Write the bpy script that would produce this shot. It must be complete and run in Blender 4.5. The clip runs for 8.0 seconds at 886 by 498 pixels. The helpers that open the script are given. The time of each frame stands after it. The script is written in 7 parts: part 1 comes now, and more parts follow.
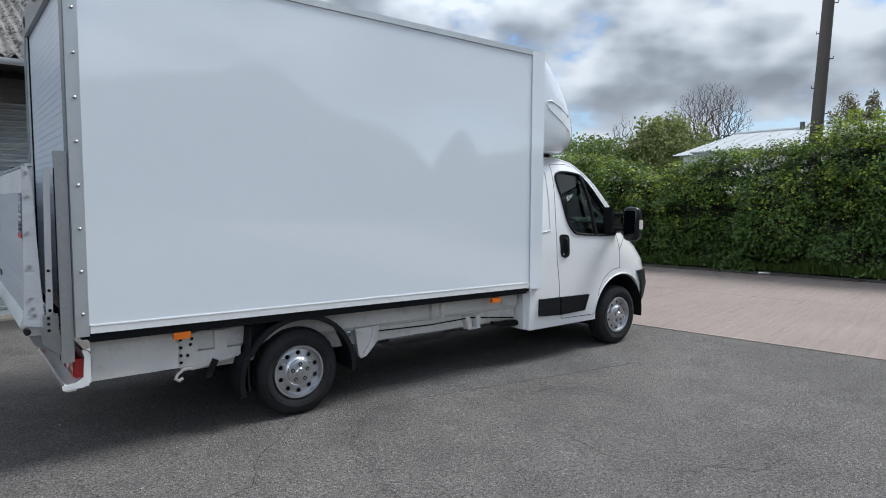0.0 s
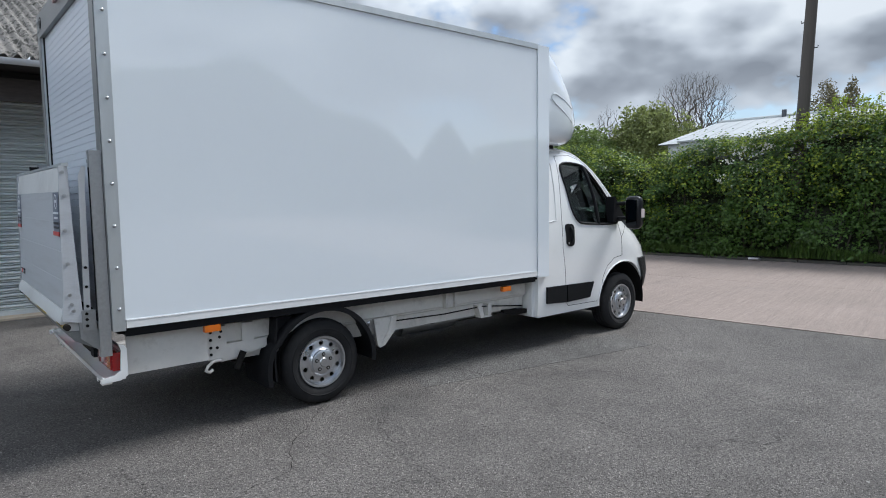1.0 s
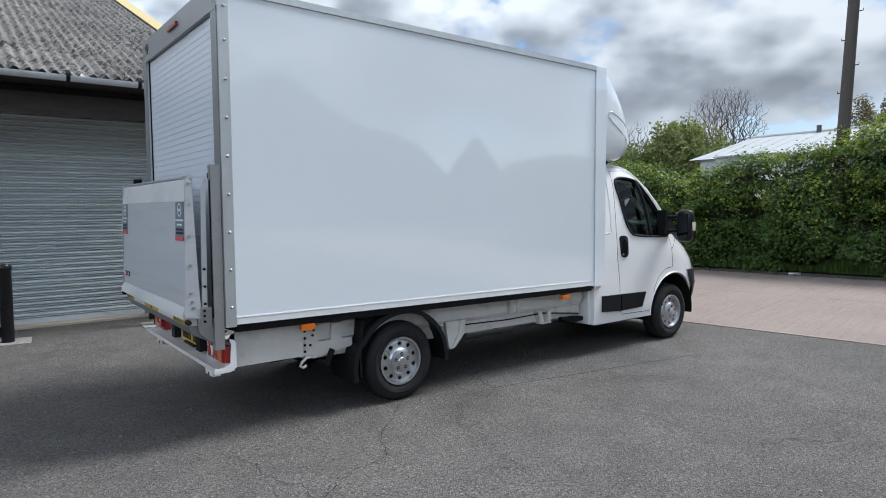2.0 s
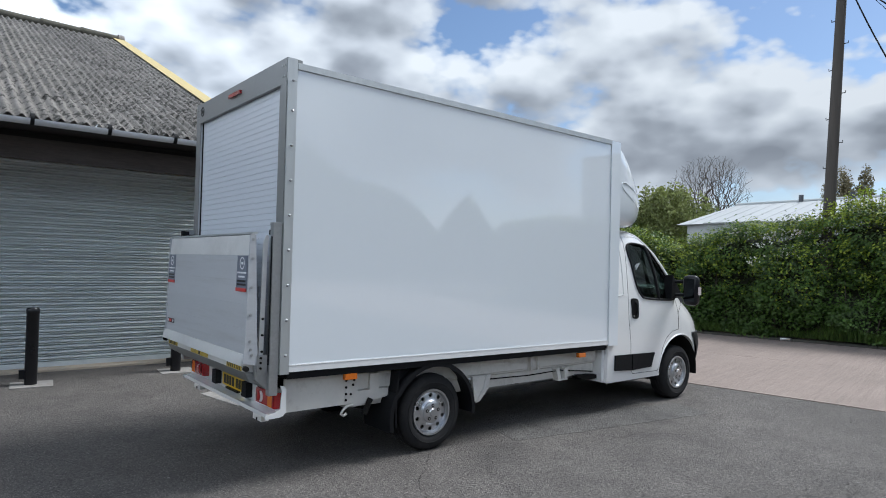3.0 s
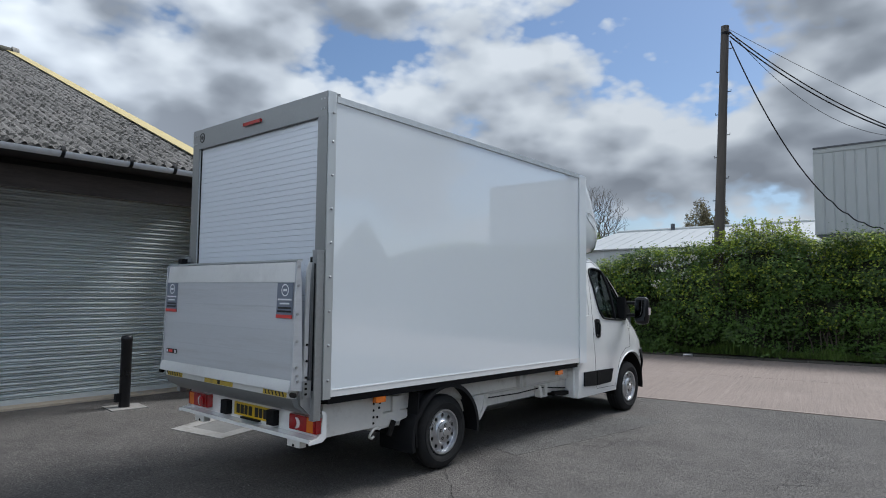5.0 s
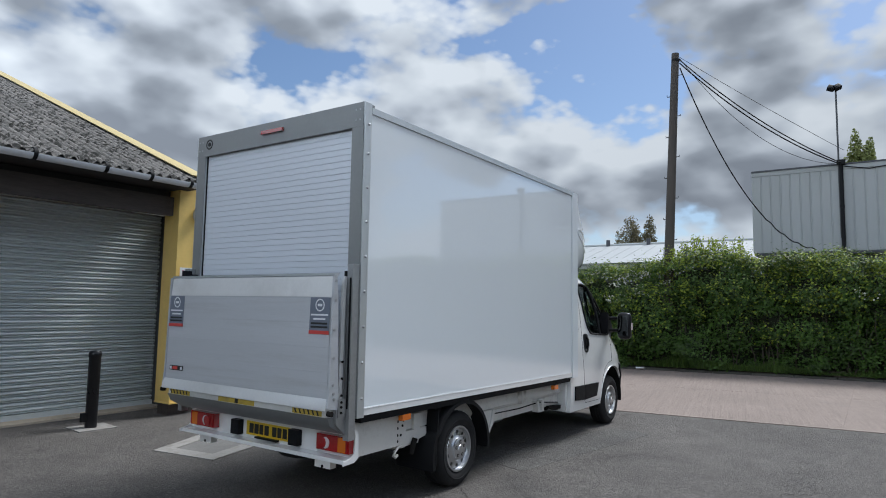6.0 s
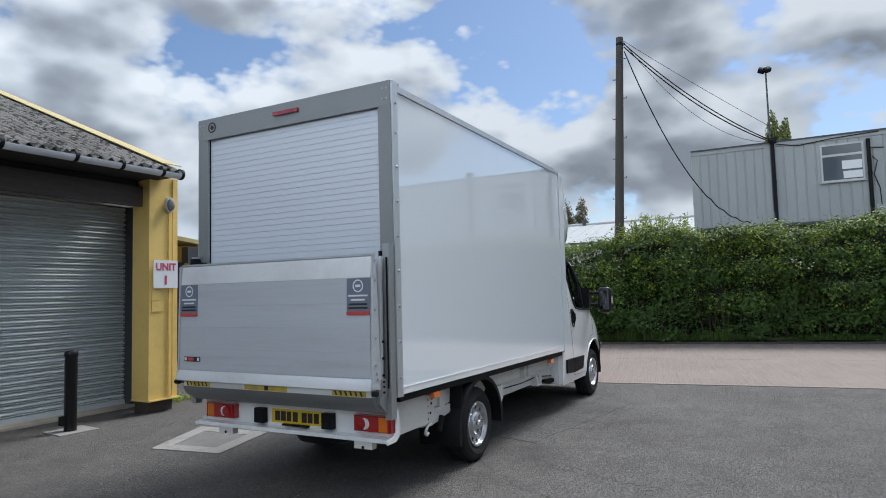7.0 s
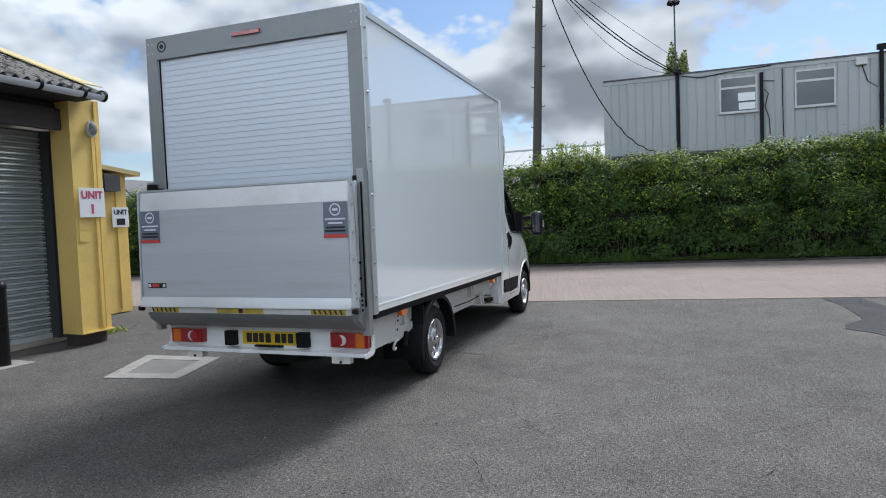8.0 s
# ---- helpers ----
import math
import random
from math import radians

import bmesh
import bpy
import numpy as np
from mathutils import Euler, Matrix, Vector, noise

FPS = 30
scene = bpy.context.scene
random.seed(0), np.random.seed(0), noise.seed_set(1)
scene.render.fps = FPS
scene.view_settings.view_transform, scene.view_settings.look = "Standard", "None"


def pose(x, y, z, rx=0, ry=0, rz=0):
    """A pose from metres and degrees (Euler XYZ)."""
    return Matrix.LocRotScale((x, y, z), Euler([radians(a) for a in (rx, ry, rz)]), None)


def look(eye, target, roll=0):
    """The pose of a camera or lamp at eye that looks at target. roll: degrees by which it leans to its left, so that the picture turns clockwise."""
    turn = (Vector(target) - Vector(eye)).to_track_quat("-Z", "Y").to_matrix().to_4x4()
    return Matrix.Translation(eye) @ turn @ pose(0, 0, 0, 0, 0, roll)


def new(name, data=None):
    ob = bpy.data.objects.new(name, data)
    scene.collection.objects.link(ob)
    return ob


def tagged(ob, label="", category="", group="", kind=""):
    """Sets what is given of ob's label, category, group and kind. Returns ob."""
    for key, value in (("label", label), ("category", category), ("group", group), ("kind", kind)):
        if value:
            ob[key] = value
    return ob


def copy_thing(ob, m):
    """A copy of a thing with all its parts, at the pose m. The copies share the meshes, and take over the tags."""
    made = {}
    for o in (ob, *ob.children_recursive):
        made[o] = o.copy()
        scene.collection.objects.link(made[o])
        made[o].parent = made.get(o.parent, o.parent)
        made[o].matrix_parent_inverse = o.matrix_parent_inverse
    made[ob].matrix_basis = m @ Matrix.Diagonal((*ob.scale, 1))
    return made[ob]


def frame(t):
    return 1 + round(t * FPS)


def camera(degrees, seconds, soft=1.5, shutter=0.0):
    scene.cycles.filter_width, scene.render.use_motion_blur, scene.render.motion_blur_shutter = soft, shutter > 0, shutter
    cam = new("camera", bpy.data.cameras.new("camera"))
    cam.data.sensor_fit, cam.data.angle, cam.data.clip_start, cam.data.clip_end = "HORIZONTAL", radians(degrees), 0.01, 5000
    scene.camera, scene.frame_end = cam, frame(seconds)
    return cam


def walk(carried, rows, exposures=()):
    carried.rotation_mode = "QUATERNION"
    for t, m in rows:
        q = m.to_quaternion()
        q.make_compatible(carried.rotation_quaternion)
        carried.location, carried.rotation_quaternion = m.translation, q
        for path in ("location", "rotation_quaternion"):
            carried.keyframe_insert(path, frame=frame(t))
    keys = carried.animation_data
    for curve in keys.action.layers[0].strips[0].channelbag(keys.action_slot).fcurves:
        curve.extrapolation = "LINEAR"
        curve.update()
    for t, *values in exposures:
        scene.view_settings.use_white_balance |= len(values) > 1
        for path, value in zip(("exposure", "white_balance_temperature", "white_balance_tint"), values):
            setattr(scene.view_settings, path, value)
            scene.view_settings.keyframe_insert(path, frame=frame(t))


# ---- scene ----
# ---- camera and walk ----
cam = camera(70.2, 8.0, soft=1.0)
PATH = [
    (0, (-0.631, -4.37, 1.664), (0.611, -2.809, 1.512), 0.2),
    (0.5, (-0.684, -4.397, 1.684), (0.528, -2.818, 1.494), 0.4),
    (1, (-0.921, -4.329, 1.661), (0.355, -2.799, 1.486), -0.8),
    (1.2, (-1.03, -4.325, 1.664), (0.175, -2.739, 1.482), 0.0),
    (2.3, (-1.634, -4.382, 1.64), (-0.408, -2.807, 1.517), -0.7),
    (2.5, (-1.744, -4.376, 1.646), (-0.507, -2.811, 1.493), -2.2),
    (3, (-2.032, -4.403, 1.681), (-0.778, -2.846, 1.726), 1.4),
    (3.5, (-2.288, -4.43, 1.693), (-0.906, -2.987, 1.795), 1.9),
    (4, (-2.61, -4.301, 1.69), (-1.146, -2.951, 1.869), 1.1),
    (4.2, (-2.693, -4.2, 1.683), (-1.225, -2.851, 1.846), 1.4),
    (5.3, (-3.255, -3.649, 1.64), (-1.705, -2.391, 1.776), 0.0),
    (5.5, (-3.374, -3.522, 1.648), (-1.784, -2.32, 1.811), 0.0),
    (6, (-3.534, -3.164, 1.656), (-1.893, -2.036, 1.835), 1.0),
    (6.5, (-3.798, -2.849, 1.622), (-2.074, -1.837, 1.668), -1.2),
    (7, (-3.953, -2.537, 1.578), (-2.197, -1.59, 1.717), -1.5),
    (7.5, (-4.184, -2.295, 1.556), (-2.357, -1.481, 1.573), -2.4),
    (8, (-4.375, -2.188, 1.546), (-2.499, -1.502, 1.45), -2.2),
]
EXPOSURES = [(t, stops, 6000, 8) for t, stops in ((0, 0.66), (1, 0.68), (2.5, 0.76), (3, 0.6), (3.5, 0.47), (4, 0.28), (5.5, 0.38), (6, 0.4), (6.5, 0.5), (7, 0.53), (8, 0.66))]
walk(cam, [(t, look(eye, target, roll)) for t, eye, target, roll in PATH], EXPOSURES)

# ---- sky, sun and exposure ----
SUN_AZIMUTH, SUN_HEIGHT = -16.0, 54.0      # degrees: from +x towards +y, and above the horizon
CLOUD_SEED, CLOUD_SCALE = (3.1, 7.7, 0.3), 2.5


def build_sky():
    world = bpy.data.worlds.new("sky")
    scene.world = world
    world.use_nodes = True
    nt = world.node_tree
    nt.nodes.clear()
    n = Nodes(nt)
    sky = nt.nodes.new("ShaderNodeTexSky")
    sky.sky_type, sky.sun_disc = "NISHITA", False
    sky.sun_elevation = radians(SUN_HEIGHT)
    sky.sun_rotation = radians(90 - SUN_AZIMUTH)
    sky.air_density, sky.dust_density, sky.ozone_density = 1.0, 1.0, 1.5
    co = nt.nodes.new("ShaderNodeTexCoord").outputs["Generated"]
    sep = n("ShaderNodeSeparateXYZ", Vector=co)
    up = n.math("MAXIMUM", sep["Z"], 0.0)
    flat = n("ShaderNodeVectorMath", _operation="MULTIPLY", Vector=co, Vector_001=(1.0, 1.0, 1.7))["Vector"]

    def cloud(offset, detail, puffs):
        at = n("ShaderNodeVectorMath", _operation="ADD", Vector=flat, Vector_001=offset)["Vector"]
        mass = n("ShaderNodeTexNoise", Vector=at, Scale=CLOUD_SCALE, Detail=detail, Roughness=0.5, Lacunarity=2.1, Distortion=0.1)["Fac"]
        heap = n("ShaderNodeTexVoronoi", _feature="SMOOTH_F1", Vector=at, Scale=CLOUD_SCALE * 2.3, Detail=puffs, Roughness=0.5, Lacunarity=2.3, Smoothness=0.5)["Distance"]
        return n.math("ADD", n.math("MULTIPLY", mass, 0.80), n.math("MULTIPLY", n.math("SUBTRACT", 0.85, heap), 0.24))

    seed = CLOUD_SEED
    here = cloud(seed, 7.0, 3.0)
    lit = cloud((seed[0] + 0.01, seed[1] - 0.01, seed[2] + 0.065), 3.0, 2.0)
    broad = n("ShaderNodeTexNoise", Vector=flat, Scale=1.1, Detail=2.0)["Fac"]
    dense = n.math("ADD", here, n.math("MULTIPLY", n.math("SUBTRACT", broad, 0.5), 0.30))
    cover = n.ramp(dense, [(0.315, (0, 0, 0)), (0.345, (0.7, 0.7, 0.7)), (0.385, (1, 1, 1))])
    relief = n.math("SUBTRACT", here, lit)
    shade = n.math("ADD", n.math("MULTIPLY", relief, 5.2), n.math("ADD", 0.62, n.math("MULTIPLY", n.math("SUBTRACT", 0.425, dense), 3.2)))
    tone = n.ramp(shade, [(0.0, (0.185, 0.20, 0.225)), (0.28, (0.25, 0.268, 0.295)), (0.58, (0.375, 0.395, 0.425)), (0.82, (0.47, 0.49, 0.51)), (1.0, (0.54, 0.555, 0.57))])
    # away from the sun clouds show lit sides, boosted up to fourfold as fill
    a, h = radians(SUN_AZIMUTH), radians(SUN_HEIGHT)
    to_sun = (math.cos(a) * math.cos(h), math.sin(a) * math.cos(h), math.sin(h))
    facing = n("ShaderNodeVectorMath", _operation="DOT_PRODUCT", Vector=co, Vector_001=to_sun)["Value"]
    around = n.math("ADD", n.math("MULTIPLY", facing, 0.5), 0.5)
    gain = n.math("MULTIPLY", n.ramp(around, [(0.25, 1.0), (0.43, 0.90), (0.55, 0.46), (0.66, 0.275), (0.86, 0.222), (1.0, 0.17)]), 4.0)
    # brighter towards the zenith, as overcast skies are, to fill shadows from above
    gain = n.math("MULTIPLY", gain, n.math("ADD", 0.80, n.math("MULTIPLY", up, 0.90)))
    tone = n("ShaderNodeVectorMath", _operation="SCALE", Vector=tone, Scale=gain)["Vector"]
    blue = n("ShaderNodeMix", _data_type="RGBA", _blend_type="MULTIPLY", Factor_Float=1.0, A_Color=sky.outputs["Color"], B_Color=(0.075, 0.078, 0.082, 1))["Result_Color"]
    pale = n.math("MULTIPLY", n.math("SUBTRACT", 1.0, n.math("MINIMUM", n.math("MULTIPLY", up, 6.0), 1.0)), 0.5)
    haze = n("ShaderNodeMix", _data_type="RGBA", Factor_Float=pale, A_Color=tone, B_Color=(0.72, 0.755, 0.79, 1))["Result_Color"]
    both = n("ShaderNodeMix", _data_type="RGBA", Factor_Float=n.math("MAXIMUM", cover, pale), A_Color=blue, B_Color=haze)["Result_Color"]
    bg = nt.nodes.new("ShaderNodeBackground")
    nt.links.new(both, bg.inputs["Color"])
    bg.inputs["Strength"].default_value = 1.0
    out = nt.nodes.new("ShaderNodeOutputWorld")
    nt.links.new(bg.outputs["Background"], out.inputs["Surface"])


class Nodes:
    """Short way to add a node: keywords set inputs by name; names with an underscore in front set settings."""

    def __init__(self, tree):
        self.tree = tree

    def __call__(self, kind, **inputs):
        node = self.tree.nodes.new(kind)
        for key, value in inputs.items():
            if key == "_operation":
                node.operation = value
            elif key == "_data_type":
                node.data_type = value
            elif key == "_blend_type":
                node.blend_type = value
            elif key == "_feature":
                node.feature = value
            elif key == "_distance":
                node.distance = value
        for key, value in inputs.items():
            if key.startswith("_"):
                continue
            socket = next(s for s in node.inputs if s.identifier == key or (s.name == key and s.enabled) or s.name.replace(" ", "_") == key and s.enabled)
            if isinstance(value, bpy.types.NodeSocket):
                self.tree.links.new(value, socket)
            else:
                socket.default_value = value
        return {s.identifier: s for s in node.outputs} | {s.name: s for s in node.outputs if s.enabled}

    def math(self, operation, a, b=0.0):
        node = self.tree.nodes.new("ShaderNodeMath")
        node.operation = operation
        for socket, value in zip(node.inputs, (a, b)):
            if isinstance(value, bpy.types.NodeSocket):
                self.tree.links.new(value, socket)
            else:
                socket.default_value = value
        return node.outputs[0]

    def ramp(self, fac, stops):
        node = self.tree.nodes.new("ShaderNodeValToRGB")
        while len(node.color_ramp.elements) < len(stops):
            node.color_ramp.elements.new(0.5)
        for element, (place, colour) in zip(node.color_ramp.elements, stops):
            element.position = place
            element.color = (*colour, 1) if isinstance(colour, tuple) else (colour, colour, colour, 1)
        self.tree.links.new(fac, node.inputs[0])
        return node.outputs[0]

    def mix(self, fac, a, b):
        return self("ShaderNodeMix", _data_type="RGBA", Factor_Float=fac, A_Color=a, B_Color=b)["Result_Color"]


build_sky()
sun = new("sun", bpy.data.lights.new("sun", "SUN"))
sun.data.energy, sun.data.angle, sun.data.color = 2.9, radians(22), (1.0, 0.965, 0.92)
a, h = radians(SUN_AZIMUTH), radians(SUN_HEIGHT)
sun.matrix_world = look((0, 0, 30), (-math.cos(a) * math.cos(h), -math.sin(a) * math.cos(h), 30 - math.sin(h)))

# ---- materials ----
def rgb(c):
    return (*c, 1.0) if len(c) == 3 else c


def material(name, colour, rough=0.6, metal=0.0, vary=0.12, scale=3.0, fine=60.0, bump=0.0, bump_scale=80.0, dirt=0.0, dirt_colour=(0.12, 0.10, 0.08),
             dirt_scale=1.2, island=0.0, coat=0.0, coat_ior=1.5, spec=0.5, rough_vary=0.1, translucent=0.0, stretch=(1, 1, 1), per_object=0.0):
    """A surface with grain and stains at two scales; island or per_object: how much whole pieces differ."""
    m = bpy.data.materials.new(name)
    m.use_nodes = True
    nt = m.node_tree
    bsdf = nt.nodes["Principled BSDF"]
    n = Nodes(nt)
    raw = nt.nodes.new("ShaderNodeTexCoord").outputs["Object"]
    co = n("ShaderNodeVectorMath", _operation="MULTIPLY", Vector=raw, Vector_001=stretch)["Vector"]
    if per_object:
        shift = n.math("MULTIPLY", nt.nodes.new("ShaderNodeObjectInfo").outputs["Random"], 41.0)
        co = n("ShaderNodeVectorMath", _operation="ADD", Vector=co, Vector_001=shift)["Vector"]
    large = n("ShaderNodeTexNoise", Vector=co, Scale=scale, Detail=4.0, Roughness=0.6)["Fac"]
    small = n("ShaderNodeTexNoise", Vector=co, Scale=fine, Detail=3.0, Roughness=0.65)["Fac"]
    value = n.math("ADD", n.math("MULTIPLY", n.math("SUBTRACT", large, 0.5), 2.0 * vary), n.math("MULTIPLY", n.math("SUBTRACT", small, 0.5), 1.4 * vary))
    if island:
        r = nt.nodes.new("ShaderNodeNewGeometry").outputs["Random Per Island"]
        value = n.math("ADD", value, n.math("MULTIPLY", n.math("SUBTRACT", r, 0.5), 2 * island))
    if per_object:
        r = nt.nodes.new("ShaderNodeObjectInfo").outputs["Random"]
        value = n.math("ADD", value, n.math("MULTIPLY", n.math("SUBTRACT", r, 0.5), 2 * per_object))
    hsv = n("ShaderNodeHueSaturation", Color=rgb(colour), Value=n.math("ADD", value, 1.0))["Color"]
    if dirt:
        spots = n("ShaderNodeTexNoise", Vector=co, Scale=dirt_scale, Detail=8.0, Roughness=0.7)["Fac"]
        mask = n.math("MULTIPLY", n.ramp(spots, [(0.5, 0.0), (0.72, 1.0)]), dirt)
        hsv = n.mix(mask, hsv, rgb(dirt_colour))
    nt.links.new(hsv, bsdf.inputs["Base Color"])
    bsdf.inputs["Metallic"].default_value = metal
    bsdf.inputs["Specular IOR Level"].default_value = spec
    rv = n.math("ADD", n.math("MULTIPLY", n.math("SUBTRACT", large, 0.5), 2 * rough_vary), rough)
    nt.links.new(rv, bsdf.inputs["Roughness"])
    bsdf.inputs["Coat Weight"].default_value = coat
    bsdf.inputs["Coat Roughness"].default_value = 0.015
    bsdf.inputs["Coat IOR"].default_value = coat_ior
    if bump:
        tex = n("ShaderNodeTexNoise", Vector=co, Scale=bump_scale, Detail=4.0, Roughness=0.6)["Fac"]
        nt.links.new(n("ShaderNodeBump", Height=tex, Distance=bump, Strength=1.0)["Normal"], bsdf.inputs["Normal"])
    if translucent:
        tr = nt.nodes.new("ShaderNodeBsdfTranslucent")
        nt.links.new(hsv, tr.inputs["Color"])
        mx = nt.nodes.new("ShaderNodeMixShader")
        mx.inputs[0].default_value = translucent
        nt.links.new(bsdf.outputs[0], mx.inputs[1])
        nt.links.new(tr.outputs[0], mx.inputs[2])
        nt.links.new(mx.outputs[0], nt.nodes["Material Output"].inputs["Surface"])
    return m


def asphalt_material(name="asphalt", colour=(0.109, 0.100, 0.093, 1)):
    m = bpy.data.materials.new(name)
    m.use_nodes = True
    nt = m.node_tree
    bsdf = nt.nodes["Principled BSDF"]
    n = Nodes(nt)
    co = nt.nodes.new("ShaderNodeTexCoord").outputs["Object"]
    broad = n("ShaderNodeTexNoise", Vector=co, Scale=0.28, Detail=5.0, Roughness=0.6)["Fac"]
    mid = n("ShaderNodeTexNoise", Vector=co, Scale=2.2, Detail=6.0, Roughness=0.7)["Fac"]
    stones = n("ShaderNodeTexVoronoi", Vector=co, Scale=150.0, Randomness=1.0)
    grain = n("ShaderNodeTexNoise", Vector=co, Scale=90.0, Detail=4.0, Roughness=0.75)["Fac"]
    chip = n("ShaderNodeSeparateColor", Color=stones["Color"])["Red"]
    light = n.ramp(chip, [(0.0, 0.55), (0.5, 0.92), (0.88, 1.22), (1.0, 2.2)])
    level = n.math("ADD", 1.0, n.math("ADD", n.math("MULTIPLY", n.math("SUBTRACT", broad, 0.5), 0.9), n.math("ADD", n.math("MULTIPLY", n.math("SUBTRACT", mid, 0.5), 0.8), n.math("MULTIPLY", n.math("SUBTRACT", grain, 0.5), 1.0))))
    pit = n("ShaderNodeTexNoise", Vector=co, Scale=42.0, Detail=3.0, Roughness=0.6)["Fac"]
    pits = n.ramp(pit, [(0.36, 0.0), (0.47, 1.0)])
    level = n.math("MULTIPLY", n.math("MULTIPLY", level, light), n.math("ADD", 0.60, n.math("MULTIPLY", pits, 0.47)))
    base = n("ShaderNodeHueSaturation", Color=colour, Value=level)["Color"]
    # cracks: warped cell edges, broken up by a large mask
    warp = n("ShaderNodeTexNoise", Vector=co, Scale=1.3, Detail=6.0, Roughness=0.65)["Color"]
    shifted = n("ShaderNodeVectorMath", _operation="MULTIPLY_ADD", Vector=warp, Vector_001=(1.3, 1.3, 0.0), Vector_002=co)["Vector"]
    edge = n("ShaderNodeTexVoronoi", _feature="DISTANCE_TO_EDGE", Vector=shifted, Scale=0.33)["Distance"]
    where = n("ShaderNodeTexNoise", Vector=co, Scale=0.42, Detail=3.0)["Fac"]
    crack = n.math("MULTIPLY", n.ramp(edge, [(0.0, 1.0), (0.0010, 0.6), (0.0019, 0.0)]), n.ramp(where, [(0.50, 0.0), (0.60, 1.0)]))
    oil = n("ShaderNodeTexNoise", Vector=co, Scale=0.75, Detail=5.0, Roughness=0.55)["Fac"]
    stain = n.math("MULTIPLY", n.ramp(oil, [(0.60, 0.0), (0.72, 1.0)]), 0.35)
    base = n.mix(stain, base, (0.045, 0.044, 0.044, 1))
    base = n.mix(n.math("MULTIPLY", crack, 0.35), base, (0.02, 0.02, 0.02, 1))
    nt.links.new(base, bsdf.inputs["Base Color"])
    bsdf.inputs["Roughness"].default_value = 0.88
    bsdf.inputs["Specular IOR Level"].default_value = 0.35
    relief = n.math("SUBTRACT", n.math("ADD", n.math("ADD", n.math("MULTIPLY", stones["Distance"], 0.6), n.math("MULTIPLY", pits, 0.7)), grain), n.math("MULTIPLY", crack, 1.2))
    nt.links.new(n("ShaderNodeBump", Height=relief, Distance=0.007, Strength=1.0)["Normal"], bsdf.inputs["Normal"])
    return m


def concrete_material():
    """Tamped road concrete, pinkish, with ribs across the carriageway."""
    m = bpy.data.materials.new("road_concrete")
    m.use_nodes = True
    nt = m.node_tree
    bsdf = nt.nodes["Principled BSDF"]
    n = Nodes(nt)
    co = nt.nodes.new("ShaderNodeTexCoord").outputs["Object"]
    turned = n("ShaderNodeVectorRotate", Vector=co, Axis=(0, 0, 1), Angle=radians(-10))["Vector"]
    broad = n("ShaderNodeTexNoise", Vector=co, Scale=0.5, Detail=6.0, Roughness=0.65)["Fac"]
    fine = n("ShaderNodeTexNoise", Vector=co, Scale=30.0, Detail=5.0, Roughness=0.75)["Fac"]
    drawn = n("ShaderNodeVectorMath", _operation="MULTIPLY", Vector=turned, Vector_001=(0.35, 9.0, 1.0))["Vector"]
    ribs = n("ShaderNodeTexNoise", Vector=drawn, Scale=1.6, Detail=6.0, Roughness=0.7)["Fac"]
    level = n.math("ADD", 1.0, n.math("ADD", n.math("MULTIPLY", n.math("SUBTRACT", broad, 0.5), 0.5), n.math("ADD", n.math("MULTIPLY", n.math("SUBTRACT", fine, 0.5), 0.8), n.math("MULTIPLY", n.math("SUBTRACT", ribs, 0.5), 0.6))))
    base = n("ShaderNodeHueSaturation", Color=(0.225, 0.180, 0.157, 1), Value=level)["Color"]
    dark = n("ShaderNodeTexNoise", Vector=turned, Scale=0.9, Detail=7.0, Roughness=0.7)["Fac"]
    base = n.mix(n.math("MULTIPLY", n.ramp(dark, [(0.56, 0.0), (0.72, 1.0)]), 0.35), base, (0.15, 0.13, 0.12, 1))
    nt.links.new(base, bsdf.inputs["Base Color"])
    bsdf.inputs["Roughness"].default_value = 0.9
    nt.links.new(n("ShaderNodeBump", Height=n.math("ADD", n.math("MULTIPLY", ribs, 1.4), n.math("MULTIPLY", fine, 0.5)), Distance=0.012)["Normal"], bsdf.inputs["Normal"])
    return m


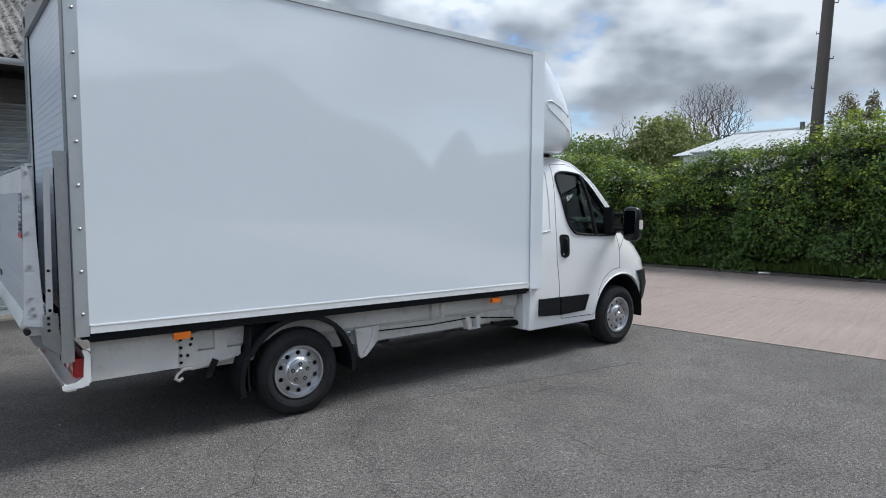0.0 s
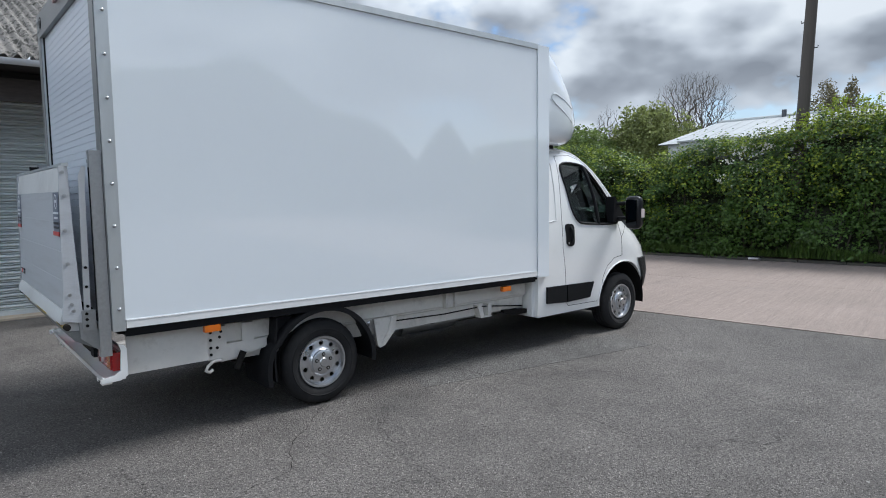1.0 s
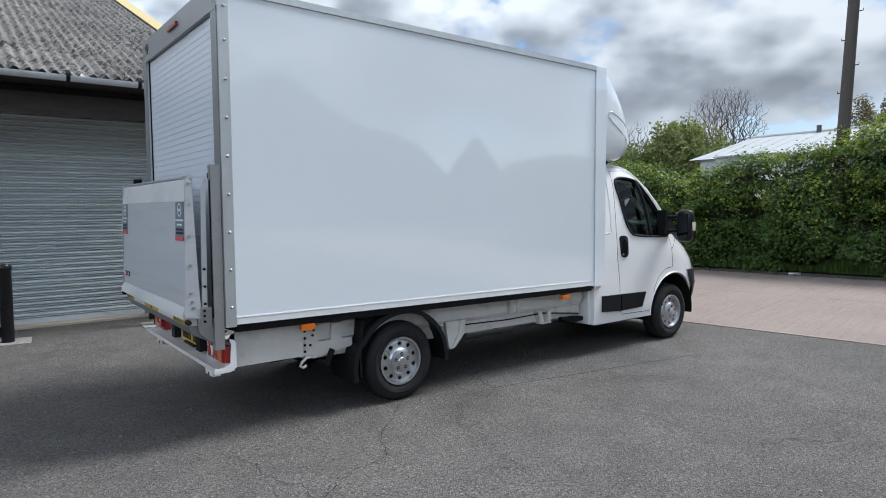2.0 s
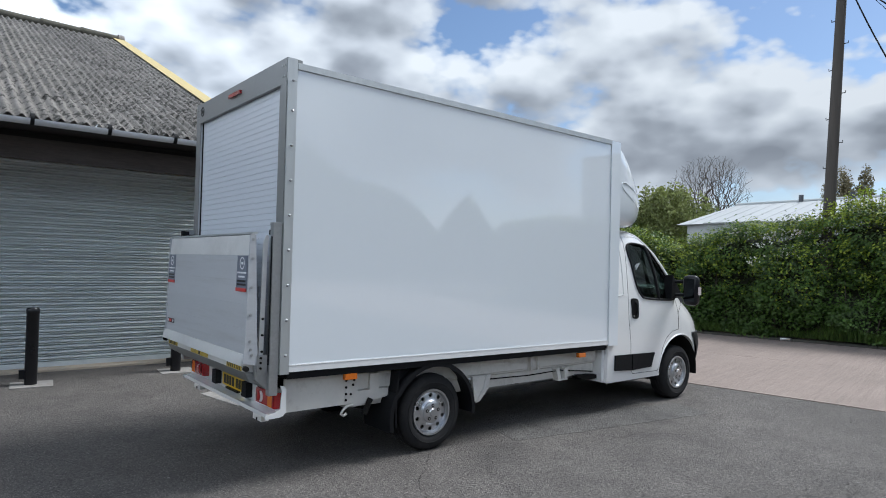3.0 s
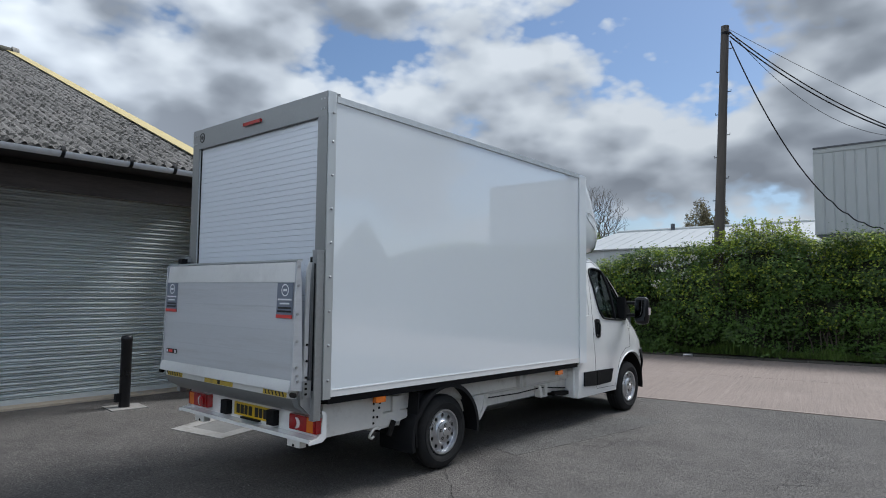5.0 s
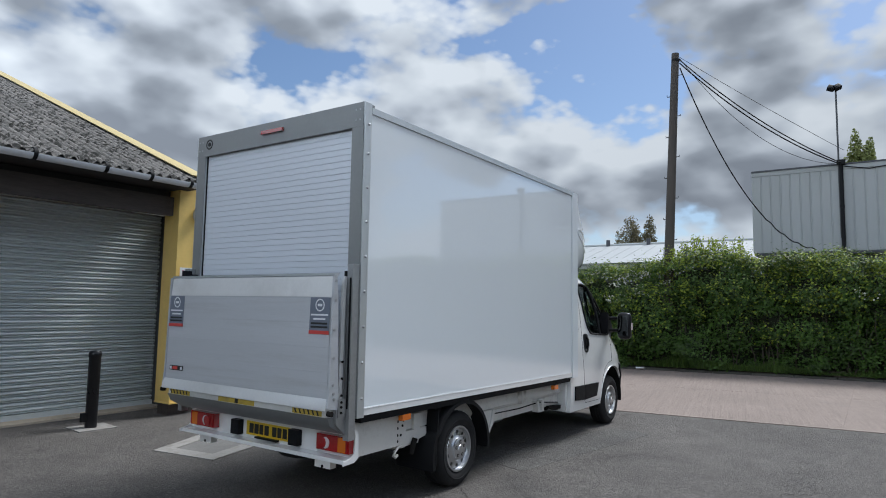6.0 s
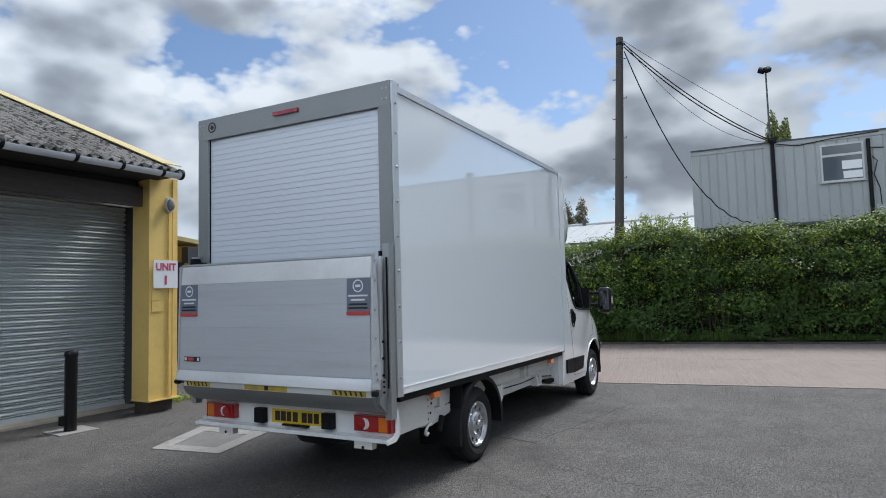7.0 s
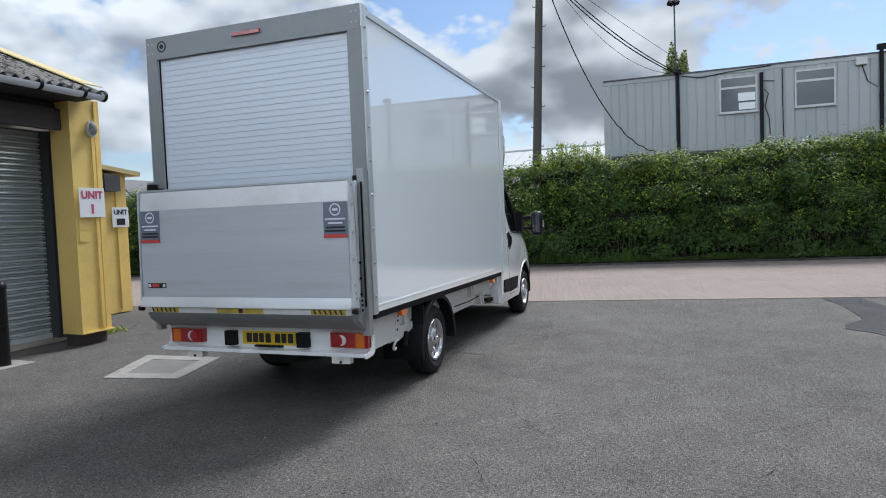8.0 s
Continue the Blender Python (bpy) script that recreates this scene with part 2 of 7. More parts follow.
def roof_material():
    """Old fibre-cement sheet: pale lichen bloom, dark moss blotches and grime in streaks down the slope."""
    m = bpy.data.materials.new("weathered_cement_sheet")
    m.use_nodes = True
    nt = m.node_tree
    bsdf = nt.nodes["Principled BSDF"]
    n = Nodes(nt)
    raw = nt.nodes.new("ShaderNodeTexCoord").outputs["Object"]
    chance = nt.nodes.new("ShaderNodeObjectInfo").outputs["Random"]
    co = n("ShaderNodeVectorMath", _operation="ADD", Vector=raw, Vector_001=n.math("MULTIPLY", chance, 37.0))["Vector"]
    broad = n("ShaderNodeTexNoise", Vector=co, Scale=1.7, Detail=5.0, Roughness=0.65)["Fac"]
    fine = n("ShaderNodeTexNoise", Vector=co, Scale=55.0, Detail=4.0, Roughness=0.7)["Fac"]
    level = n.math("ADD", n.math("ADD", 0.92, n.math("MULTIPLY", n.math("SUBTRACT", chance, 0.5), 0.25)), n.math("ADD", n.math("MULTIPLY", n.math("SUBTRACT", broad, 0.5), 1.0), n.math("MULTIPLY", n.math("SUBTRACT", fine, 0.5), 1.3)))
    base = n("ShaderNodeHueSaturation", Color=(0.23, 0.215, 0.197, 1), Value=level)["Color"]
    drawn = n("ShaderNodeVectorMath", _operation="MULTIPLY", Vector=co, Vector_001=(1.0, 0.55, 1.0))["Vector"]
    moss = n("ShaderNodeTexNoise", Vector=drawn, Scale=15.0, Detail=4.0, Roughness=0.6, Distortion=0.8)["Fac"]
    drift = n("ShaderNodeTexNoise", Vector=co, Scale=2.6, Detail=3.0)["Fac"]
    clump = n.ramp(n.math("ADD", moss, n.math("MULTIPLY", n.math("SUBTRACT", drift, 0.5), 0.30)), [(0.535, 0.0), (0.562, 1.0)])
    bloom = n("ShaderNodeTexNoise", Vector=co, Scale=24.0, Detail=2.0, Roughness=0.5)["Fac"]
    pale = n.math("MULTIPLY", n.ramp(bloom, [(0.62, 0.0), (0.70, 1.0)]), 0.55)
    base = n.mix(pale, base, (0.36, 0.35, 0.31, 1))
    base = n.mix(n.math("MULTIPLY", clump, 0.9), base, (0.026, 0.025, 0.020, 1))
    nt.links.new(base, bsdf.inputs["Base Color"])
    bsdf.inputs["Roughness"].default_value = 0.95
    relief = n.math("ADD", n.math("MULTIPLY", clump, 0.8), fine)
    nt.links.new(n("ShaderNodeBump", Height=relief, Distance=0.012)["Normal"], bsdf.inputs["Normal"])
    return m


def glass_material(name, tint, rough=0.02):
    m = bpy.data.materials.new(name)
    m.use_nodes = True
    bsdf = m.node_tree.nodes["Principled BSDF"]
    bsdf.inputs["Base Color"].default_value = rgb(tint)
    bsdf.inputs["Transmission Weight"].default_value = 1.0
    bsdf.inputs["Roughness"].default_value = rough
    bsdf.inputs["IOR"].default_value = 1.45
    return m


ASPHALT = asphalt_material()
CONCRETE = concrete_material()
PATCH = asphalt_material("patch_asphalt", (0.050, 0.050, 0.052, 1))
OLDPATCH = asphalt_material("old_patch_asphalt", (0.104, 0.099, 0.094, 1))
LID = material("worn_lid", (0.155, 0.15, 0.143), 0.9, vary=0.45, scale=2.5, fine=40, bump=0.004, bump_scale=60)
SLAB = material("slab_concrete", (0.27, 0.26, 0.245), 0.9, vary=0.35, scale=3.5, fine=40, bump=0.004, bump_scale=60, dirt=0.85, dirt_scale=3.5)
KERB = material("kerb_stone", (0.06, 0.056, 0.048), 0.9, vary=0.3, scale=4, fine=40, bump=0.006, bump_scale=40, dirt=0.7, dirt_colour=(0.05, 0.05, 0.035), per_object=0.12)
SOIL = material("soil", (0.075, 0.06, 0.042), 0.95, vary=0.4, scale=3, fine=40, bump=0.03, bump_scale=20)
GELCOAT = material("white_gelcoat", (0.77, 0.815, 0.85), 0.03, vary=0.012, scale=0.8, fine=8, rough_vary=0.01, coat=1.0, spec=0.75, bump=0.0004, bump_scale=2.2)
PAINT = material("white_car_paint", (0.80, 0.80, 0.79), 0.16, vary=0.015, scale=1.2, fine=14, rough_vary=0.05, coat=1.0, dirt=0.10, dirt_scale=2.5, dirt_colour=(0.45, 0.42, 0.38))
CHASSIS = material("chassis_white", (0.66, 0.64, 0.60), 0.5, vary=0.10, scale=3, fine=30, dirt=0.6, dirt_scale=3.0, dirt_colour=(0.25, 0.22, 0.19))
ALU = material("brushed_aluminium", (0.58, 0.605, 0.61), 0.42, metal=0.7, vary=0.08, scale=3, fine=90, stretch=(6, 6, 0.6), rough_vary=0.1, dirt=0.2, dirt_colour=(0.3, 0.3, 0.3))
GREYFRAME = material("grey_painted_frame", (0.26, 0.268, 0.266), 0.42, metal=0.35, vary=0.08, scale=3, fine=50, dirt=0.2, dirt_colour=(0.12, 0.12, 0.12))
STEEL = material("galvanised_steel", (0.43, 0.44, 0.445), 0.42, metal=0.8, vary=0.2, scale=5, fine=60, dirt=0.35, dirt_colour=(0.16, 0.13, 0.11), dirt_scale=5)
RIVET = material("bright_rivet", (0.42, 0.43, 0.44), 0.4, metal=1.0, vary=0.05)
PLATFORM = material("lift_platform_grey", (0.50, 0.515, 0.535), 0.46, metal=0.2, vary=0.09, scale=1.6, fine=60, stretch=(1, 0.3, 5), dirt=0.28, dirt_scale=2.2, dirt_colour=(0.27, 0.255, 0.23), per_object=0.05, bump=0.0012, bump_scale=14)
LIFTEDGE = material("lift_platform_edge", (0.76, 0.76, 0.745), 0.45, metal=0.4, vary=0.08, scale=3, fine=60, dirt=0.25, dirt_colour=(0.3, 0.29, 0.27))
SLAT = material("white_roller_slat", (0.66, 0.70, 0.755), 0.32, vary=0.012, scale=2, fine=30, metal=0.1)
BLACK = material("black_plastic", (0.007, 0.0075, 0.009), 0.6, spec=0.2, vary=0.2, scale=5, fine=90, bump=0.001, bump_scale=300)
BLACKGLOSS = material("gloss_black", (0.008, 0.008, 0.010), 0.3, spec=0.35, vary=0.1, coat=0.1)
UNDER = material("underbody", (0.012, 0.0115, 0.011), 0.9, spec=0.12, vary=0.4, scale=5, fine=40, dirt=0.4, dirt_colour=(0.045, 0.038, 0.032))
RUBBER = material("tyre_rubber", (0.019, 0.019, 0.020), 0.8, spec=0.22, vary=0.25, scale=5, fine=60, dirt=0.35, dirt_colour=(0.06, 0.055, 0.05), dirt_scale=6, bump=0.001, bump_scale=160)
RIM = material("silver_rim", (0.56, 0.57, 0.59), 0.30, metal=0.92, vary=0.06, scale=6, fine=40, dirt=0.2, dirt_colour=(0.25, 0.24, 0.23), dirt_scale=9)
MIRROR = material("dark_mirror", (0.05, 0.055, 0.06), 0.05, metal=1.0, vary=0.05)
WINDOW = glass_material("cab_glass", (0.13, 0.19, 0.17))
AMBER = material("amber_lens", (0.66, 0.155, 0.006), 0.18, vary=0.06, coat=0.6)
RED = material("red_lens", (0.33, 0.007, 0.009), 0.14, vary=0.1, coat=0.8, scale=8)
CLEAR = material("clear_lens", (0.72, 0.62, 0.62), 0.15, vary=0.08, coat=0.8)
YELLOW = material("yellow_plate", (0.64, 0.43, 0.016), 0.35, vary=0.05)
TAPE = material("yellow_tape", (0.50, 0.36, 0.05), 0.55, vary=0.2, dirt=0.75, dirt_colour=(0.2, 0.16, 0.08), dirt_scale=8)
INK = material("black_ink", (0.012, 0.012, 0.012), 0.5, vary=0.1)
WHITEINK = material("white_ink", (0.72, 0.73, 0.75), 0.5, vary=0.05)
STICKER = material("grey_sticker", (0.15, 0.17, 0.215), 0.4, vary=0.08)
STICKRED = material("red_sticker", (0.55, 0.06, 0.05), 0.45, vary=0.08)
SIGN = material("white_sign", (0.78, 0.79, 0.80), 0.45, vary=0.03, dirt=0.1, dirt_colour=(0.5, 0.48, 0.45))
SIGNRED = material("faded_red_ink", (0.50, 0.06, 0.12), 0.5, vary=0.2, scale=30)
SHUTTER = material("grey_shutter_steel", (0.68, 0.72, 0.725), 0.75, spec=0.15, rough_vary=0.04, vary=0.12, scale=1.5, fine=30, dirt=0.3, dirt_scale=1.3, dirt_colour=(0.25, 0.25, 0.24), per_object=0.06, stretch=(0.5, 1, 3))
GREENSHUT = material("dark_green_shutter", (0.05, 0.085, 0.075), 0.5, vary=0.12, per_object=0.05)
GUIDE = material("shutter_guide", (0.075, 0.08, 0.085), 0.5, metal=0.3, vary=0.15)
YELLOWWALL = material("yellow_painted_cladding", (0.80, 0.565, 0.17), 0.5, vary=0.08, scale=1.5, fine=25, dirt=0.22, dirt_scale=2.5, dirt_colour=(0.35, 0.25, 0.10))
VERGE = material("yellow_verge", (0.52, 0.42, 0.19), 0.55, vary=0.1, dirt=0.25, dirt_colour=(0.4, 0.33, 0.15))
FASCIA = material("dark_fascia", (0.060, 0.047, 0.041), 0.75, vary=0.6, scale=2, fine=25, dirt=0.8, dirt_colour=(0.10, 0.085, 0.075), stretch=(0.4, 1, 3))
ROOF = roof_material()
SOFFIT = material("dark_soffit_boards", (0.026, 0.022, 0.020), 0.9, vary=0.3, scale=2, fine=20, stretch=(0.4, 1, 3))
MOSS = material("lichen_ridge", (0.11, 0.105, 0.085), 0.95, vary=0.4, scale=3, fine=22, bump=0.012, bump_scale=30, dirt=0.8, dirt_colour=(0.06, 0.065, 0.04), dirt_scale=5)
GUTTER = material("grey_gutter", (0.66, 0.67, 0.69), 0.4, vary=0.1, scale=2, fine=20, dirt=0.3, dirt_colour=(0.18, 0.18, 0.17), dirt_scale=3)
WALL = material("rendered_wall", (0.33, 0.31, 0.28), 0.9, vary=0.15, bump=0.004, bump_scale=60, dirt=0.4)
SILLCON = material("threshold_concrete", (0.50, 0.43, 0.34), 0.9, vary=0.2, scale=3, fine=30, dirt=0.4)
CABIN = material("grey_cabin_panel", (0.345, 0.365, 0.365), 0.5, vary=0.06, scale=1.2, fine=12, dirt=0.22, dirt_scale=1.5, dirt_colour=(0.28, 0.28, 0.26), per_object=0.035, stretch=(1, 1, 0.3))
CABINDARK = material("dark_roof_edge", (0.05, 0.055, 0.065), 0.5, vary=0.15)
FRAME = material("white_window_frame", (0.50, 0.51, 0.50), 0.4, vary=0.05)
PANE = material("dark_window_pane", (0.05, 0.06, 0.07), 0.08, vary=0.2, scale=1.5, spec=0.6)
BLIND = material("white_blind", (0.75, 0.77, 0.78), 0.5, vary=0.03)
SHEDROOF = material("pale_shed_roof", (0.38, 0.395, 0.40), 0.6, vary=0.08, scale=0.4, fine=5, dirt=0.3, dirt_scale=0.4, dirt_colour=(0.33, 0.34, 0.34))
SHEDWALL = material("pale_shed_wall", (0.42, 0.44, 0.44), 0.7, vary=0.08, scale=0.6, fine=4)
POLE = material("weathered_pole_wood", (0.070, 0.062, 0.055), 0.85, vary=0.3, scale=3, fine=40, stretch=(1, 1, 0.08), bump=0.006, bump_scale=40)
BARK = material("bark", (0.075, 0.062, 0.05), 0.95, vary=0.3, scale=3, fine=20, bump=0.02, bump_scale=12)
LEAF = material("hedge_leaf", (0.054, 0.104, 0.017), 0.45, vary=1.0, scale=1.3, fine=6, island=0.35, translucent=0.28, spec=0.35)
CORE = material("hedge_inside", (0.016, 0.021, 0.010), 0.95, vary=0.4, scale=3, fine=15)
YOUNG = material("young_leaf", (0.25, 0.32, 0.035), 0.5, vary=0.2, scale=0.9, fine=3, island=0.25, translucent=0.35, spec=0.35)
BLOSSOM = material("blossom", (0.72, 0.72, 0.66), 0.7, vary=0.1, island=0.15, translucent=0.2)
FARLEAF = material("far_leaf", (0.145, 0.20, 0.055), 0.7, vary=0.25, scale=0.25, fine=1.5, island=0.35, translucent=0.25)
SPRINGLEAF = material("spring_leaf", (0.34, 0.34, 0.16), 0.7, vary=0.25, scale=0.3, fine=1.5, island=0.35, translucent=0.3)
BUDLEAF = material("budding_leaf", (0.17, 0.15, 0.085), 0.7, vary=0.25, scale=0.3, fine=1.5, island=0.35, translucent=0.2)
SHRUBLEAF = material("shrub_leaf", (0.20, 0.23, 0.075), 0.7, vary=0.25, scale=0.3, fine=1.5, island=0.4, translucent=0.3)
GRASS = material("grass_blade", (0.07, 0.12, 0.02), 0.6, vary=0.3, island=0.45, translucent=0.3)
HOUSEWALL = material("white_house_wall", (0.62, 0.62, 0.6), 0.8, vary=0.06)
HOUSEROOF = material("slate_roof", (0.09, 0.09, 0.10), 0.7, vary=0.15)
SEAT = material("dark_seat_cloth", (0.03, 0.032, 0.036), 0.9, vary=0.2, fine=120)

# ---- building tools ----
def part(name, bm, mat, parent=None, label="", smooth=35, kind="", bevel=0.0):
    """Links a bmesh as one mesh object, under a thing or a part."""
    if bevel:
        sharp = [e for e in bm.edges if len(e.link_faces) == 2 and e.calc_face_angle(0) > 0.5]
        bmesh.ops.bevel(bm, geom=sharp, offset=bevel, segments=2, affect="EDGES", profile=0.6, clamp_overlap=True)
    mesh = bpy.data.meshes.new(name)
    bmesh.ops.recalc_face_normals(bm, faces=bm.faces)
    bm.to_mesh(mesh)
    bm.free()
    return link(name, mesh, mat, parent, label, smooth, kind)


def link(name, mesh, mat, parent=None, label="", smooth=0, kind="", at=None):
    if mat and not mesh.materials:
        mesh.materials.append(mat)
    if smooth:
        mesh.shade_smooth()
        mesh.set_sharp_from_angle(angle=radians(smooth))
    ob = new(name, mesh)
    if at is not None:
        ob.matrix_basis = at
    hang(ob, parent)
    return tagged(ob, label=label, kind=kind)


def hang(ob, parent):
    """Puts ob under parent, where it stands in the world."""
    if parent is not None:
        ob.parent = parent
        ob.matrix_parent_inverse = (parent.matrix_parent_inverse @ parent.matrix_basis).inverted() if parent.parent is None else (parent.parent.matrix_basis @ parent.matrix_parent_inverse @ parent.matrix_basis).inverted()


def thing(name, at, label, category, group="", kind=""):
    ob = new(name)
    ob.empty_display_size = 0.3
    ob.matrix_basis = Matrix.Translation(at)
    return tagged(ob, label, category, group, kind)


def box(x0, x1, y0, y1, z0, z1, bm=None):
    bm = bm or bmesh.new()
    v = [bm.verts.new((x, y, z)) for x in (x0, x1) for y in (y0, y1) for z in (z0, z1)]
    for f in ((0, 1, 3, 2), (4, 6, 7, 5), (0, 4, 5, 1), (2, 3, 7, 6), (0, 2, 6, 4), (1, 5, 7, 3)):
        bm.faces.new([v[i] for i in f])
    return bm


def prism(points, axis, a, b, bm=None):
    """A polygon in the plane across an axis, drawn out from a to b. Points: the two other coordinates, in xyz order."""
    bm = bm or bmesh.new()
    n = "xyz".index(axis)

    def place(p, d):
        q = list(p)
        q.insert(n, d)
        return q

    lo = [bm.verts.new(place(p, a)) for p in points]
    hi = [bm.verts.new(place(p, b)) for p in points]
    bm.faces.new(lo[::-1])
    bm.faces.new(hi)
    for i in range(len(points)):
        j = (i + 1) % len(points)
        bm.faces.new((lo[i], lo[j], hi[j], hi[i]))
    return bm


def tube(points, radius, sides=8, bm=None, cap=True, closed=False):
    """A round bar along points; radius: one number or one for each point."""
    bm = bm or bmesh.new()
    pts = [Vector(p) for p in points]
    radii = radius if isinstance(radius, (list, tuple)) else [radius] * len(pts)
    rings, side = [], None
    for i, p in enumerate(pts):
        if closed:
            way = (pts[(i + 1) % len(pts)] - pts[i - 1]).normalized()
        else:
            way = (pts[min(i + 1, len(pts) - 1)] - pts[max(i - 1, 0)]).normalized()
        if side is None:
            side = way.orthogonal().normalized()
        side = (side - way * side.dot(way)).normalized()
        other = way.cross(side)
        rings.append([bm.verts.new(p + radii[i] * (math.cos(k * math.tau / sides) * side + math.sin(k * math.tau / sides) * other)) for k in range(sides)])
    pairs = list(zip(rings, rings[1:] + ([rings[0]] if closed else [])))
    for r0, r1 in pairs if closed else zip(rings, rings[1:]):
        for k in range(sides):
            bm.faces.new((r0[k], r0[(k + 1) % sides], r1[(k + 1) % sides], r1[k]))
    if cap and not closed:
        bm.faces.new(rings[0][::-1])
        bm.faces.new(rings[-1])
    return bm


def lathe(profile, centre, sides=48, bm=None, axis="y", close=True):
    """Turns a profile of (along the axis, radius) round an axis through centre."""
    bm = bm or bmesh.new()
    cx, cy, cz = centre
    rings = []
    for along, r in profile:
        ring = []
        for k in range(sides):
            a = k * math.tau / sides
            c, s = r * math.cos(a), r * math.sin(a)
            ring.append(bm.verts.new({"y": (cx + c, cy + along, cz + s), "z": (cx + c, cy + s, cz + along), "x": (cx + along, cy + c, cz + s)}[axis]))
        rings.append(ring)
    pairs = zip(rings, rings[1:] + ([rings[0]] if close else []))
    for r0, r1 in pairs:
        for k in range(sides):
            bm.faces.new((r0[k], r0[(k + 1) % sides], r1[(k + 1) % sides], r1[k]))
    return bm


def disc(centre, radius, axis, depth, sides=20, bm=None):
    """A short solid cylinder whose face lies at centre and which goes back by depth along +axis."""
    bm = bm or bmesh.new()
    way = {"x": (1, 0, 0), "y": (0, 1, 0), "z": (0, 0, 1)}[axis]
    return tube([centre, Vector(centre) + Vector(way) * depth], radius, sides, bm)


def cut(bm, cutters):
    """The bmesh less the cutters, by exact booleans."""
    mesh = bpy.data.meshes.new("body")
    bmesh.ops.recalc_face_normals(bm, faces=bm.faces)
    bm.to_mesh(mesh)
    bm.free()
    ob = new("body_blank", mesh)
    tools = []
    for c in cutters:
        cm = bpy.data.meshes.new("cutter")
        bmesh.ops.recalc_face_normals(c, faces=c.faces)
        c.to_mesh(cm)
        c.free()
        tool = new("cutter", cm)
        tools.append(tool)
        mod = ob.modifiers.new("cut", "BOOLEAN")
        mod.operation, mod.object, mod.solver = "DIFFERENCE", tool, "EXACT"
    deps = bpy.context.evaluated_depsgraph_get()
    result = bmesh.new()
    result.from_mesh(ob.evaluated_get(deps).to_mesh())
    for o in (ob, *tools):
        data = o.data
        bpy.data.objects.remove(o)
        bpy.data.meshes.remove(data)
    return result


def lettering(text, size, place, mat, parent, name="lettering", facing=(0, -1), bold=0.0):
    """Flat letters, centred at place, on a wall that faces (x, y)."""
    curve = bpy.data.curves.new(name, "FONT")
    curve.body, curve.size, curve.align_x, curve.align_y, curve.extrude, curve.offset = text, size, "CENTER", "CENTER", 0.0015, bold
    ob = new("letter_blank", curve)
    deps = bpy.context.evaluated_depsgraph_get()
    mesh = bpy.data.meshes.new_from_object(ob.evaluated_get(deps))
    bpy.data.objects.remove(ob)
    turn = math.degrees(math.atan2(facing[1], facing[0])) + 90
    mesh.transform(pose(*place, 90, 0, turn))
    mesh.materials.clear()
    return link(name, mesh, mat, parent)


def flakes(name, centres, normals, lengths, widths, mat, parent, rng, fold=0.25, kind=""):
    """Many small folded leaves, each of two triangles."""
    count = len(centres)
    n = normals / np.linalg.norm(normals, axis=1)[:, None]
    r = rng.normal(size=(count, 3))
    u = np.cross(n, r)
    u /= np.linalg.norm(u, axis=1)[:, None]
    v = np.cross(n, u)
    L, W = lengths[:, None], widths[:, None]
    verts = np.empty((count, 4, 3))
    verts[:, 0], verts[:, 2] = centres - u * L / 2, centres + u * L / 2
    verts[:, 1], verts[:, 3] = centres + v * W / 2 + n * W * fold, centres - v * W / 2 + n * W * fold
    base = np.arange(count)[:, None] * 4
    tris = np.concatenate([base + [0, 1, 2], base + [0, 2, 3]], 1).reshape(-1)
    mesh = bpy.data.meshes.new(name)
    mesh.vertices.add(count * 4)
    mesh.vertices.foreach_set("co", verts.reshape(-1).astype(np.float32))
    mesh.loops.add(count * 6)
    mesh.loops.foreach_set("vertex_index", tris.astype(np.int32))
    mesh.polygons.add(count * 2)
    mesh.polygons.foreach_set("loop_start", np.arange(0, count * 6, 3, dtype=np.int32))
    mesh.update(calc_edges=True)
    return link(name, mesh, mat, parent, kind=kind)


def waves(p, seed, freq):
    """A smooth pseudo-random field between about -1 and 1."""
    rng = np.random.default_rng(seed)
    out = 0
    for k in range(7):
        w = rng.normal(size=3) * freq * (1 + 0.35 * k)
        out = out + np.sin(p @ w + rng.uniform(0, 6.28)) / (1 + 0.35 * k)
    return out / 2.6

# ---- ground ----
def edge_line(y):
    """Where the asphalt meets the concrete road."""
    return 6.76 - 0.158 * y


def kerb_line(y):
    return 14.47 - 0.185 * y


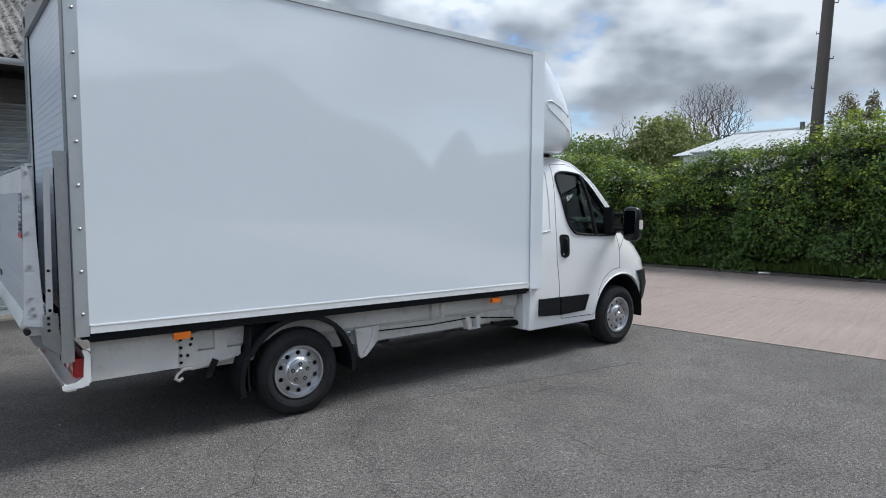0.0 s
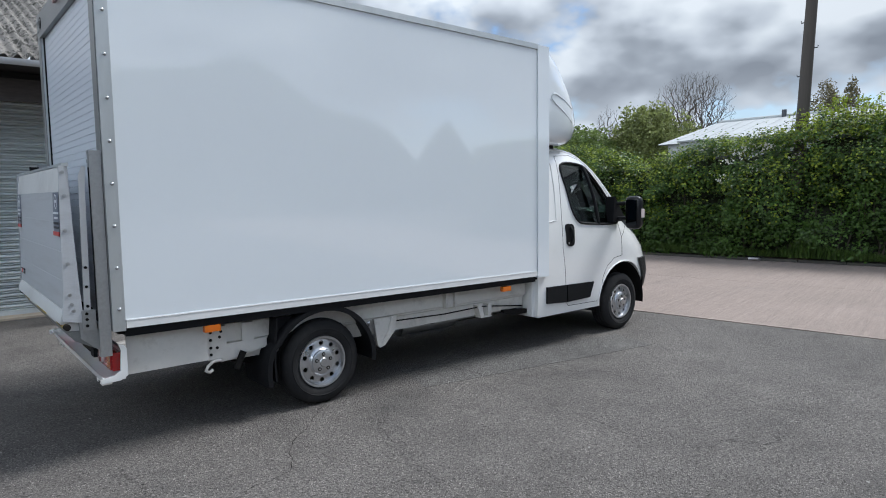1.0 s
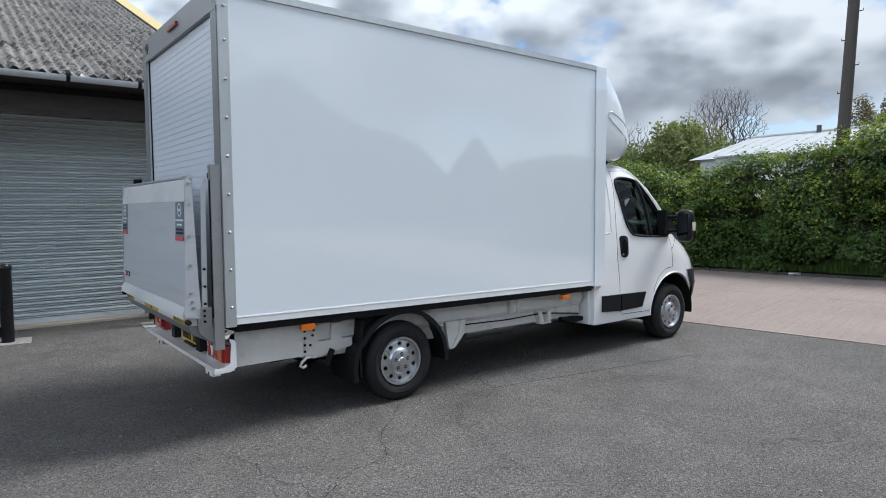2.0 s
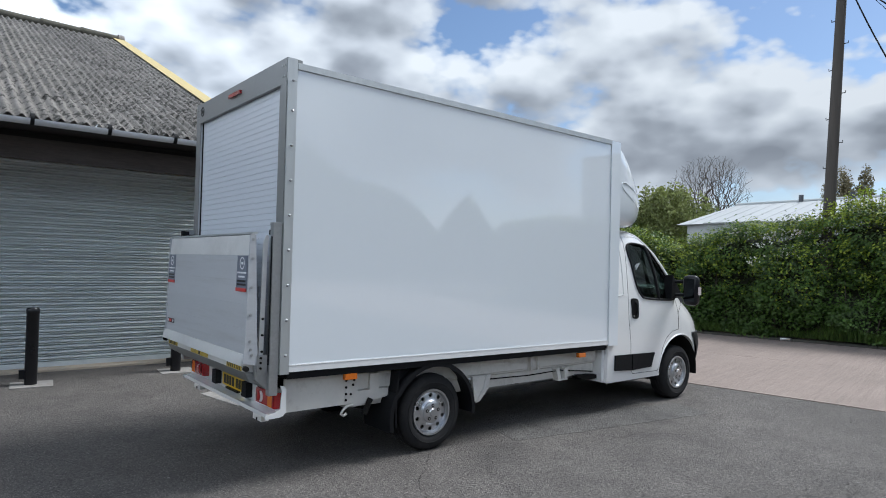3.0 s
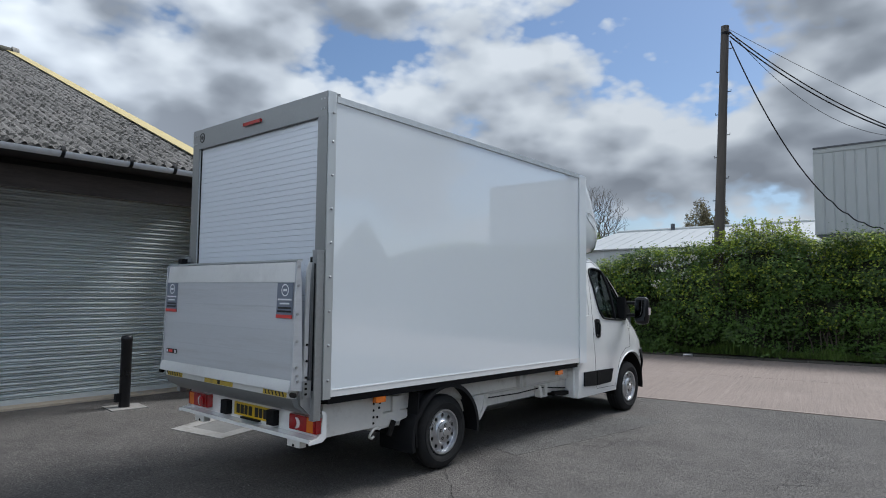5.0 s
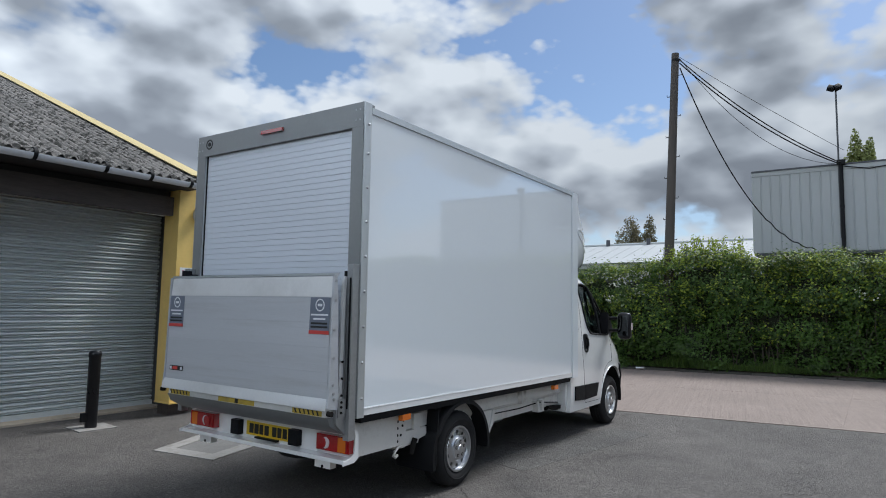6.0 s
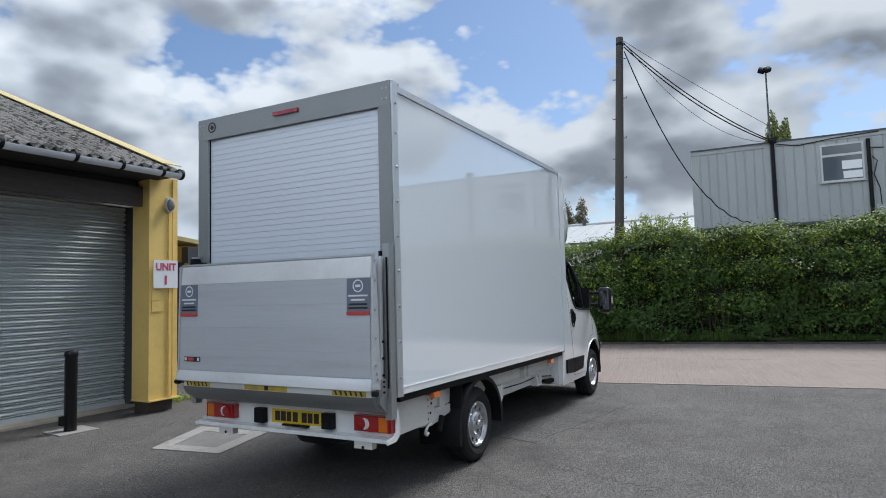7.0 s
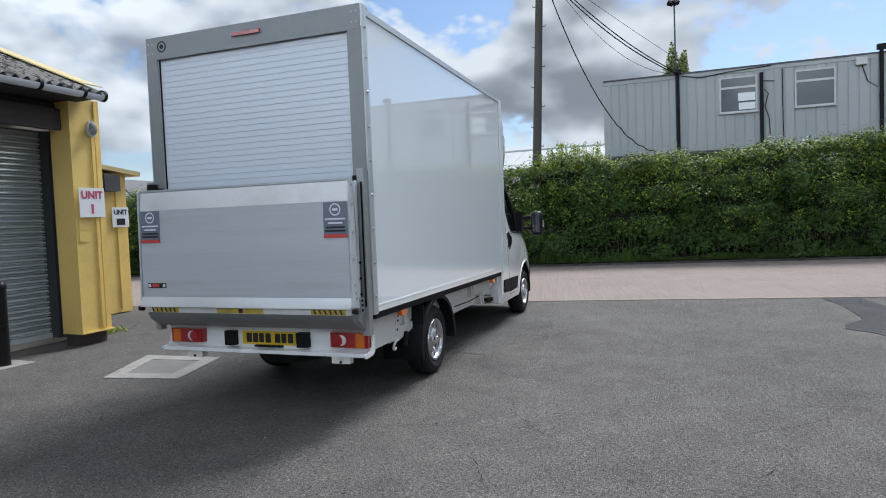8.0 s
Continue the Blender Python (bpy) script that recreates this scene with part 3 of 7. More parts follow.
def build_ground():
    bm = bmesh.new()
    bm.faces.new([bm.verts.new(p) for p in ((-400, -400, 0), (600, -400, 0), (600, 400, 0), (-400, 400, 0))])
    tagged(part("ground", bm, ASPHALT), "worn grey asphalt yard with cracks", "ground", kind="structure")
    # concrete road in cast bays with open joints
    road = thing("road", (10.5, 0, 0), "pinkish ribbed concrete road in cast bays", "road", kind="structure")
    for i in range(-9, 9):
        y0, y1 = i * 4.6 + 1.9, i * 4.6 + 6.498
        for k in range(2):
            def at(y, f):
                return edge_line(y) + f * (kerb_line(y) - edge_line(y))
            f0, f1 = (0.0, 0.4988) if k == 0 else (0.50, 0.995)
            pts = [(at(y0, f0), y0), (at(y0, f1), y0), (at(y1, f1), y1), (at(y1, f0), y1)]
            part("concrete_bay", prism(pts, "z", -0.05, 0.008), CONCRETE, road, smooth=0)
    # kerb stones along the hedge side
    kerb = thing("kerb", (kerb_line(0), 0, 0), "dirty low stone kerb along the hedge", "kerb", kind="structure")
    stone = None
    turn = math.degrees(math.atan(0.185))
    for i in range(-20, 28):
        y = i * 0.925
        m = pose(kerb_line(y), y, 0, 0, 0, turn)
        if stone is None:
            bm = box(0, 0.16, -0.46, 0.46, -0.1, 0.06)
            first = part("kerb_stone", bm, KERB, None, bevel=0.015, smooth=30)
            first.matrix_basis = m
            stone = first.data
            hang(first, kerb)
        else:
            link("kerb_stone", stone, KERB, kerb, at=m)
    # earth verge under the hedge
    bm = bmesh.new()
    rows = []
    for i in range(90):
        y = -24 + i * 0.55
        rows.append([bm.verts.new((kerb_line(y) + 0.15 + d, y, 0.08 + h + 0.03 * math.sin(y * 3.1 + d * 5))) for d, h in ((0, 0.0), (0.35, 0.05), (0.8, 0.1), (1.5, 0.12), (3.0, 0.05))])
    for r0, r1 in zip(rows, rows[1:]):
        for k in range(4):
            bm.faces.new((r0[k], r0[k + 1], r1[k + 1], r1[k]))
    tagged(part("verge", bm, SOIL, smooth=60), "bare earth verge under the hedge", "verge", kind="structure")
    # patches let into the asphalt
    bm = prism([(7.41, -4.45), (7.44, -5.02), (6.35, -5.17), (5.2, -5.5), (3.7, -5.6), (3.96, -4.49), (4.27, -4.42), (4.55, -4.16), (4.85, -4.22), (5.25, -4.50), (5.6, -4.56), (6.61, -4.57)], "z", 0.0, 0.005)
    tagged(part("asphalt_patch", bm, PATCH, smooth=0), "darker patch of newer asphalt", "patch", kind="structure")
    bm = prism([(2.35, -0.15), (5.1, -0.62), (5.25, -0.05), (2.5, 0.42)], "z", 0.0, 0.002)
    tagged(part("asphalt_patch", bm, OLDPATCH, smooth=0), "faded smooth asphalt patch", "patch", kind="structure")
    # concrete surround with a sunken lid
    slab = thing("manhole_surround", (1.1, 3.2, 0), "pale square concrete surround with inner lid", "manhole")
    out = [(0.56, 3.49), (0.70, 2.62), (1.66, 2.88), (1.59, 3.92)]
    c = (sum(p[0] for p in out) / 4, sum(p[1] for p in out) / 4)
    inn = [(c[0] + 0.62 * (p[0] - c[0]), c[1] + 0.62 * (p[1] - c[1])) for p in out]
    for i in range(4):
        j = (i + 1) % 4
        part("border", prism([out[i], out[j], inn[j], inn[i]], "z", 0.0, 0.010), SLAB, slab, smooth=0)
    lid = [(c[0] + 0.605 * (p[0] - c[0]), c[1] + 0.605 * (p[1] - c[1])) for p in out]
    part("lid", prism(lid, "z", 0.0, 0.006), LID, slab, "worn asphalt infill", smooth=0)


def build_cracks():
    """Open cracks in the asphalt, as thin dark ragged strips."""
    rng = random.Random(12)
    lines = (
        [(1.53, 0.09), (1.2, -0.21), (0.9, -0.52), (0.8, -0.73), (0.71, -0.88), (0.41, -0.96), (0.09, -1.2), (-0.23, -1.49)],
        [(-0.53, -0.91), (-0.66, -1.01), (-0.86, -1.1), (-1.06, -1.21)],
        [(-0.54, -1.82), (-0.72, -1.95), (-0.82, -2.18)],
        [(0.19, -2.56), (0.55, -2.99), (0.87, -3.35)],
        [(-0.53, -2.6), (-0.17, -2.82)],
        [(2.88, 0.36), (2.99, -0.18), (3.03, -0.71), (3.1, -1.16)],
        [(3.64, 0.48), (3.68, -0.22), (3.81, -0.66), (3.84, -1.3)],
        [(2.79, -1.35), (2.77, -1.67), (2.74, -1.92), (2.91, -2.18)])
    for line in lines:
        pts = []
        for (x0, y0), (x1, y1) in zip(line, line[1:]):
            n = max(2, int(math.hypot(x1 - x0, y1 - y0) / 0.035))
            pts += [(x0 + (x1 - x0) * k / n, y0 + (y1 - y0) * k / n) for k in range(n)]
        bm = bmesh.new()
        rows, drift = [], 0.0
        for i, (x, y) in enumerate(pts):
            j = min(i + 1, len(pts) - 1)
            d = Vector((pts[j][0] - pts[j - 1][0], pts[j][1] - pts[j - 1][1])).normalized()
            drift = drift * 0.8 + rng.gauss(0, 0.007)
            w = 0.0022 * rng.uniform(0.25, 1.5) * min(1.0, (i + 1) / 5, (len(pts) - i) / 5)
            rows.append([bm.verts.new((x - d.y * (drift + s * w), y + d.x * (drift + s * w), 0.0052)) for s in (-1, 1)])
        for r0, r1 in zip(rows, rows[1:]):
            bm.faces.new((r0[0], r0[1], r1[1], r1[0]))
        tagged(part("asphalt_crack", bm, UNDER, smooth=0), "thin dark crack in the asphalt", "crack", kind="structure")


build_ground()
build_cracks()

# ---- workshop building ----
EAVE_Y, EAVE_Z, RIDGE_Y, RIDGE_Z, VERGE_X, WEST = 4.86, 3.36, 16.4, 8.10, 2.12, -15.0


def build_workshop():
    shop = thing("workshop", (-5, 10, 0), "workshop with grey roller shutter, yellow pillar and corrugated roof", "building", kind="structure")
    # walls, with the shutter opening
    part("wall", box(-12.0, -8.6, 6.30, 6.60, 0, 3.3), WALL, shop)
    part("wall", box(-8.6, 2.46, 6.30, 6.60, 3.02, 3.6), WALL, shop)
    part("wall", prism([(6.6, 0), (22.0, 0), (22.0, 5.7), (RIDGE_Y, RIDGE_Z - 0.1), (6.3, 3.85)], "x", 2.30, 2.46), WALL, shop, "yellow-grey gable wall")
    part("wall", box(-12.2, -12.0, 5.7, 22.0, 0, 3.6), WALL, shop)
    # dark fascia, with soffit and beam coloured dark for the shade under the eaves
    part("fascia", box(-12.0, 1.94, 5.46, 5.54, 2.92, 3.20), FASCIA, shop, "dark weathered timber fascia", bevel=0.006)
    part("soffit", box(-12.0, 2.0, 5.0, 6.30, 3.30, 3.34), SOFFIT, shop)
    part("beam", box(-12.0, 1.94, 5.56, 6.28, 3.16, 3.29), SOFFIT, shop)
    # shutter of curved slats
    shutter = thing("roller_shutter", (-3, 6.4, 0), "closed grey steel roller shutter with ribbed slats", "shutter")
    pitch = 0.079
    bm = bmesh.new()
    # a broad round lath over a narrow bead, with a deep seam under each
    prof = [(0.045, 0.0), (0.045, 0.009), (0.006, 0.011), (-0.003, 0.015), (-0.004, 0.019), (0.004, 0.025), (0.040, 0.027), (0.040, 0.034), (0.004, 0.036), (-0.011, 0.042), (-0.016, 0.049), (-0.012, 0.058), (0.0, 0.067), (0.012, 0.072), (0.045, 0.074), (0.045, 0.079)]
    ends = []
    for x in (-8.6, 2.275):
        ends.append([bm.verts.new((x, 6.40 + d, h)) for d, h in prof])
    for k in range(len(prof) - 1):
        bm.faces.new((ends[0][k], ends[1][k], ends[1][k + 1], ends[0][k + 1]))
    first = part("slat", bm, SHUTTER, None, smooth=60)
    for k in range(37):
        m = Matrix.Translation((0, 0, 0.10 + k * pitch))
        if k == 0:
            first.matrix_basis = m
            hang(first, shutter)
        else:
            link("slat", first.data, None, shutter, at=m)
    part("bottom_rail", box(-8.6, 2.27, 6.375, 6.42, 0.03, 0.10), SHUTTER, shutter, bevel=0.006)
    part("guide_rail", box(2.265, 2.40, 6.22, 6.44, 0.0, 3.02), GUIDE, shutter, "dark steel guide channel", bevel=0.006)
    part("guide_rail", box(-8.72, -8.58, 6.30, 6.42, 0.0, 3.02), GUIDE, shutter, bevel=0.006)
    part("reveal", box(2.30, 2.46, 5.745, 6.215, 0.0, 3.16), GUIDE, shop, "dark reveal beside the shutter")
    part("threshold", box(-8.6, 2.325, 6.10, 6.62, 0.0, 0.03), SILLCON, shop, "worn concrete threshold", bevel=0.005)
    # pillar clad in yellow sheet
    pillar = thing("yellow_pillar", (2.2, 5.5, 0), "yellow painted clad pillar with conduit at the corner", "pillar", kind="structure")
    part("cladding", box(1.95, 2.42, 5.38, 5.74, 0.19, 3.36), YELLOWWALL, pillar, bevel=0.008)
    part("lip", box(1.94, 2.44, 5.35, 5.74, 0.17, 0.19), YELLOWWALL, pillar)
    part("plinth", box(2.0, 2.40, 5.46, 5.74, 0.0, 0.17), FASCIA, pillar, "dark brick plinth")
    part("conduit", box(2.255, 2.30, 5.352, 5.379, 0.22, 3.05), YELLOWWALL, pillar, "painted flat conduit", bevel=0.006)
    part("conduit", box(2.325, 2.34, 5.362, 5.379, 0.22, 3.34), YELLOWWALL, pillar, bevel=0.003)
    part("cover_plate", box(1.99, 2.13, 5.366, 5.379, 1.58, 1.72), YELLOWWALL, pillar, "small painted cover plate", bevel=0.003)
    part("cover_plate", box(1.99, 2.13, 5.366, 5.379, 1.42, 1.57), YELLOWWALL, pillar, bevel=0.003)
    light = thing("bulkhead_light", (2.25, 5.38, 2.99), "oval white bulkhead lamp on the pillar, off", "lamp")
    bm = lathe([(0.0, 0.001), (0.0, 0.075), (-0.05, 0.075), (-0.055, 0.001)], (0, 0, 0), 24, close=False)
    bmesh.ops.scale(bm, vec=(1, 1, 1.5), verts=bm.verts)
    bmesh.ops.translate(bm, vec=(2.245, 5.352, 2.985), verts=bm.verts)
    part("base", bm, FRAME, light)
    bm = lathe([(0.0, 0.06), (-0.03, 0.052), (-0.05, 0.03), (-0.055, 0.001)], (0, 0, 0), 24, close=False)
    bmesh.ops.scale(bm, vec=(1, 1, 1.5), verts=bm.verts)
    bmesh.ops.translate(bm, vec=(2.245, 5.30, 2.985), verts=bm.verts)
    part("lens", bm, SLAB, light, "dusty ribbed lens", smooth=60)
    sign = thing("unit_sign", (2.2, 5.34, 1.98), "white sign with red lettering fixed to the pillar", "sign")
    part("board", box(2.0, 2.40, 5.338, 5.349, 1.78, 2.18), SIGN, sign)
    lettering("UNIT", 0.145, (2.2, 5.335, 2.08), SIGNRED, sign, bold=0.004)
    part("number_bar", box(2.18, 2.215, 5.334, 5.337, 1.83, 1.96), SIGNRED, sign)
    pillar.location += Vector((-0.07, -0.065, 0.0))
    for fixed in (light, sign):
        fixed.location += Vector((-0.08, -0.068, -0.03))
    # roof of overlapping corrugated sheets
    roof = thing("corrugated_roof", (-5, 10, EAVE_Z), "weathered corrugated cement sheet roof with lichen", "roof", kind="structure")
    slope = math.atan2(RIDGE_Z - EAVE_Z, RIDGE_Y - EAVE_Y)
    length = math.hypot(RIDGE_Z - EAVE_Z, RIDGE_Y - EAVE_Y)
    courses, wave = 8, 0.1405
    step, wide = length / courses, wave * 7
    bm = bmesh.new()
    cols = []
    n = 7 * 8
    for k in range(n + 5):
        x = k * wave / 8
        h = 0.029 * math.cos(x / wave * math.tau)
        cols.append([[bm.verts.new((x, s, h + lift + th)) for s, lift in ((0, 0.009), (step * 0.5, 0.0045), (step * 1.09, 0.0))] for th in (0.0, -0.008)])
    for c0, c1 in zip(cols, cols[1:]):
        for th in (0, 1):
            for k in range(2):
                bm.faces.new((c0[th][k], c1[th][k], c1[th][k + 1], c0[th][k + 1]))
        bm.faces.new((c0[0][0], c0[1][0], c1[1][0], c1[0][0]))
    for e in (cols[0], cols[-1]):
        for k in range(2):
            bm.faces.new((e[0][k], e[0][k + 1], e[1][k + 1], e[1][k]))
    first = part("roof_sheet", bm, ROOF, None, smooth=60)
    mesh, count = first.data, 0
    bpy.data.objects.remove(first)
    rng = random.Random(4)
    for c in range(courses):
        for k in range(17):
            x = VERGE_X - 0.15 - (k + 1) * wide
            s = c * step
            at = Matrix.Translation((x, EAVE_Y + s * math.cos(slope), EAVE_Z + s * math.sin(slope))) @ Matrix.Rotation(slope + rng.uniform(-0.004, 0.004), 4, "X") @ Matrix.Rotation(rng.uniform(-0.004, 0.004), 4, "Z")
            link("roof_sheet", mesh, ROOF, roof, at=at, smooth=0)
    # far slope, ridge roll and verge
    part("back_slope", prism([(RIDGE_Y, RIDGE_Z), (RIDGE_Y + 10, RIDGE_Z - 4.05), (RIDGE_Y + 10, RIDGE_Z - 4.1), (RIDGE_Y, RIDGE_Z - 0.06)], "x", WEST, VERGE_X), ROOF, roof)
    for k in range(17):
        x1 = VERGE_X - 0.05 - k * 1.0
        bm = tube([(x1, RIDGE_Y, RIDGE_Z + 0.03), (x1 - 0.92, RIDGE_Y, RIDGE_Z + 0.05), (x1 - 1.03, RIDGE_Y, RIDGE_Z + 0.055)], [0.12, 0.12, 0.13], 14)
        part("ridge_cap", bm, MOSS, roof, "lichen-covered ridge cap", smooth=50)
    part("ridge_end", lathe([(0, 0.001), (0, 0.17), (0.16, 0.15), (0.20, 0.001)], (VERGE_X - 0.10, RIDGE_Y, RIDGE_Z + 0.02), 14, axis="x", close=False), SLAB, roof, "pale mortar end")
    a = slope
    d = Vector((0, math.cos(a), math.sin(a)))
    u = Vector((0, -math.sin(a), math.cos(a)))
    p0 = Vector((0, EAVE_Y - 0.02, EAVE_Z - 0.03))
    q = [p0 + d * 0.14 + u * 0.03, p0 + d * (length + 0.15) + u * 0.03, p0 + d * (length + 0.15) - u * 0.16, p0 + d * 0.14 - u * 0.05]
    part("verge_board", prism([(v.y, v.z) for v in q], "x", VERGE_X - 0.02, VERGE_X + 0.06), VERGE, roof, "yellow painted verge board", bevel=0.008)
    q2 = [p0 + d * 0.25 + u * 0.085, p0 + d * (length + 0.1) + u * 0.085, p0 + d * (length + 0.1) + u * 0.075, p0 + d * 0.25 + u * 0.075]
    part("verge_flashing", prism([(v.y, v.z) for v in q2], "x", VERGE_X - 0.24, VERGE_X + 0.07), VERGE, roof, "yellow sheet verge flashing")
    # gutter in lengths with dark joints
    gutter = thing("gutter", (-5, 4.92, 3.34), "grey half-round gutter with dark union joints", "gutter")
    for x0, x1 in ((-12, -9.3), (-9.3, -6.6), (-6.6, -3.9), (-3.9, -2.05), (-2.05, -1.15), (-1.15, -0.285), (-0.285, 0.545), (0.545, 1.15), (1.15, 1.75), (1.75, 2.06)):
        bm = bmesh.new()
        rows = []
        for x in (x0 + 0.004, x1 - 0.004):
            ring = []
            for r in (0.068, 0.060):
                for k in range(13):
                    t = math.pi + k * math.pi / 12
                    ring.append(bm.verts.new((x, 4.90 + r * math.cos(t), 3.345 + r * math.sin(t))))
            ring = ring[:13] + ring[13:][::-1]
            rows.append(ring)
        m = len(rows[0])
        for k in range(m):
            bm.faces.new((rows[0][k], rows[0][(k + 1) % m], rows[1][(k + 1) % m], rows[1][k]))
        bm.faces.new(rows[0][::-1])
        bm.faces.new(rows[1])
        part("gutter_length", bm, GUTTER, gutter, smooth=40)
        part("joint", lathe([(0, 0.06), (0, 0.075), (0.045, 0.075), (0.045, 0.06)], (x1 - 0.02, 4.90, 3.345), 24, axis="x"), BLACK, gutter, "dark union joint")
    part("stop_end", lathe([(0, 0.001), (0, 0.072), (0.03, 0.07), (0.035, 0.001)], (2.06, 4.90, 3.345), 20, axis="x", close=False), GUTTER, gutter)


def build_annexe():
    """The lower yellow unit set back past the corner."""
    ann = thing("annexe", (3.7, 8.2, 0), "lower yellow annexe with dark roller shutter", "building", kind="structure")
    part("pillar", box(4.62, 5.12, 7.80, 8.10, 0.02, 2.62), YELLOWWALL, ann, "yellow clad corner pillar", bevel=0.01)
    part("conduit", box(4.86, 4.90, 7.77, 7.799, 0.1, 2.4), YELLOWWALL, ann)
    part("wall", box(2.462, 4.62, 8.06, 8.25, 2.30, 2.75), YELLOWWALL, ann)
    part("wall", box(4.9, 5.1, 8.10, 14.0, 0.0, 2.6), YELLOWWALL, ann)
    part("roof", prism([(2.47, 2.89), (5.32, 2.58), (5.32, 2.66), (2.47, 2.97)], "y", 7.62, 14.0), VERGE, ann, "yellow sloping roof edge", bevel=0.01)
    part("shutter_box", box(4.50, 4.84, 7.62, 7.797, 2.28, 2.58), GUIDE, ann, "dark box housing on the wall", bevel=0.01)
    part("guide", box(4.54, 4.615, 7.86, 8.05, 0.0, 2.3), GUIDE, ann)
    shut = thing("annexe_shutter", (3.4, 8.0, 0), "dark green roller shutter of the annexe", "shutter")
    mesh = None
    for k in range(30):
        at = Matrix.Translation((0, 0, 0.02 + k * 0.076))
        if mesh is None:
            bm = prism([(8.04, 0.0), (8.01, 0.02), (8.005, 0.045), (8.02, 0.066), (8.04, 0.074)], "x", 2.2, 4.54)
            ob = part("slat", bm, GREENSHUT, None, smooth=50)
            ob.matrix_basis = at
            mesh = ob.data
            hang(ob, shut)
        else:
            link("slat", mesh, None, shut, at=at)
    sign = thing("unit_sign", (4.92, 7.75, 1.8), "small white sign with black lettering on the annexe", "sign")
    part("board", box(4.74, 5.11, 7.752, 7.765, 1.62, 1.99), SIGN, sign)
    lettering("UNIT", 0.13, (4.925, 7.75, 1.895), INK, sign, bold=0.004)
    part("number_bar", box(4.83, 5.02, 7.749, 7.751, 1.66, 1.78), INK, sign)
    for fixed in (ann, shut, sign):
        fixed.location += Vector((-0.24, -0.22, 0.0))


def build_bollards():
    def bollard():
        b = thing("bollard", (0, 0, 0), "black steel bollard with domed cap and hasp", "bollard", "bollards before the shutter")
        part("foot", prism([(-0.24, -0.2), (0.22, -0.24), (0.27, 0.2), (-0.2, 0.24)], "z", 0.0, 0.012), SLAB, b, "pale concrete footing")
        part("post", lathe([(0.0, 0.072), (0.90, 0.072), (0.91, 0.078), (0.95, 0.078), (0.975, 0.06), (0.985, 0.001)], (0, 0, 0.012), 28, axis="z", close=False), BLACKGLOSS, b, smooth=40)
        part("hasp", box(-0.13, -0.068, -0.03, 0.03, 0.09, 0.2), BLACK, b, "padlock hasp", bevel=0.006)
        return b
    first = bollard()
    first.matrix_basis = pose(0.775, 5.28, 0, 0, 0, 0)
    copy_thing(first, pose(-1.03, 5.15, 0, 0, 0, 0))


build_workshop()
build_annexe()
build_bollards()

# ---- the box van ----
YC = 1.035                      # the van's middle line; its right side stands at y = 0
CAB_BACK = 4.0
LEVELS = [  # height, nose, half width of the cab
    (0.36, 6.36, 0.985), (0.45, 6.46, 0.998), (0.62, 6.53, 1.0), (0.82, 6.52, 1.0), (0.98, 6.45, 0.998), (1.12, 6.32, 0.992), (1.25, 6.14, 0.984),
    (1.36, 6.02, 0.974), (1.52, 5.93, 0.955), (1.70, 5.76, 0.928), (1.86, 5.59, 0.900), (1.98, 5.43, 0.868), (2.07, 5.26, 0.825), (2.13, 5.08, 0.765), (2.165, 4.88, 0.68), (2.18, 4.66, 0.56)]


def cab_at(z):
    for (z0, x0, w0), (z1, x1, w1) in zip(LEVELS, LEVELS[1:]):
        if z <= z1:
            f = max(0.0, (z - z0) / (z1 - z0))
            return x0 + f * (x1 - x0), w0 + f * (w1 - w0)
    return LEVELS[-1][1:]


def cab_side(x, z, out=0.0, inset=0.0):
    """The y of the cab's right side at x and z, moved out by some metres."""
    nose, w = cab_at(z)
    start = max(CAB_BACK + 0.35, nose - 1.05)
    f = min(max((x - start) / (nose - start), 0.0), 0.999)
    return YC - (w - inset) * (1 - f ** 2.7) ** (1 / 2.7) - out


def cab_shell(inset=0.0):
    bm = bmesh.new()
    rings = []
    levels = LEVELS if not inset else [(z + (0.10 if z < 1 else 0) - (inset if z > 1.9 else 0), x - inset * 1.6, w - inset) for z, x, w in LEVELS]
    for z, nose, w in levels:
        back = CAB_BACK + inset
        start = max(CAB_BACK + 0.35, nose - 1.05)
        half = [(back + (start - back) * k / 5, w) for k in range(5)]
        for k in range(19):
            t = math.pi / 2 * k / 18
            half.append((start + (nose - start) * math.sin(t) ** (2 / 2.7), w * max(math.cos(t), 0.0) ** (2 / 2.7)))
        ring = [(x, YC - y) for x, y in half] + [(x, YC + y) for x, y in half[-2::-1]]
        rings.append([bm.verts.new((x, y, z)) for x, y in ring])
    m = len(rings[0])
    for r0, r1 in zip(rings, rings[1:]):
        for k in range(m):
            bm.faces.new((r0[k], r0[(k + 1) % m], r1[(k + 1) % m], r1[k]))
    bm.faces.new(rings[0][::-1])
    bm.faces.new(rings[-1])
    return bm


def mirrored(bm):
    """A copy of a bmesh on the van's other side."""
    other = bm.copy()
    for v in other.verts:
        v.co.y = 2 * YC - v.co.y
    bmesh.ops.reverse_faces(other, faces=other.faces)
    return other


WINDOW_EDGE = [(4.50, 1.955), (4.90, 1.96), (5.03, 1.89), (5.25, 1.66), (5.47, 1.38), (5.45, 1.30), (5.28, 1.285), (4.80, 1.31), (4.68, 1.35), (4.60, 1.46), (4.54, 1.68)]


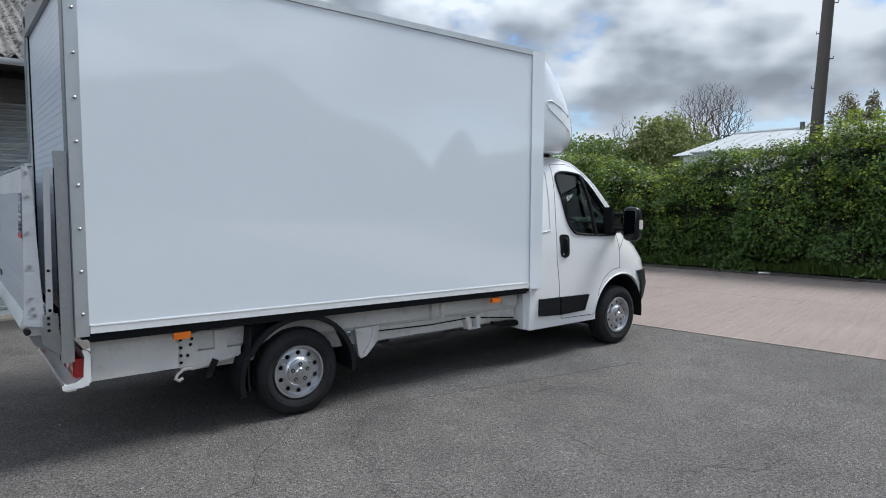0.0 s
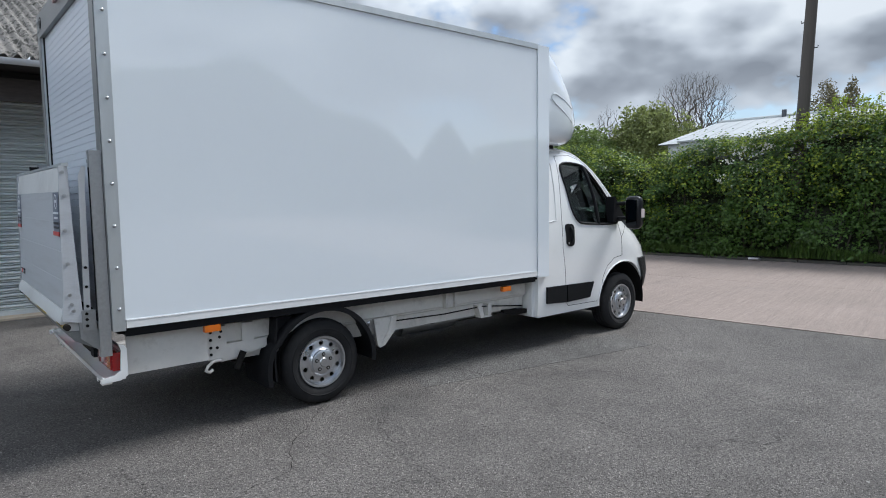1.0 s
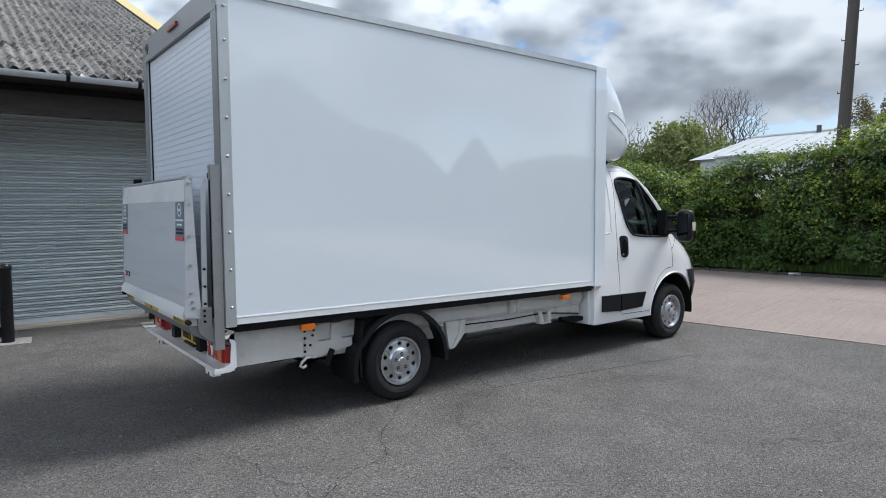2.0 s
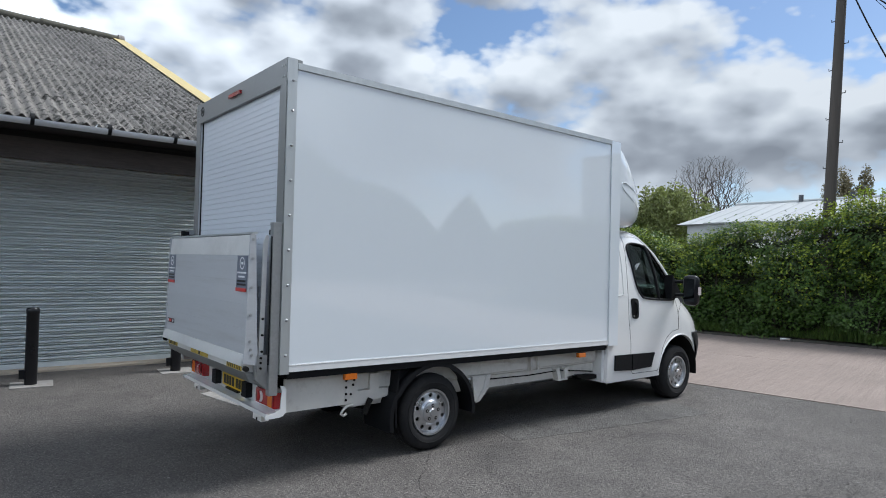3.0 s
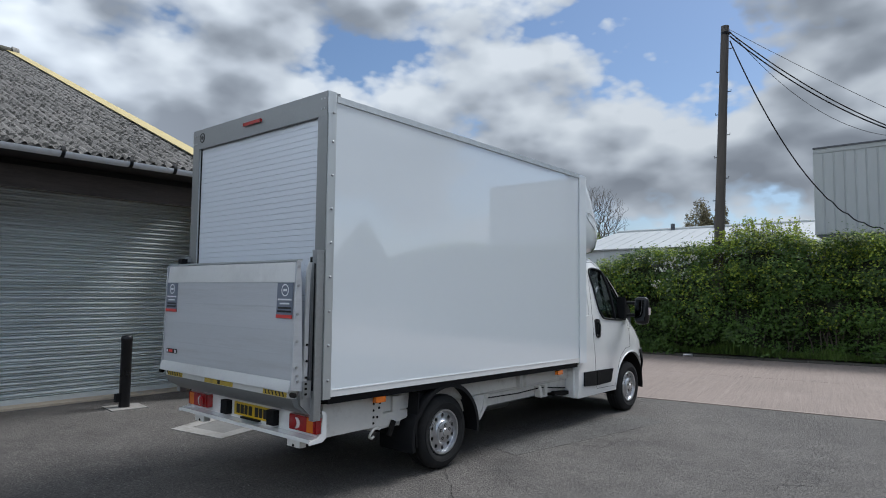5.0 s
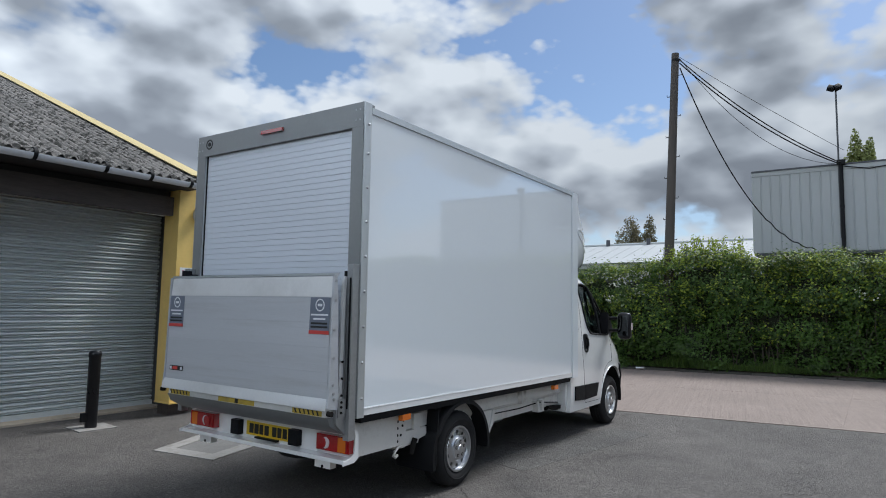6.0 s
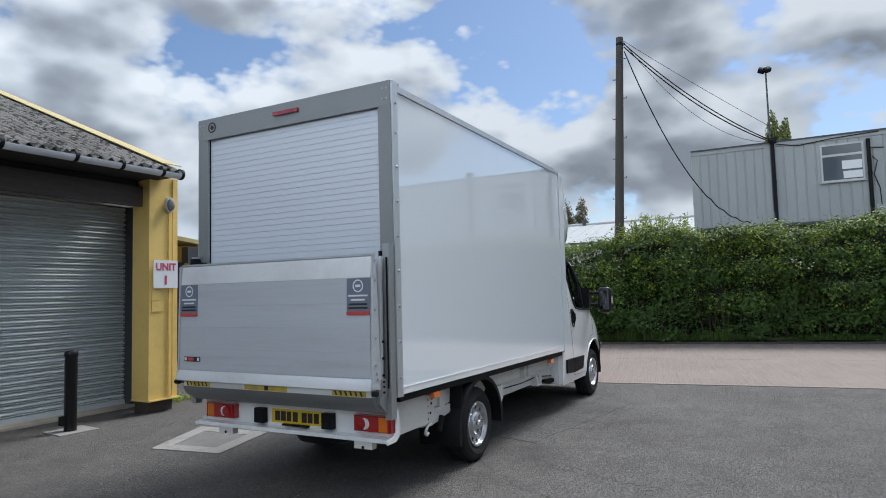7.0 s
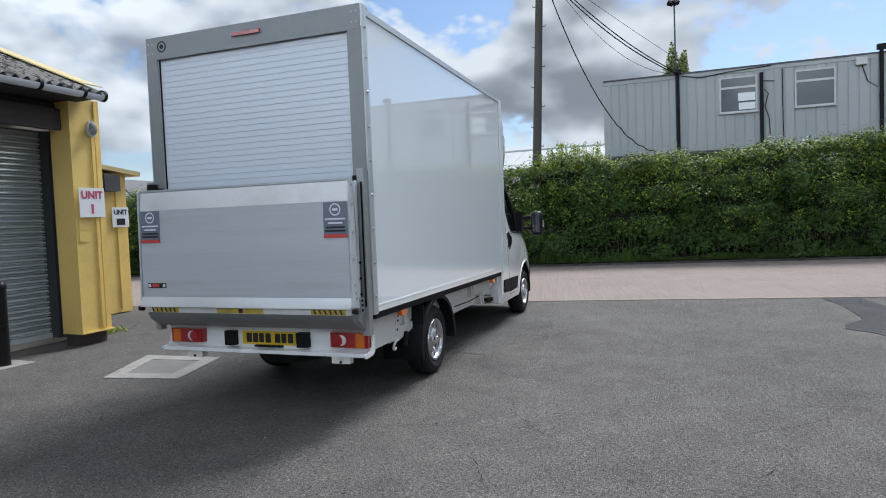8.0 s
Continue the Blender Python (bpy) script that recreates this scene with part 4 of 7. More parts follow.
def smooth_loop(points, n=6):
    """A closed Catmull-Rom line through 2D points."""
    out = []
    m = len(points)
    for i in range(m):
        p0, p1, p2, p3 = (Vector(points[(i + k) % m]) for k in (-1, 0, 1, 2))
        for k in range(n):
            t = k / n
            out.append(0.5 * (2 * p1 + (p2 - p0) * t + (2 * p0 - 5 * p1 + 4 * p2 - p3) * t * t + (3 * p1 - p0 - 3 * p2 + p3) * t ** 3))
    return out


def on_cab(points, out=0.0, step=0.06):
    """A line of (x, z) points laid on the cab's right side."""
    line = []
    for (x0, z0), (x1, z1) in zip(points, points[1:]):
        n = max(1, int(math.hypot(x1 - x0, z1 - z0) / step))
        line += [(x0 + (x1 - x0) * k / n, z0 + (z1 - z0) * k / n) for k in range(n)]
    line.append(points[-1])
    return [(x, cab_side(x, z, out), z) for x, z in line]


def slab_on_cab(points, out, thick):
    """A flat-ish plate with an outline of (x, z) that follows the cab's side."""
    bm = bmesh.new()
    o = [bm.verts.new((x, cab_side(x, z, out), z)) for x, z in points]
    i = [bm.verts.new((x, cab_side(x, z, out - thick), z)) for x, z in points]
    bm.faces.new(o)
    bm.faces.new(i[::-1])
    for k in range(len(o)):
        j = (k + 1) % len(o)
        bm.faces.new((o[k], i[k], i[j], o[j]))
    return bm


def wheel(van, x, outer, sign, z=0.34, meshes={}):
    """A wheel whose outer face looks to -y (sign 1) or +y (sign -1)."""
    if not meshes:
        R = 0.342
        prof = [(0.03, 0.200), (0.012, 0.215), (0.0, 0.25), (0.001, 0.285), (0.012, 0.315), (0.028, 0.332), (0.045, R), (0.062, R), (0.066, R - 0.008), (0.074, R - 0.008), (0.078, R), (0.105, R + 0.001), (0.109, R - 0.008),
                (0.117, R - 0.008), (0.121, R), (0.148, R), (0.152, R - 0.008), (0.160, R - 0.008), (0.164, R), (0.180, R), (0.197, 0.332), (0.213, 0.315), (0.224, 0.285), (0.225, 0.25), (0.213, 0.215), (0.195, 0.200)]
        bm = lathe(prof, (0, 0, 0), 72)
        # tread blocks: shoulder grooves
        for k in range(72):
            if k % 2:
                continue
            for v in bm.verts:
                a = (math.atan2(v.co.z, v.co.x) / math.tau * 72) % 72
                if round(a) % 72 == k and math.hypot(v.co.x, v.co.z) > 0.338 and (v.co.y < 0.064 or v.co.y > 0.162):
                    v.co.x *= 0.976
                    v.co.z *= 0.976
        meshes["tyre"] = bm
        # raised ring on the sidewall
        meshes["ring"] = lathe([(0.0, 0.262), (-0.004, 0.264), (-0.004, 0.268), (0.0, 0.27)], (0, 0.0, 0), 60)
        rim = lathe([(0.012, 0.207), (0.004, 0.203), (0.006, 0.190), (0.030, 0.186), (0.040, 0.180), (0.030, 0.160), (0.030, 0.122), (0.022, 0.108), (0.012, 0.098), (0.008, 0.04), (0.008, 0.001),
                     (0.020, 0.001), (0.022, 0.09), (0.042, 0.122), (0.042, 0.160), (0.055, 0.182), (0.20, 0.186), (0.20, 0.205)], (0, 0, 0), 60)
        holes = []
        for k in range(10):
            a = math.tau * (k + 0.5) / 10
            holes.append(tube([(0.150 * math.cos(a), -0.05, 0.150 * math.sin(a)), (0.150 * math.cos(a), 0.08, 0.150 * math.sin(a))], 0.0185, 12))
        meshes["rim"] = cut(rim, holes)
        hub = lathe([(0.012, 0.099), (0.000, 0.096), (-0.005, 0.088), (-0.006, 0.036), (-0.014, 0.030), (-0.015, 0.001)], (0, 0, 0), 32, close=False)
        meshes["hub"] = hub
        for k in range(5):
            a = math.tau * (k + 0.25) / 5
            bm = tube([(0.064 * math.cos(a), -0.0105, 0.064 * math.sin(a)), (0.064 * math.cos(a), 0.02, 0.064 * math.sin(a))], 0.008, 6)
            meshes["bolt%d" % k] = bm
            # flat dark discs; their colour stands for the shade in the bolt sockets
            meshes["pocket%d" % k] = tube([(0.064 * math.cos(a), -0.0075, 0.064 * math.sin(a)), (0.064 * math.cos(a), 0.02, 0.064 * math.sin(a))], 0.0155, 14)
        for k in list(meshes):
            mesh = bpy.data.meshes.new(k)
            bmesh.ops.recalc_face_normals(meshes[k], faces=meshes[k].faces)
            meshes[k].to_mesh(mesh)
            meshes[k].free()
            meshes[k] = mesh
        meshes["drum"] = bpy.data.meshes.new("drum")
        bm = lathe([(0.06, 0.001), (0.06, 0.14), (0.20, 0.14), (0.20, 0.001)], (0, 0, 0), 32, close=False)
        bm.to_mesh(meshes["drum"])
        bm.free()
    at = Matrix.Translation((x, outer, z)) @ (Matrix.Identity(4) if sign > 0 else Matrix.Rotation(math.pi, 4, "Z"))
    tyre = link("wheel", meshes["tyre"], RUBBER, van, "black tyre on silver steel rim", 40, at=at)
    link("sidewall_ring", meshes["ring"], RUBBER, tyre, smooth=40, at=at)
    rim = link("rim", meshes["rim"], RIM, tyre, "silver steel rim with round holes", 35, at=at)
    link("hub_cap", meshes["hub"], RIM, tyre, smooth=40, at=at)
    link("brake_drum", meshes["drum"], UNDER, tyre, smooth=40, at=at)
    for k in range(5):
        link("bolt_pocket", meshes["pocket%d" % k], UNDER, tyre, at=at, smooth=30)
        link("wheel_bolt", meshes["bolt%d" % k], RIM, tyre, at=at)


def build_box(van):
    W = 2 * YC
    body = part("box_body", box(0.07, 3.94, 0.012, W - 0.012, 0.86, 3.10), GELCOAT, van, "white box body", smooth=0)
    part("side_panel", box(0.055, 3.945, 0.0, 0.011, 0.85, 3.085), GELCOAT, body, "glossy white side panel", smooth=0)
    part("side_panel", box(0.055, 3.945, W - 0.011, W, 0.85, 3.085), GELCOAT, body, smooth=0)
    part("roof_panel", box(0.055, 3.945, 0.03, W - 0.03, 3.101, 3.125), GELCOAT, body, smooth=0)
    for s in (0, 1):
        def side(y0, y1):
            return (y0, y1) if not s else (W - y1, W - y0)
        # aluminium top rail and white bottom rail with a ledge
        y0, y1 = side(-0.012, 0.05)
        part("top_rail", box(0.06, 3.95, y0, y1, 3.086, 3.135), ALU, body, "aluminium top rail", bevel=0.006)
        y0, y1 = side(-0.004, 0.05)
        part("bottom_rail", box(0.06, 3.95, y0, y1, 0.803, 0.849), PAINT, body, "white bottom rail", bevel=0.004)
        y0, y1 = side(-0.0065, 0.0)
        part("rail_lip", box(0.06, 3.95, y0, y1, 0.850, 0.857), PAINT, body, bevel=0.003)
        y0, y1 = side(0.02, 0.16)
        part("floor_edge", box(0.06, 3.94, y0, y1, 0.745, 0.802), BLACK, body, "black floor edge strip", bevel=0.004)
        y0, y1 = side(-0.010, 0.06)
        part("front_post", box(3.951, 4.12, y0, y1, 0.79, 3.13), GELCOAT, body, "white moulded front corner post", bevel=0.012)
        # rear corner post, riveted
        y0, y1 = side(-0.014, 0.115)
        post = part("rear_post", box(-0.02, 0.054, y0, y1, 0.79, 2.99), ALU, body, "grey aluminium corner post", bevel=0.006)
        y0, y1 = side(-0.002, 0.115)
        part("post_face", box(-0.026, -0.0205, y0, y1, 0.80, 2.98), GREYFRAME, post, "grey rear face", bevel=0.002)
        for k in range(9):
            z = 0.93 + 0.262 * k
            y = -0.0145 if not s else W + 0.0145
            bm = lathe([(0, 0.012), (-0.006, 0.009), (-0.009, 0.001)], (0.022, y, z), 10, close=False) if not s else lathe([(0, 0.012), (0.006, 0.009), (0.009, 0.001)], (0.022, y, z), 10, close=False)
            part("rivet", bm, RIVET, post, smooth=60)
    part("floor", box(0.02, 4.0, 0.05, W - 0.05, 0.76, 0.86), UNDER, body)
    part("header", box(-0.028, 0.10, 0.001, W - 0.001, 3.005, 3.195), GREYFRAME, body, "grey header rail over the door", bevel=0.008)
    for y0, y1 in ((-0.014, 0.0), (W, W + 0.014)):
        part("header_cap", box(-0.024, 0.054, y0, y1, 3.025, 3.193), ALU, body, "aluminium corner capping", bevel=0.004)
    for y in (0.03, 0.07, W - 0.07, W - 0.03):
        for z in (3.06, 3.14):
            part("header_rivet", disc((-0.033, y, z), 0.008, "x", 0.01, 8), RIVET, body)
    part("brake_light", box(-0.048, -0.028, 0.89, 1.16, 3.095, 3.125), RED, body, "red high brake light", bevel=0.008)
    bm = lathe([(0, 0.048), (-0.003, 0.046), (-0.003, 0.038), (0, 0.036)], (-0.029, W - 0.17, 3.11), 24, axis="x")
    part("badge", bm, INK, body, "small dark ring badge")
    part("badge_centre", disc((-0.031, W - 0.17, 3.11), 0.02, "x", 0.004, 12), INK, body)
    # roller door of narrow slats
    door = part("roller_door", box(0.022, 0.04, 0.11, W - 0.11, 0.86, 3.01), UNDER, van, "white slatted roller door")
    pitch = 0.0483
    bm = prism([(0.021, 0.0), (0.0065, 0.0006), (0.0055, 0.002), (0.005, 0.026), (0.0055, pitch - 0.0028), (0.0065, pitch - 0.0014), (0.021, pitch - 0.0008)], "y", 0.118, W - 0.118)
    mesh = None
    for k in range(44):
        at = Matrix.Translation((0, 0, 0.88 + k * pitch))
        if mesh is None:
            ob = part("door_slat", bm, SLAT, None, smooth=30)
            ob.matrix_basis, mesh = at, ob.data
            hang(ob, door)
        else:
            link("door_slat", mesh, None, door, at=at)
    for y0, y1 in ((0.104, 0.120), (W - 0.120, W - 0.104)):
        part("door_seal", box(-0.006, 0.03, y0, y1, 0.86, 3.005), BLACK, door)
    # air deflector over the cab
    bm = bmesh.new()
    rings = []
    shape = [(2.17, 4.80, 0.93), (2.19, 4.92, 0.965), (2.25, 5.01, 0.99), (2.34, 5.05, 1.005), (2.44, 5.05, 1.015), (2.56, 5.01, 1.02), (2.68, 4.93, 1.02), (2.80, 4.82, 1.02), (2.92, 4.68, 1.02), (3.02, 4.52, 1.018), (3.085, 4.37, 1.012), (3.12, 4.25, 1.0), (3.13, 4.16, 0.97)]
    for z, nose, w in shape:
        half = []
        for k in range(21):
            t = math.pi / 2 * k / 20
            half.append((4.05 + (nose - 4.05) * math.sin(t) ** (2 / 2.9), w * max(math.cos(t), 0) ** (2 / 2.9)))
        rings.append([bm.verts.new((x, YC - y, z)) for x, y in half] + [bm.verts.new((x, YC + y, z)) for x, y in half[-2::-1]])
    m = len(rings[0])
    for r0, r1 in zip(rings, rings[1:]):
        for k in range(m):
            bm.faces.new((r0[k], r0[(k + 1) % m], r1[(k + 1) % m], r1[k]))
    bm.faces.new(rings[0][::-1])
    bm.faces.new(rings[-1])
    pod = part("air_deflector", bm, GELCOAT, van, "white moulded air deflector over the cab", smooth=50)

    def on_pod(x, z, out=0.004):
        for (z0, n0, w0), (z1, n1, w1) in zip(shape, shape[1:]):
            if z <= z1:
                f = (z - z0) / (z1 - z0)
                nose, w = n0 + f * (n1 - n0), w0 + f * (w1 - w0)
                break
        f = min(max((x - 4.05) / (nose - 4.05), 0), 0.999)
        return (x, YC - w * (1 - f ** 2.9) ** (1 / 2.9) - out, z)

    groove = [(4.60, 2.56), (4.42, 2.63), (4.26, 2.68), (4.20, 2.67), (4.19, 2.63), (4.25, 2.58), (4.42, 2.50), (4.62, 2.41)]
    part("moulded_rib", tube([on_pod(x, z, 0.0) for x, z in groove], 0.009, 8), GELCOAT, pod, smooth=60)
    # black block put into the gap below the deflector to keep it dark
    part("deflector_seal", box(4.02, 4.55, 0.30, W - 0.30, 2.10, 2.172), BLACK, pod, "black block for the dark gap under the deflector")


def build_cab(van):
    wz = 0.345
    arch = tube([(5.525, -0.2, wz), (5.525, 0.36, wz)], 0.482, 40)
    win = prism([tuple(p) for p in smooth_loop(WINDOW_EDGE)], "y", -0.3, 0.45)
    screen = prism([(6.15, 1.40), (5.52, 2.04), (5.20, 2.00), (5.60, 1.40)], "y", 0.34, 2 * YC - 0.34)
    shell = cut(cab_shell(), [cab_shell(0.045), arch, mirrored(tube([(5.525, -0.2, wz), (5.525, 0.36, wz)], 0.482, 40)), win, mirrored(prism([tuple(p) for p in smooth_loop(WINDOW_EDGE)], "y", -0.3, 0.45)), screen])
    cab = part("cab", shell, PAINT, van, "white painted van cab", smooth=40)
    # wheel arch lip and liner
    lip = [(5.525 + 0.490 * math.cos(a), 0, wz + 0.490 * math.sin(a)) for a in [math.radians(d) for d in range(38, 181, 6)]]
    part("arch_lip", tube([(x, cab_side(x, z, 0.002), z) for x, _, z in lip], 0.009, 8), PAINT, cab, smooth=60)
    bm = bmesh.new()
    rows = []
    for d in range(-8, 189, 7):
        a = math.radians(d)
        rows.append([bm.verts.new((5.525 + r * math.cos(a), y, wz + r * math.sin(a))) for r, y in ((0.478, 0.075), (0.478, 0.38), (0.05, 0.385))])
    for r0, r1 in zip(rows, rows[1:]):
        for k in range(2):
            bm.faces.new((r0[k], r0[k + 1], r1[k + 1], r1[k]))
    part("arch_liner", bm, UNDER, cab)
    # glass and its black surround
    loop = smooth_loop(WINDOW_EDGE)
    mid = (4.94, 1.58)
    inner = [(mid[0] + (p.x - mid[0]) * 0.995, mid[1] + (p.y - mid[1]) * 0.995) for p in loop]
    glass = part("side_window", slab_on_cab(inner, -0.018, 0.004), WINDOW, cab, "tinted door glass", smooth=60)
    other = bpy.data.meshes.new("side_window")
    other.from_pydata([(v.co.x, 2 * YC - v.co.y, v.co.z) for v in glass.data.vertices], [], [tuple(f.vertices)[::-1] for f in glass.data.polygons])
    link("side_window", other, WINDOW, cab)
    part("window_seal", tube([(p.x, cab_side(p.x, p.y, 0.003), p.y) for p in loop], 0.013, 8, closed=True), BLACK, cab, "black rubber window seal", smooth=60)
    part("quarter_bar", tube(on_cab([(4.93, 1.95), (5.00, 1.62), (5.05, 1.29)], 0.004), 0.020, 8), BLACK, cab, "black quarter-light bar", smooth=60)
    bm = bmesh.new()
    rows = []
    for i in range(9):
        z = 1.375 + 0.68 * i / 8
        nose, w = cab_at(z)
        start = max(CAB_BACK + 0.35, nose - 1.05)
        rows.append([bm.verts.new((start + (nose - start) * (1 - abs(f * 0.80) ** 2.7) ** (1 / 2.7) - 0.012, YC + w * f * 0.80, z)) for f in [k / 10 - 1 for k in range(21)]])
    for r0, r1 in zip(rows, rows[1:]):
        for k in range(20):
            bm.faces.new((r0[k], r0[k + 1], r1[k + 1], r1[k]))
    part("windscreen", bm, WINDOW, cab, "tinted windscreen")
    # door shut lines
    door = [(4.44, 2.05), (4.435, 1.80), (4.41, 1.40), (4.41, 1.05), (4.445, 0.80), (4.46, 0.46), (4.50, 0.42), (5.02, 0.41), (5.08, 0.50), (5.12, 0.68), (5.20, 0.80), (5.34, 0.885), (5.49, 0.905), (5.49, 1.12), (5.46, 1.32)]
    part("door_gap", tube(on_cab(door, -0.0015), 0.0036, 6), UNDER, cab, "dark shut line of the door", smooth=60)
    top = [(4.44, 2.05), (4.74, 2.065), (4.98, 2.01), (5.18, 1.85), (5.42, 1.57), (5.54, 1.40), (5.46, 1.32)]
    part("door_gap", tube(on_cab(top, -0.0015), 0.0034, 6), UNDER, cab, smooth=60)
    part("drip_rail", tube(on_cab([(4.06, 2.11), (4.60, 2.12), (4.92, 2.09), (5.18, 1.95), (5.48, 1.62), (5.66, 1.38)], 0.0), 0.012, 8), PAINT, cab, smooth=60)
    # raised panel lines behind the door and body swage
    part("panel_rib", tube(on_cab([(4.17, 1.99), (4.33, 1.96), (4.335, 1.70), (4.32, 1.36), (4.16, 1.34)], 0.0), 0.008, 6), PAINT, cab, smooth=60)
    part("sill", box(4.02, 5.08, 0.055, 0.16, 0.345, 0.42), PAINT, cab, bevel=0.02)
    part("step_skirt", box(3.955, 4.07, 0.085, 0.30, 0.362, 0.80), PAINT, cab, "white skirt behind the cab", bevel=0.02)
    # black rubbing strips
    for pts in ([(4.13, 0.66), (4.445, 0.655), (4.45, 0.465), (4.13, 0.485)], [(4.465, 0.655), (4.93, 0.645), (4.86, 0.475), (4.47, 0.465)]):
        part("rubbing_strip", slab_on_cab(pts, 0.018, 0.03), BLACK, cab, "black plastic rubbing strip", bevel=0.006)
    # handle
    cup = smooth_loop([(4.46, 1.30), (4.53, 1.315), (4.60, 1.29), (4.605, 1.18), (4.595, 1.09), (4.53, 1.07), (4.475, 1.10), (4.465, 1.20)], 4)
    handle = part("door_handle", slab_on_cab([tuple(p) for p in cup], 0.008, 0.02), BLACKGLOSS, cab, "black door handle", smooth=40)
    part("grip", tube([(4.545, cab_side(4.545, 1.27, 0.004), 1.275), (4.548, cab_side(4.55, 1.2, 0.028), 1.24), (4.55, cab_side(4.55, 1.2, 0.030), 1.17), (4.55, cab_side(4.55, 1.12, 0.004), 1.115)], 0.014, 8), BLACK, handle, smooth=60)
    part("lock", disc((4.505, cab_side(4.5, 1.10, 0.011), 1.105), 0.012, "y", 0.01, 12), RIM, handle)
    # front bumper and lamp
    bm = bmesh.new()
    rows = []
    for z, out in ((0.27, -0.02), (0.33, 0.012), (0.50, 0.026), (0.66, 0.026), (0.84, 0.014), (0.855, -0.02)):
        row = []
        nose, w = cab_at(max(z, 0.4))
        for k in range(0, 37):
            t = -math.pi / 2 + math.pi * k / 36
            start = max(CAB_BACK + 0.35, nose - 1.05)
            x = start + (nose + out - start) * abs(math.cos(t)) ** (2 / 2.7)
            y = YC + (w + out) * math.copysign(abs(math.sin(t)) ** (2 / 2.7), t)
            row.append((x, y))
        row = [p for p in row if p[0] > max(5.76, 5.525 + math.sqrt(max(0.475 ** 2 - (z - 0.345) ** 2, 0.0)))]
        rows.append([(x, y, z) for x, y in row])
    n = min(len(r) for r in rows)
    rows = [[bm.verts.new(r[round(k * (len(r) - 1) / (n - 1))]) for k in range(n)] for r in rows]
    for r0, r1 in zip(rows, rows[1:]):
        for k in range(n - 1):
            bm.faces.new((r0[k], r0[k + 1], r1[k + 1], r1[k]))
    part("front_bumper", bm, BLACK, cab, "black plastic front bumper", smooth=50)
    lamp = [(6.02, 1.08), (5.86, 1.20), (5.80, 1.28), (5.90, 1.24), (6.06, 1.12), (6.14, 0.98), (6.12, 0.94)]
    part("headlight", slab_on_cab(lamp, 0.006, 0.02), PANE, cab, "dark headlight", smooth=40)
    part("bonnet_gap", tube(on_cab([(5.49, 1.12), (5.62, 1.22), (5.80, 1.30)], -0.001), 0.004, 6), UNDER, cab)
    # mirror on two arms
    for s in (1, -1):
        def my(y):
            return y if s > 0 else 2 * YC - y
        foot = prism([(5.28, 1.305), (5.47, 1.31), (5.50, 1.37), (5.31, 1.60)], "y", *sorted((my(0.02), my(0.14))))
        mirror = part("wing_mirror", foot, BLACK, cab, "black twin-arm wing mirror", bevel=0.008)
        for z in (1.345, 1.515):
            part("arm", tube([(5.37, my(0.06), z), (5.38, my(-0.08), z + 0.005), (5.38, my(-0.14), z + 0.01)], 0.022, 8), BLACK, mirror, smooth=60)
        bm = box(-0.06, 0.085, -0.105, 0.105, -0.205, 0.195)
        for v in bm.verts:
            if v.co.x > 0:
                v.co.y *= 0.82
                v.co.z *= 0.86
        bmesh.ops.bevel(bm, geom=bm.edges[:], offset=0.062, segments=5, affect="EDGES", profile=0.5)
        bmesh.ops.transform(bm, matrix=Matrix.Translation((5.38, my(-0.195), 1.42)) @ Matrix.Rotation(radians(8 * s), 4, "Z"), verts=bm.verts)
        part("housing", bm, BLACKGLOSS, mirror, "gloss black mirror housing", smooth=50)
        bm = box(5.314, 5.3185, *sorted((my(-0.13), my(-0.265))), 1.28, 1.56)
        part("mirror_glass", bm, MIRROR, mirror, "mirror glass", bevel=0.002)
        bm = box(5.37, 5.43, *sorted((my(-0.27), my(-0.297))), 1.36, 1.46)
        part("indicator", bm, CLEAR, mirror, "clear amber indicator lens", bevel=0.012)
    # inside
    for y in (0.45, 1.25):
        bm = box(4.42, 4.98, y - 0.24, y + 0.24, 0.62, 0.98)
        seat = part("seat", bm, SEAT, cab, "dark cloth seat", bevel=0.05)
        bm = box(-0.07, 0.07, -0.23, 0.23, 0.0, 0.66)
        bmesh.ops.transform(bm, matrix=Matrix.Translation((4.42, y, 0.92)) @ Matrix.Rotation(radians(-10), 4, "Y"), verts=bm.verts)
        part("seat_back", bm, SEAT, seat, bevel=0.05)
        bm = box(4.25, 4.35, y - 0.13, y + 0.13, 1.60, 1.80)
        part("headrest", bm, SEAT, seat, bevel=0.04)
    part("dashboard", prism([(5.25, 0.9), (5.75, 0.9), (5.75, 1.30), (5.45, 1.34), (5.22, 1.22)], "y", 0.14, 2 * YC - 0.14), SEAT, cab, "dark dashboard", bevel=0.02)
    ring = [(5.06 + 0.07 * math.sin(a), 0.50 + 0.2 * math.cos(a), 1.28 + 0.185 * math.sin(a)) for a in [k * math.tau / 28 for k in range(28)]]
    sw = part("steering_wheel", tube(ring, 0.017, 8, closed=True), BLACK, cab, "black steering wheel", smooth=60)
    part("column", tube([(5.06, 0.50, 1.28), (5.30, 0.50, 1.18)], 0.05, 10), BLACK, sw)
    part("cab_floor", box(4.06, 5.1, 0.14, 2 * YC - 0.14, 0.55, 0.60), UNDER, cab)


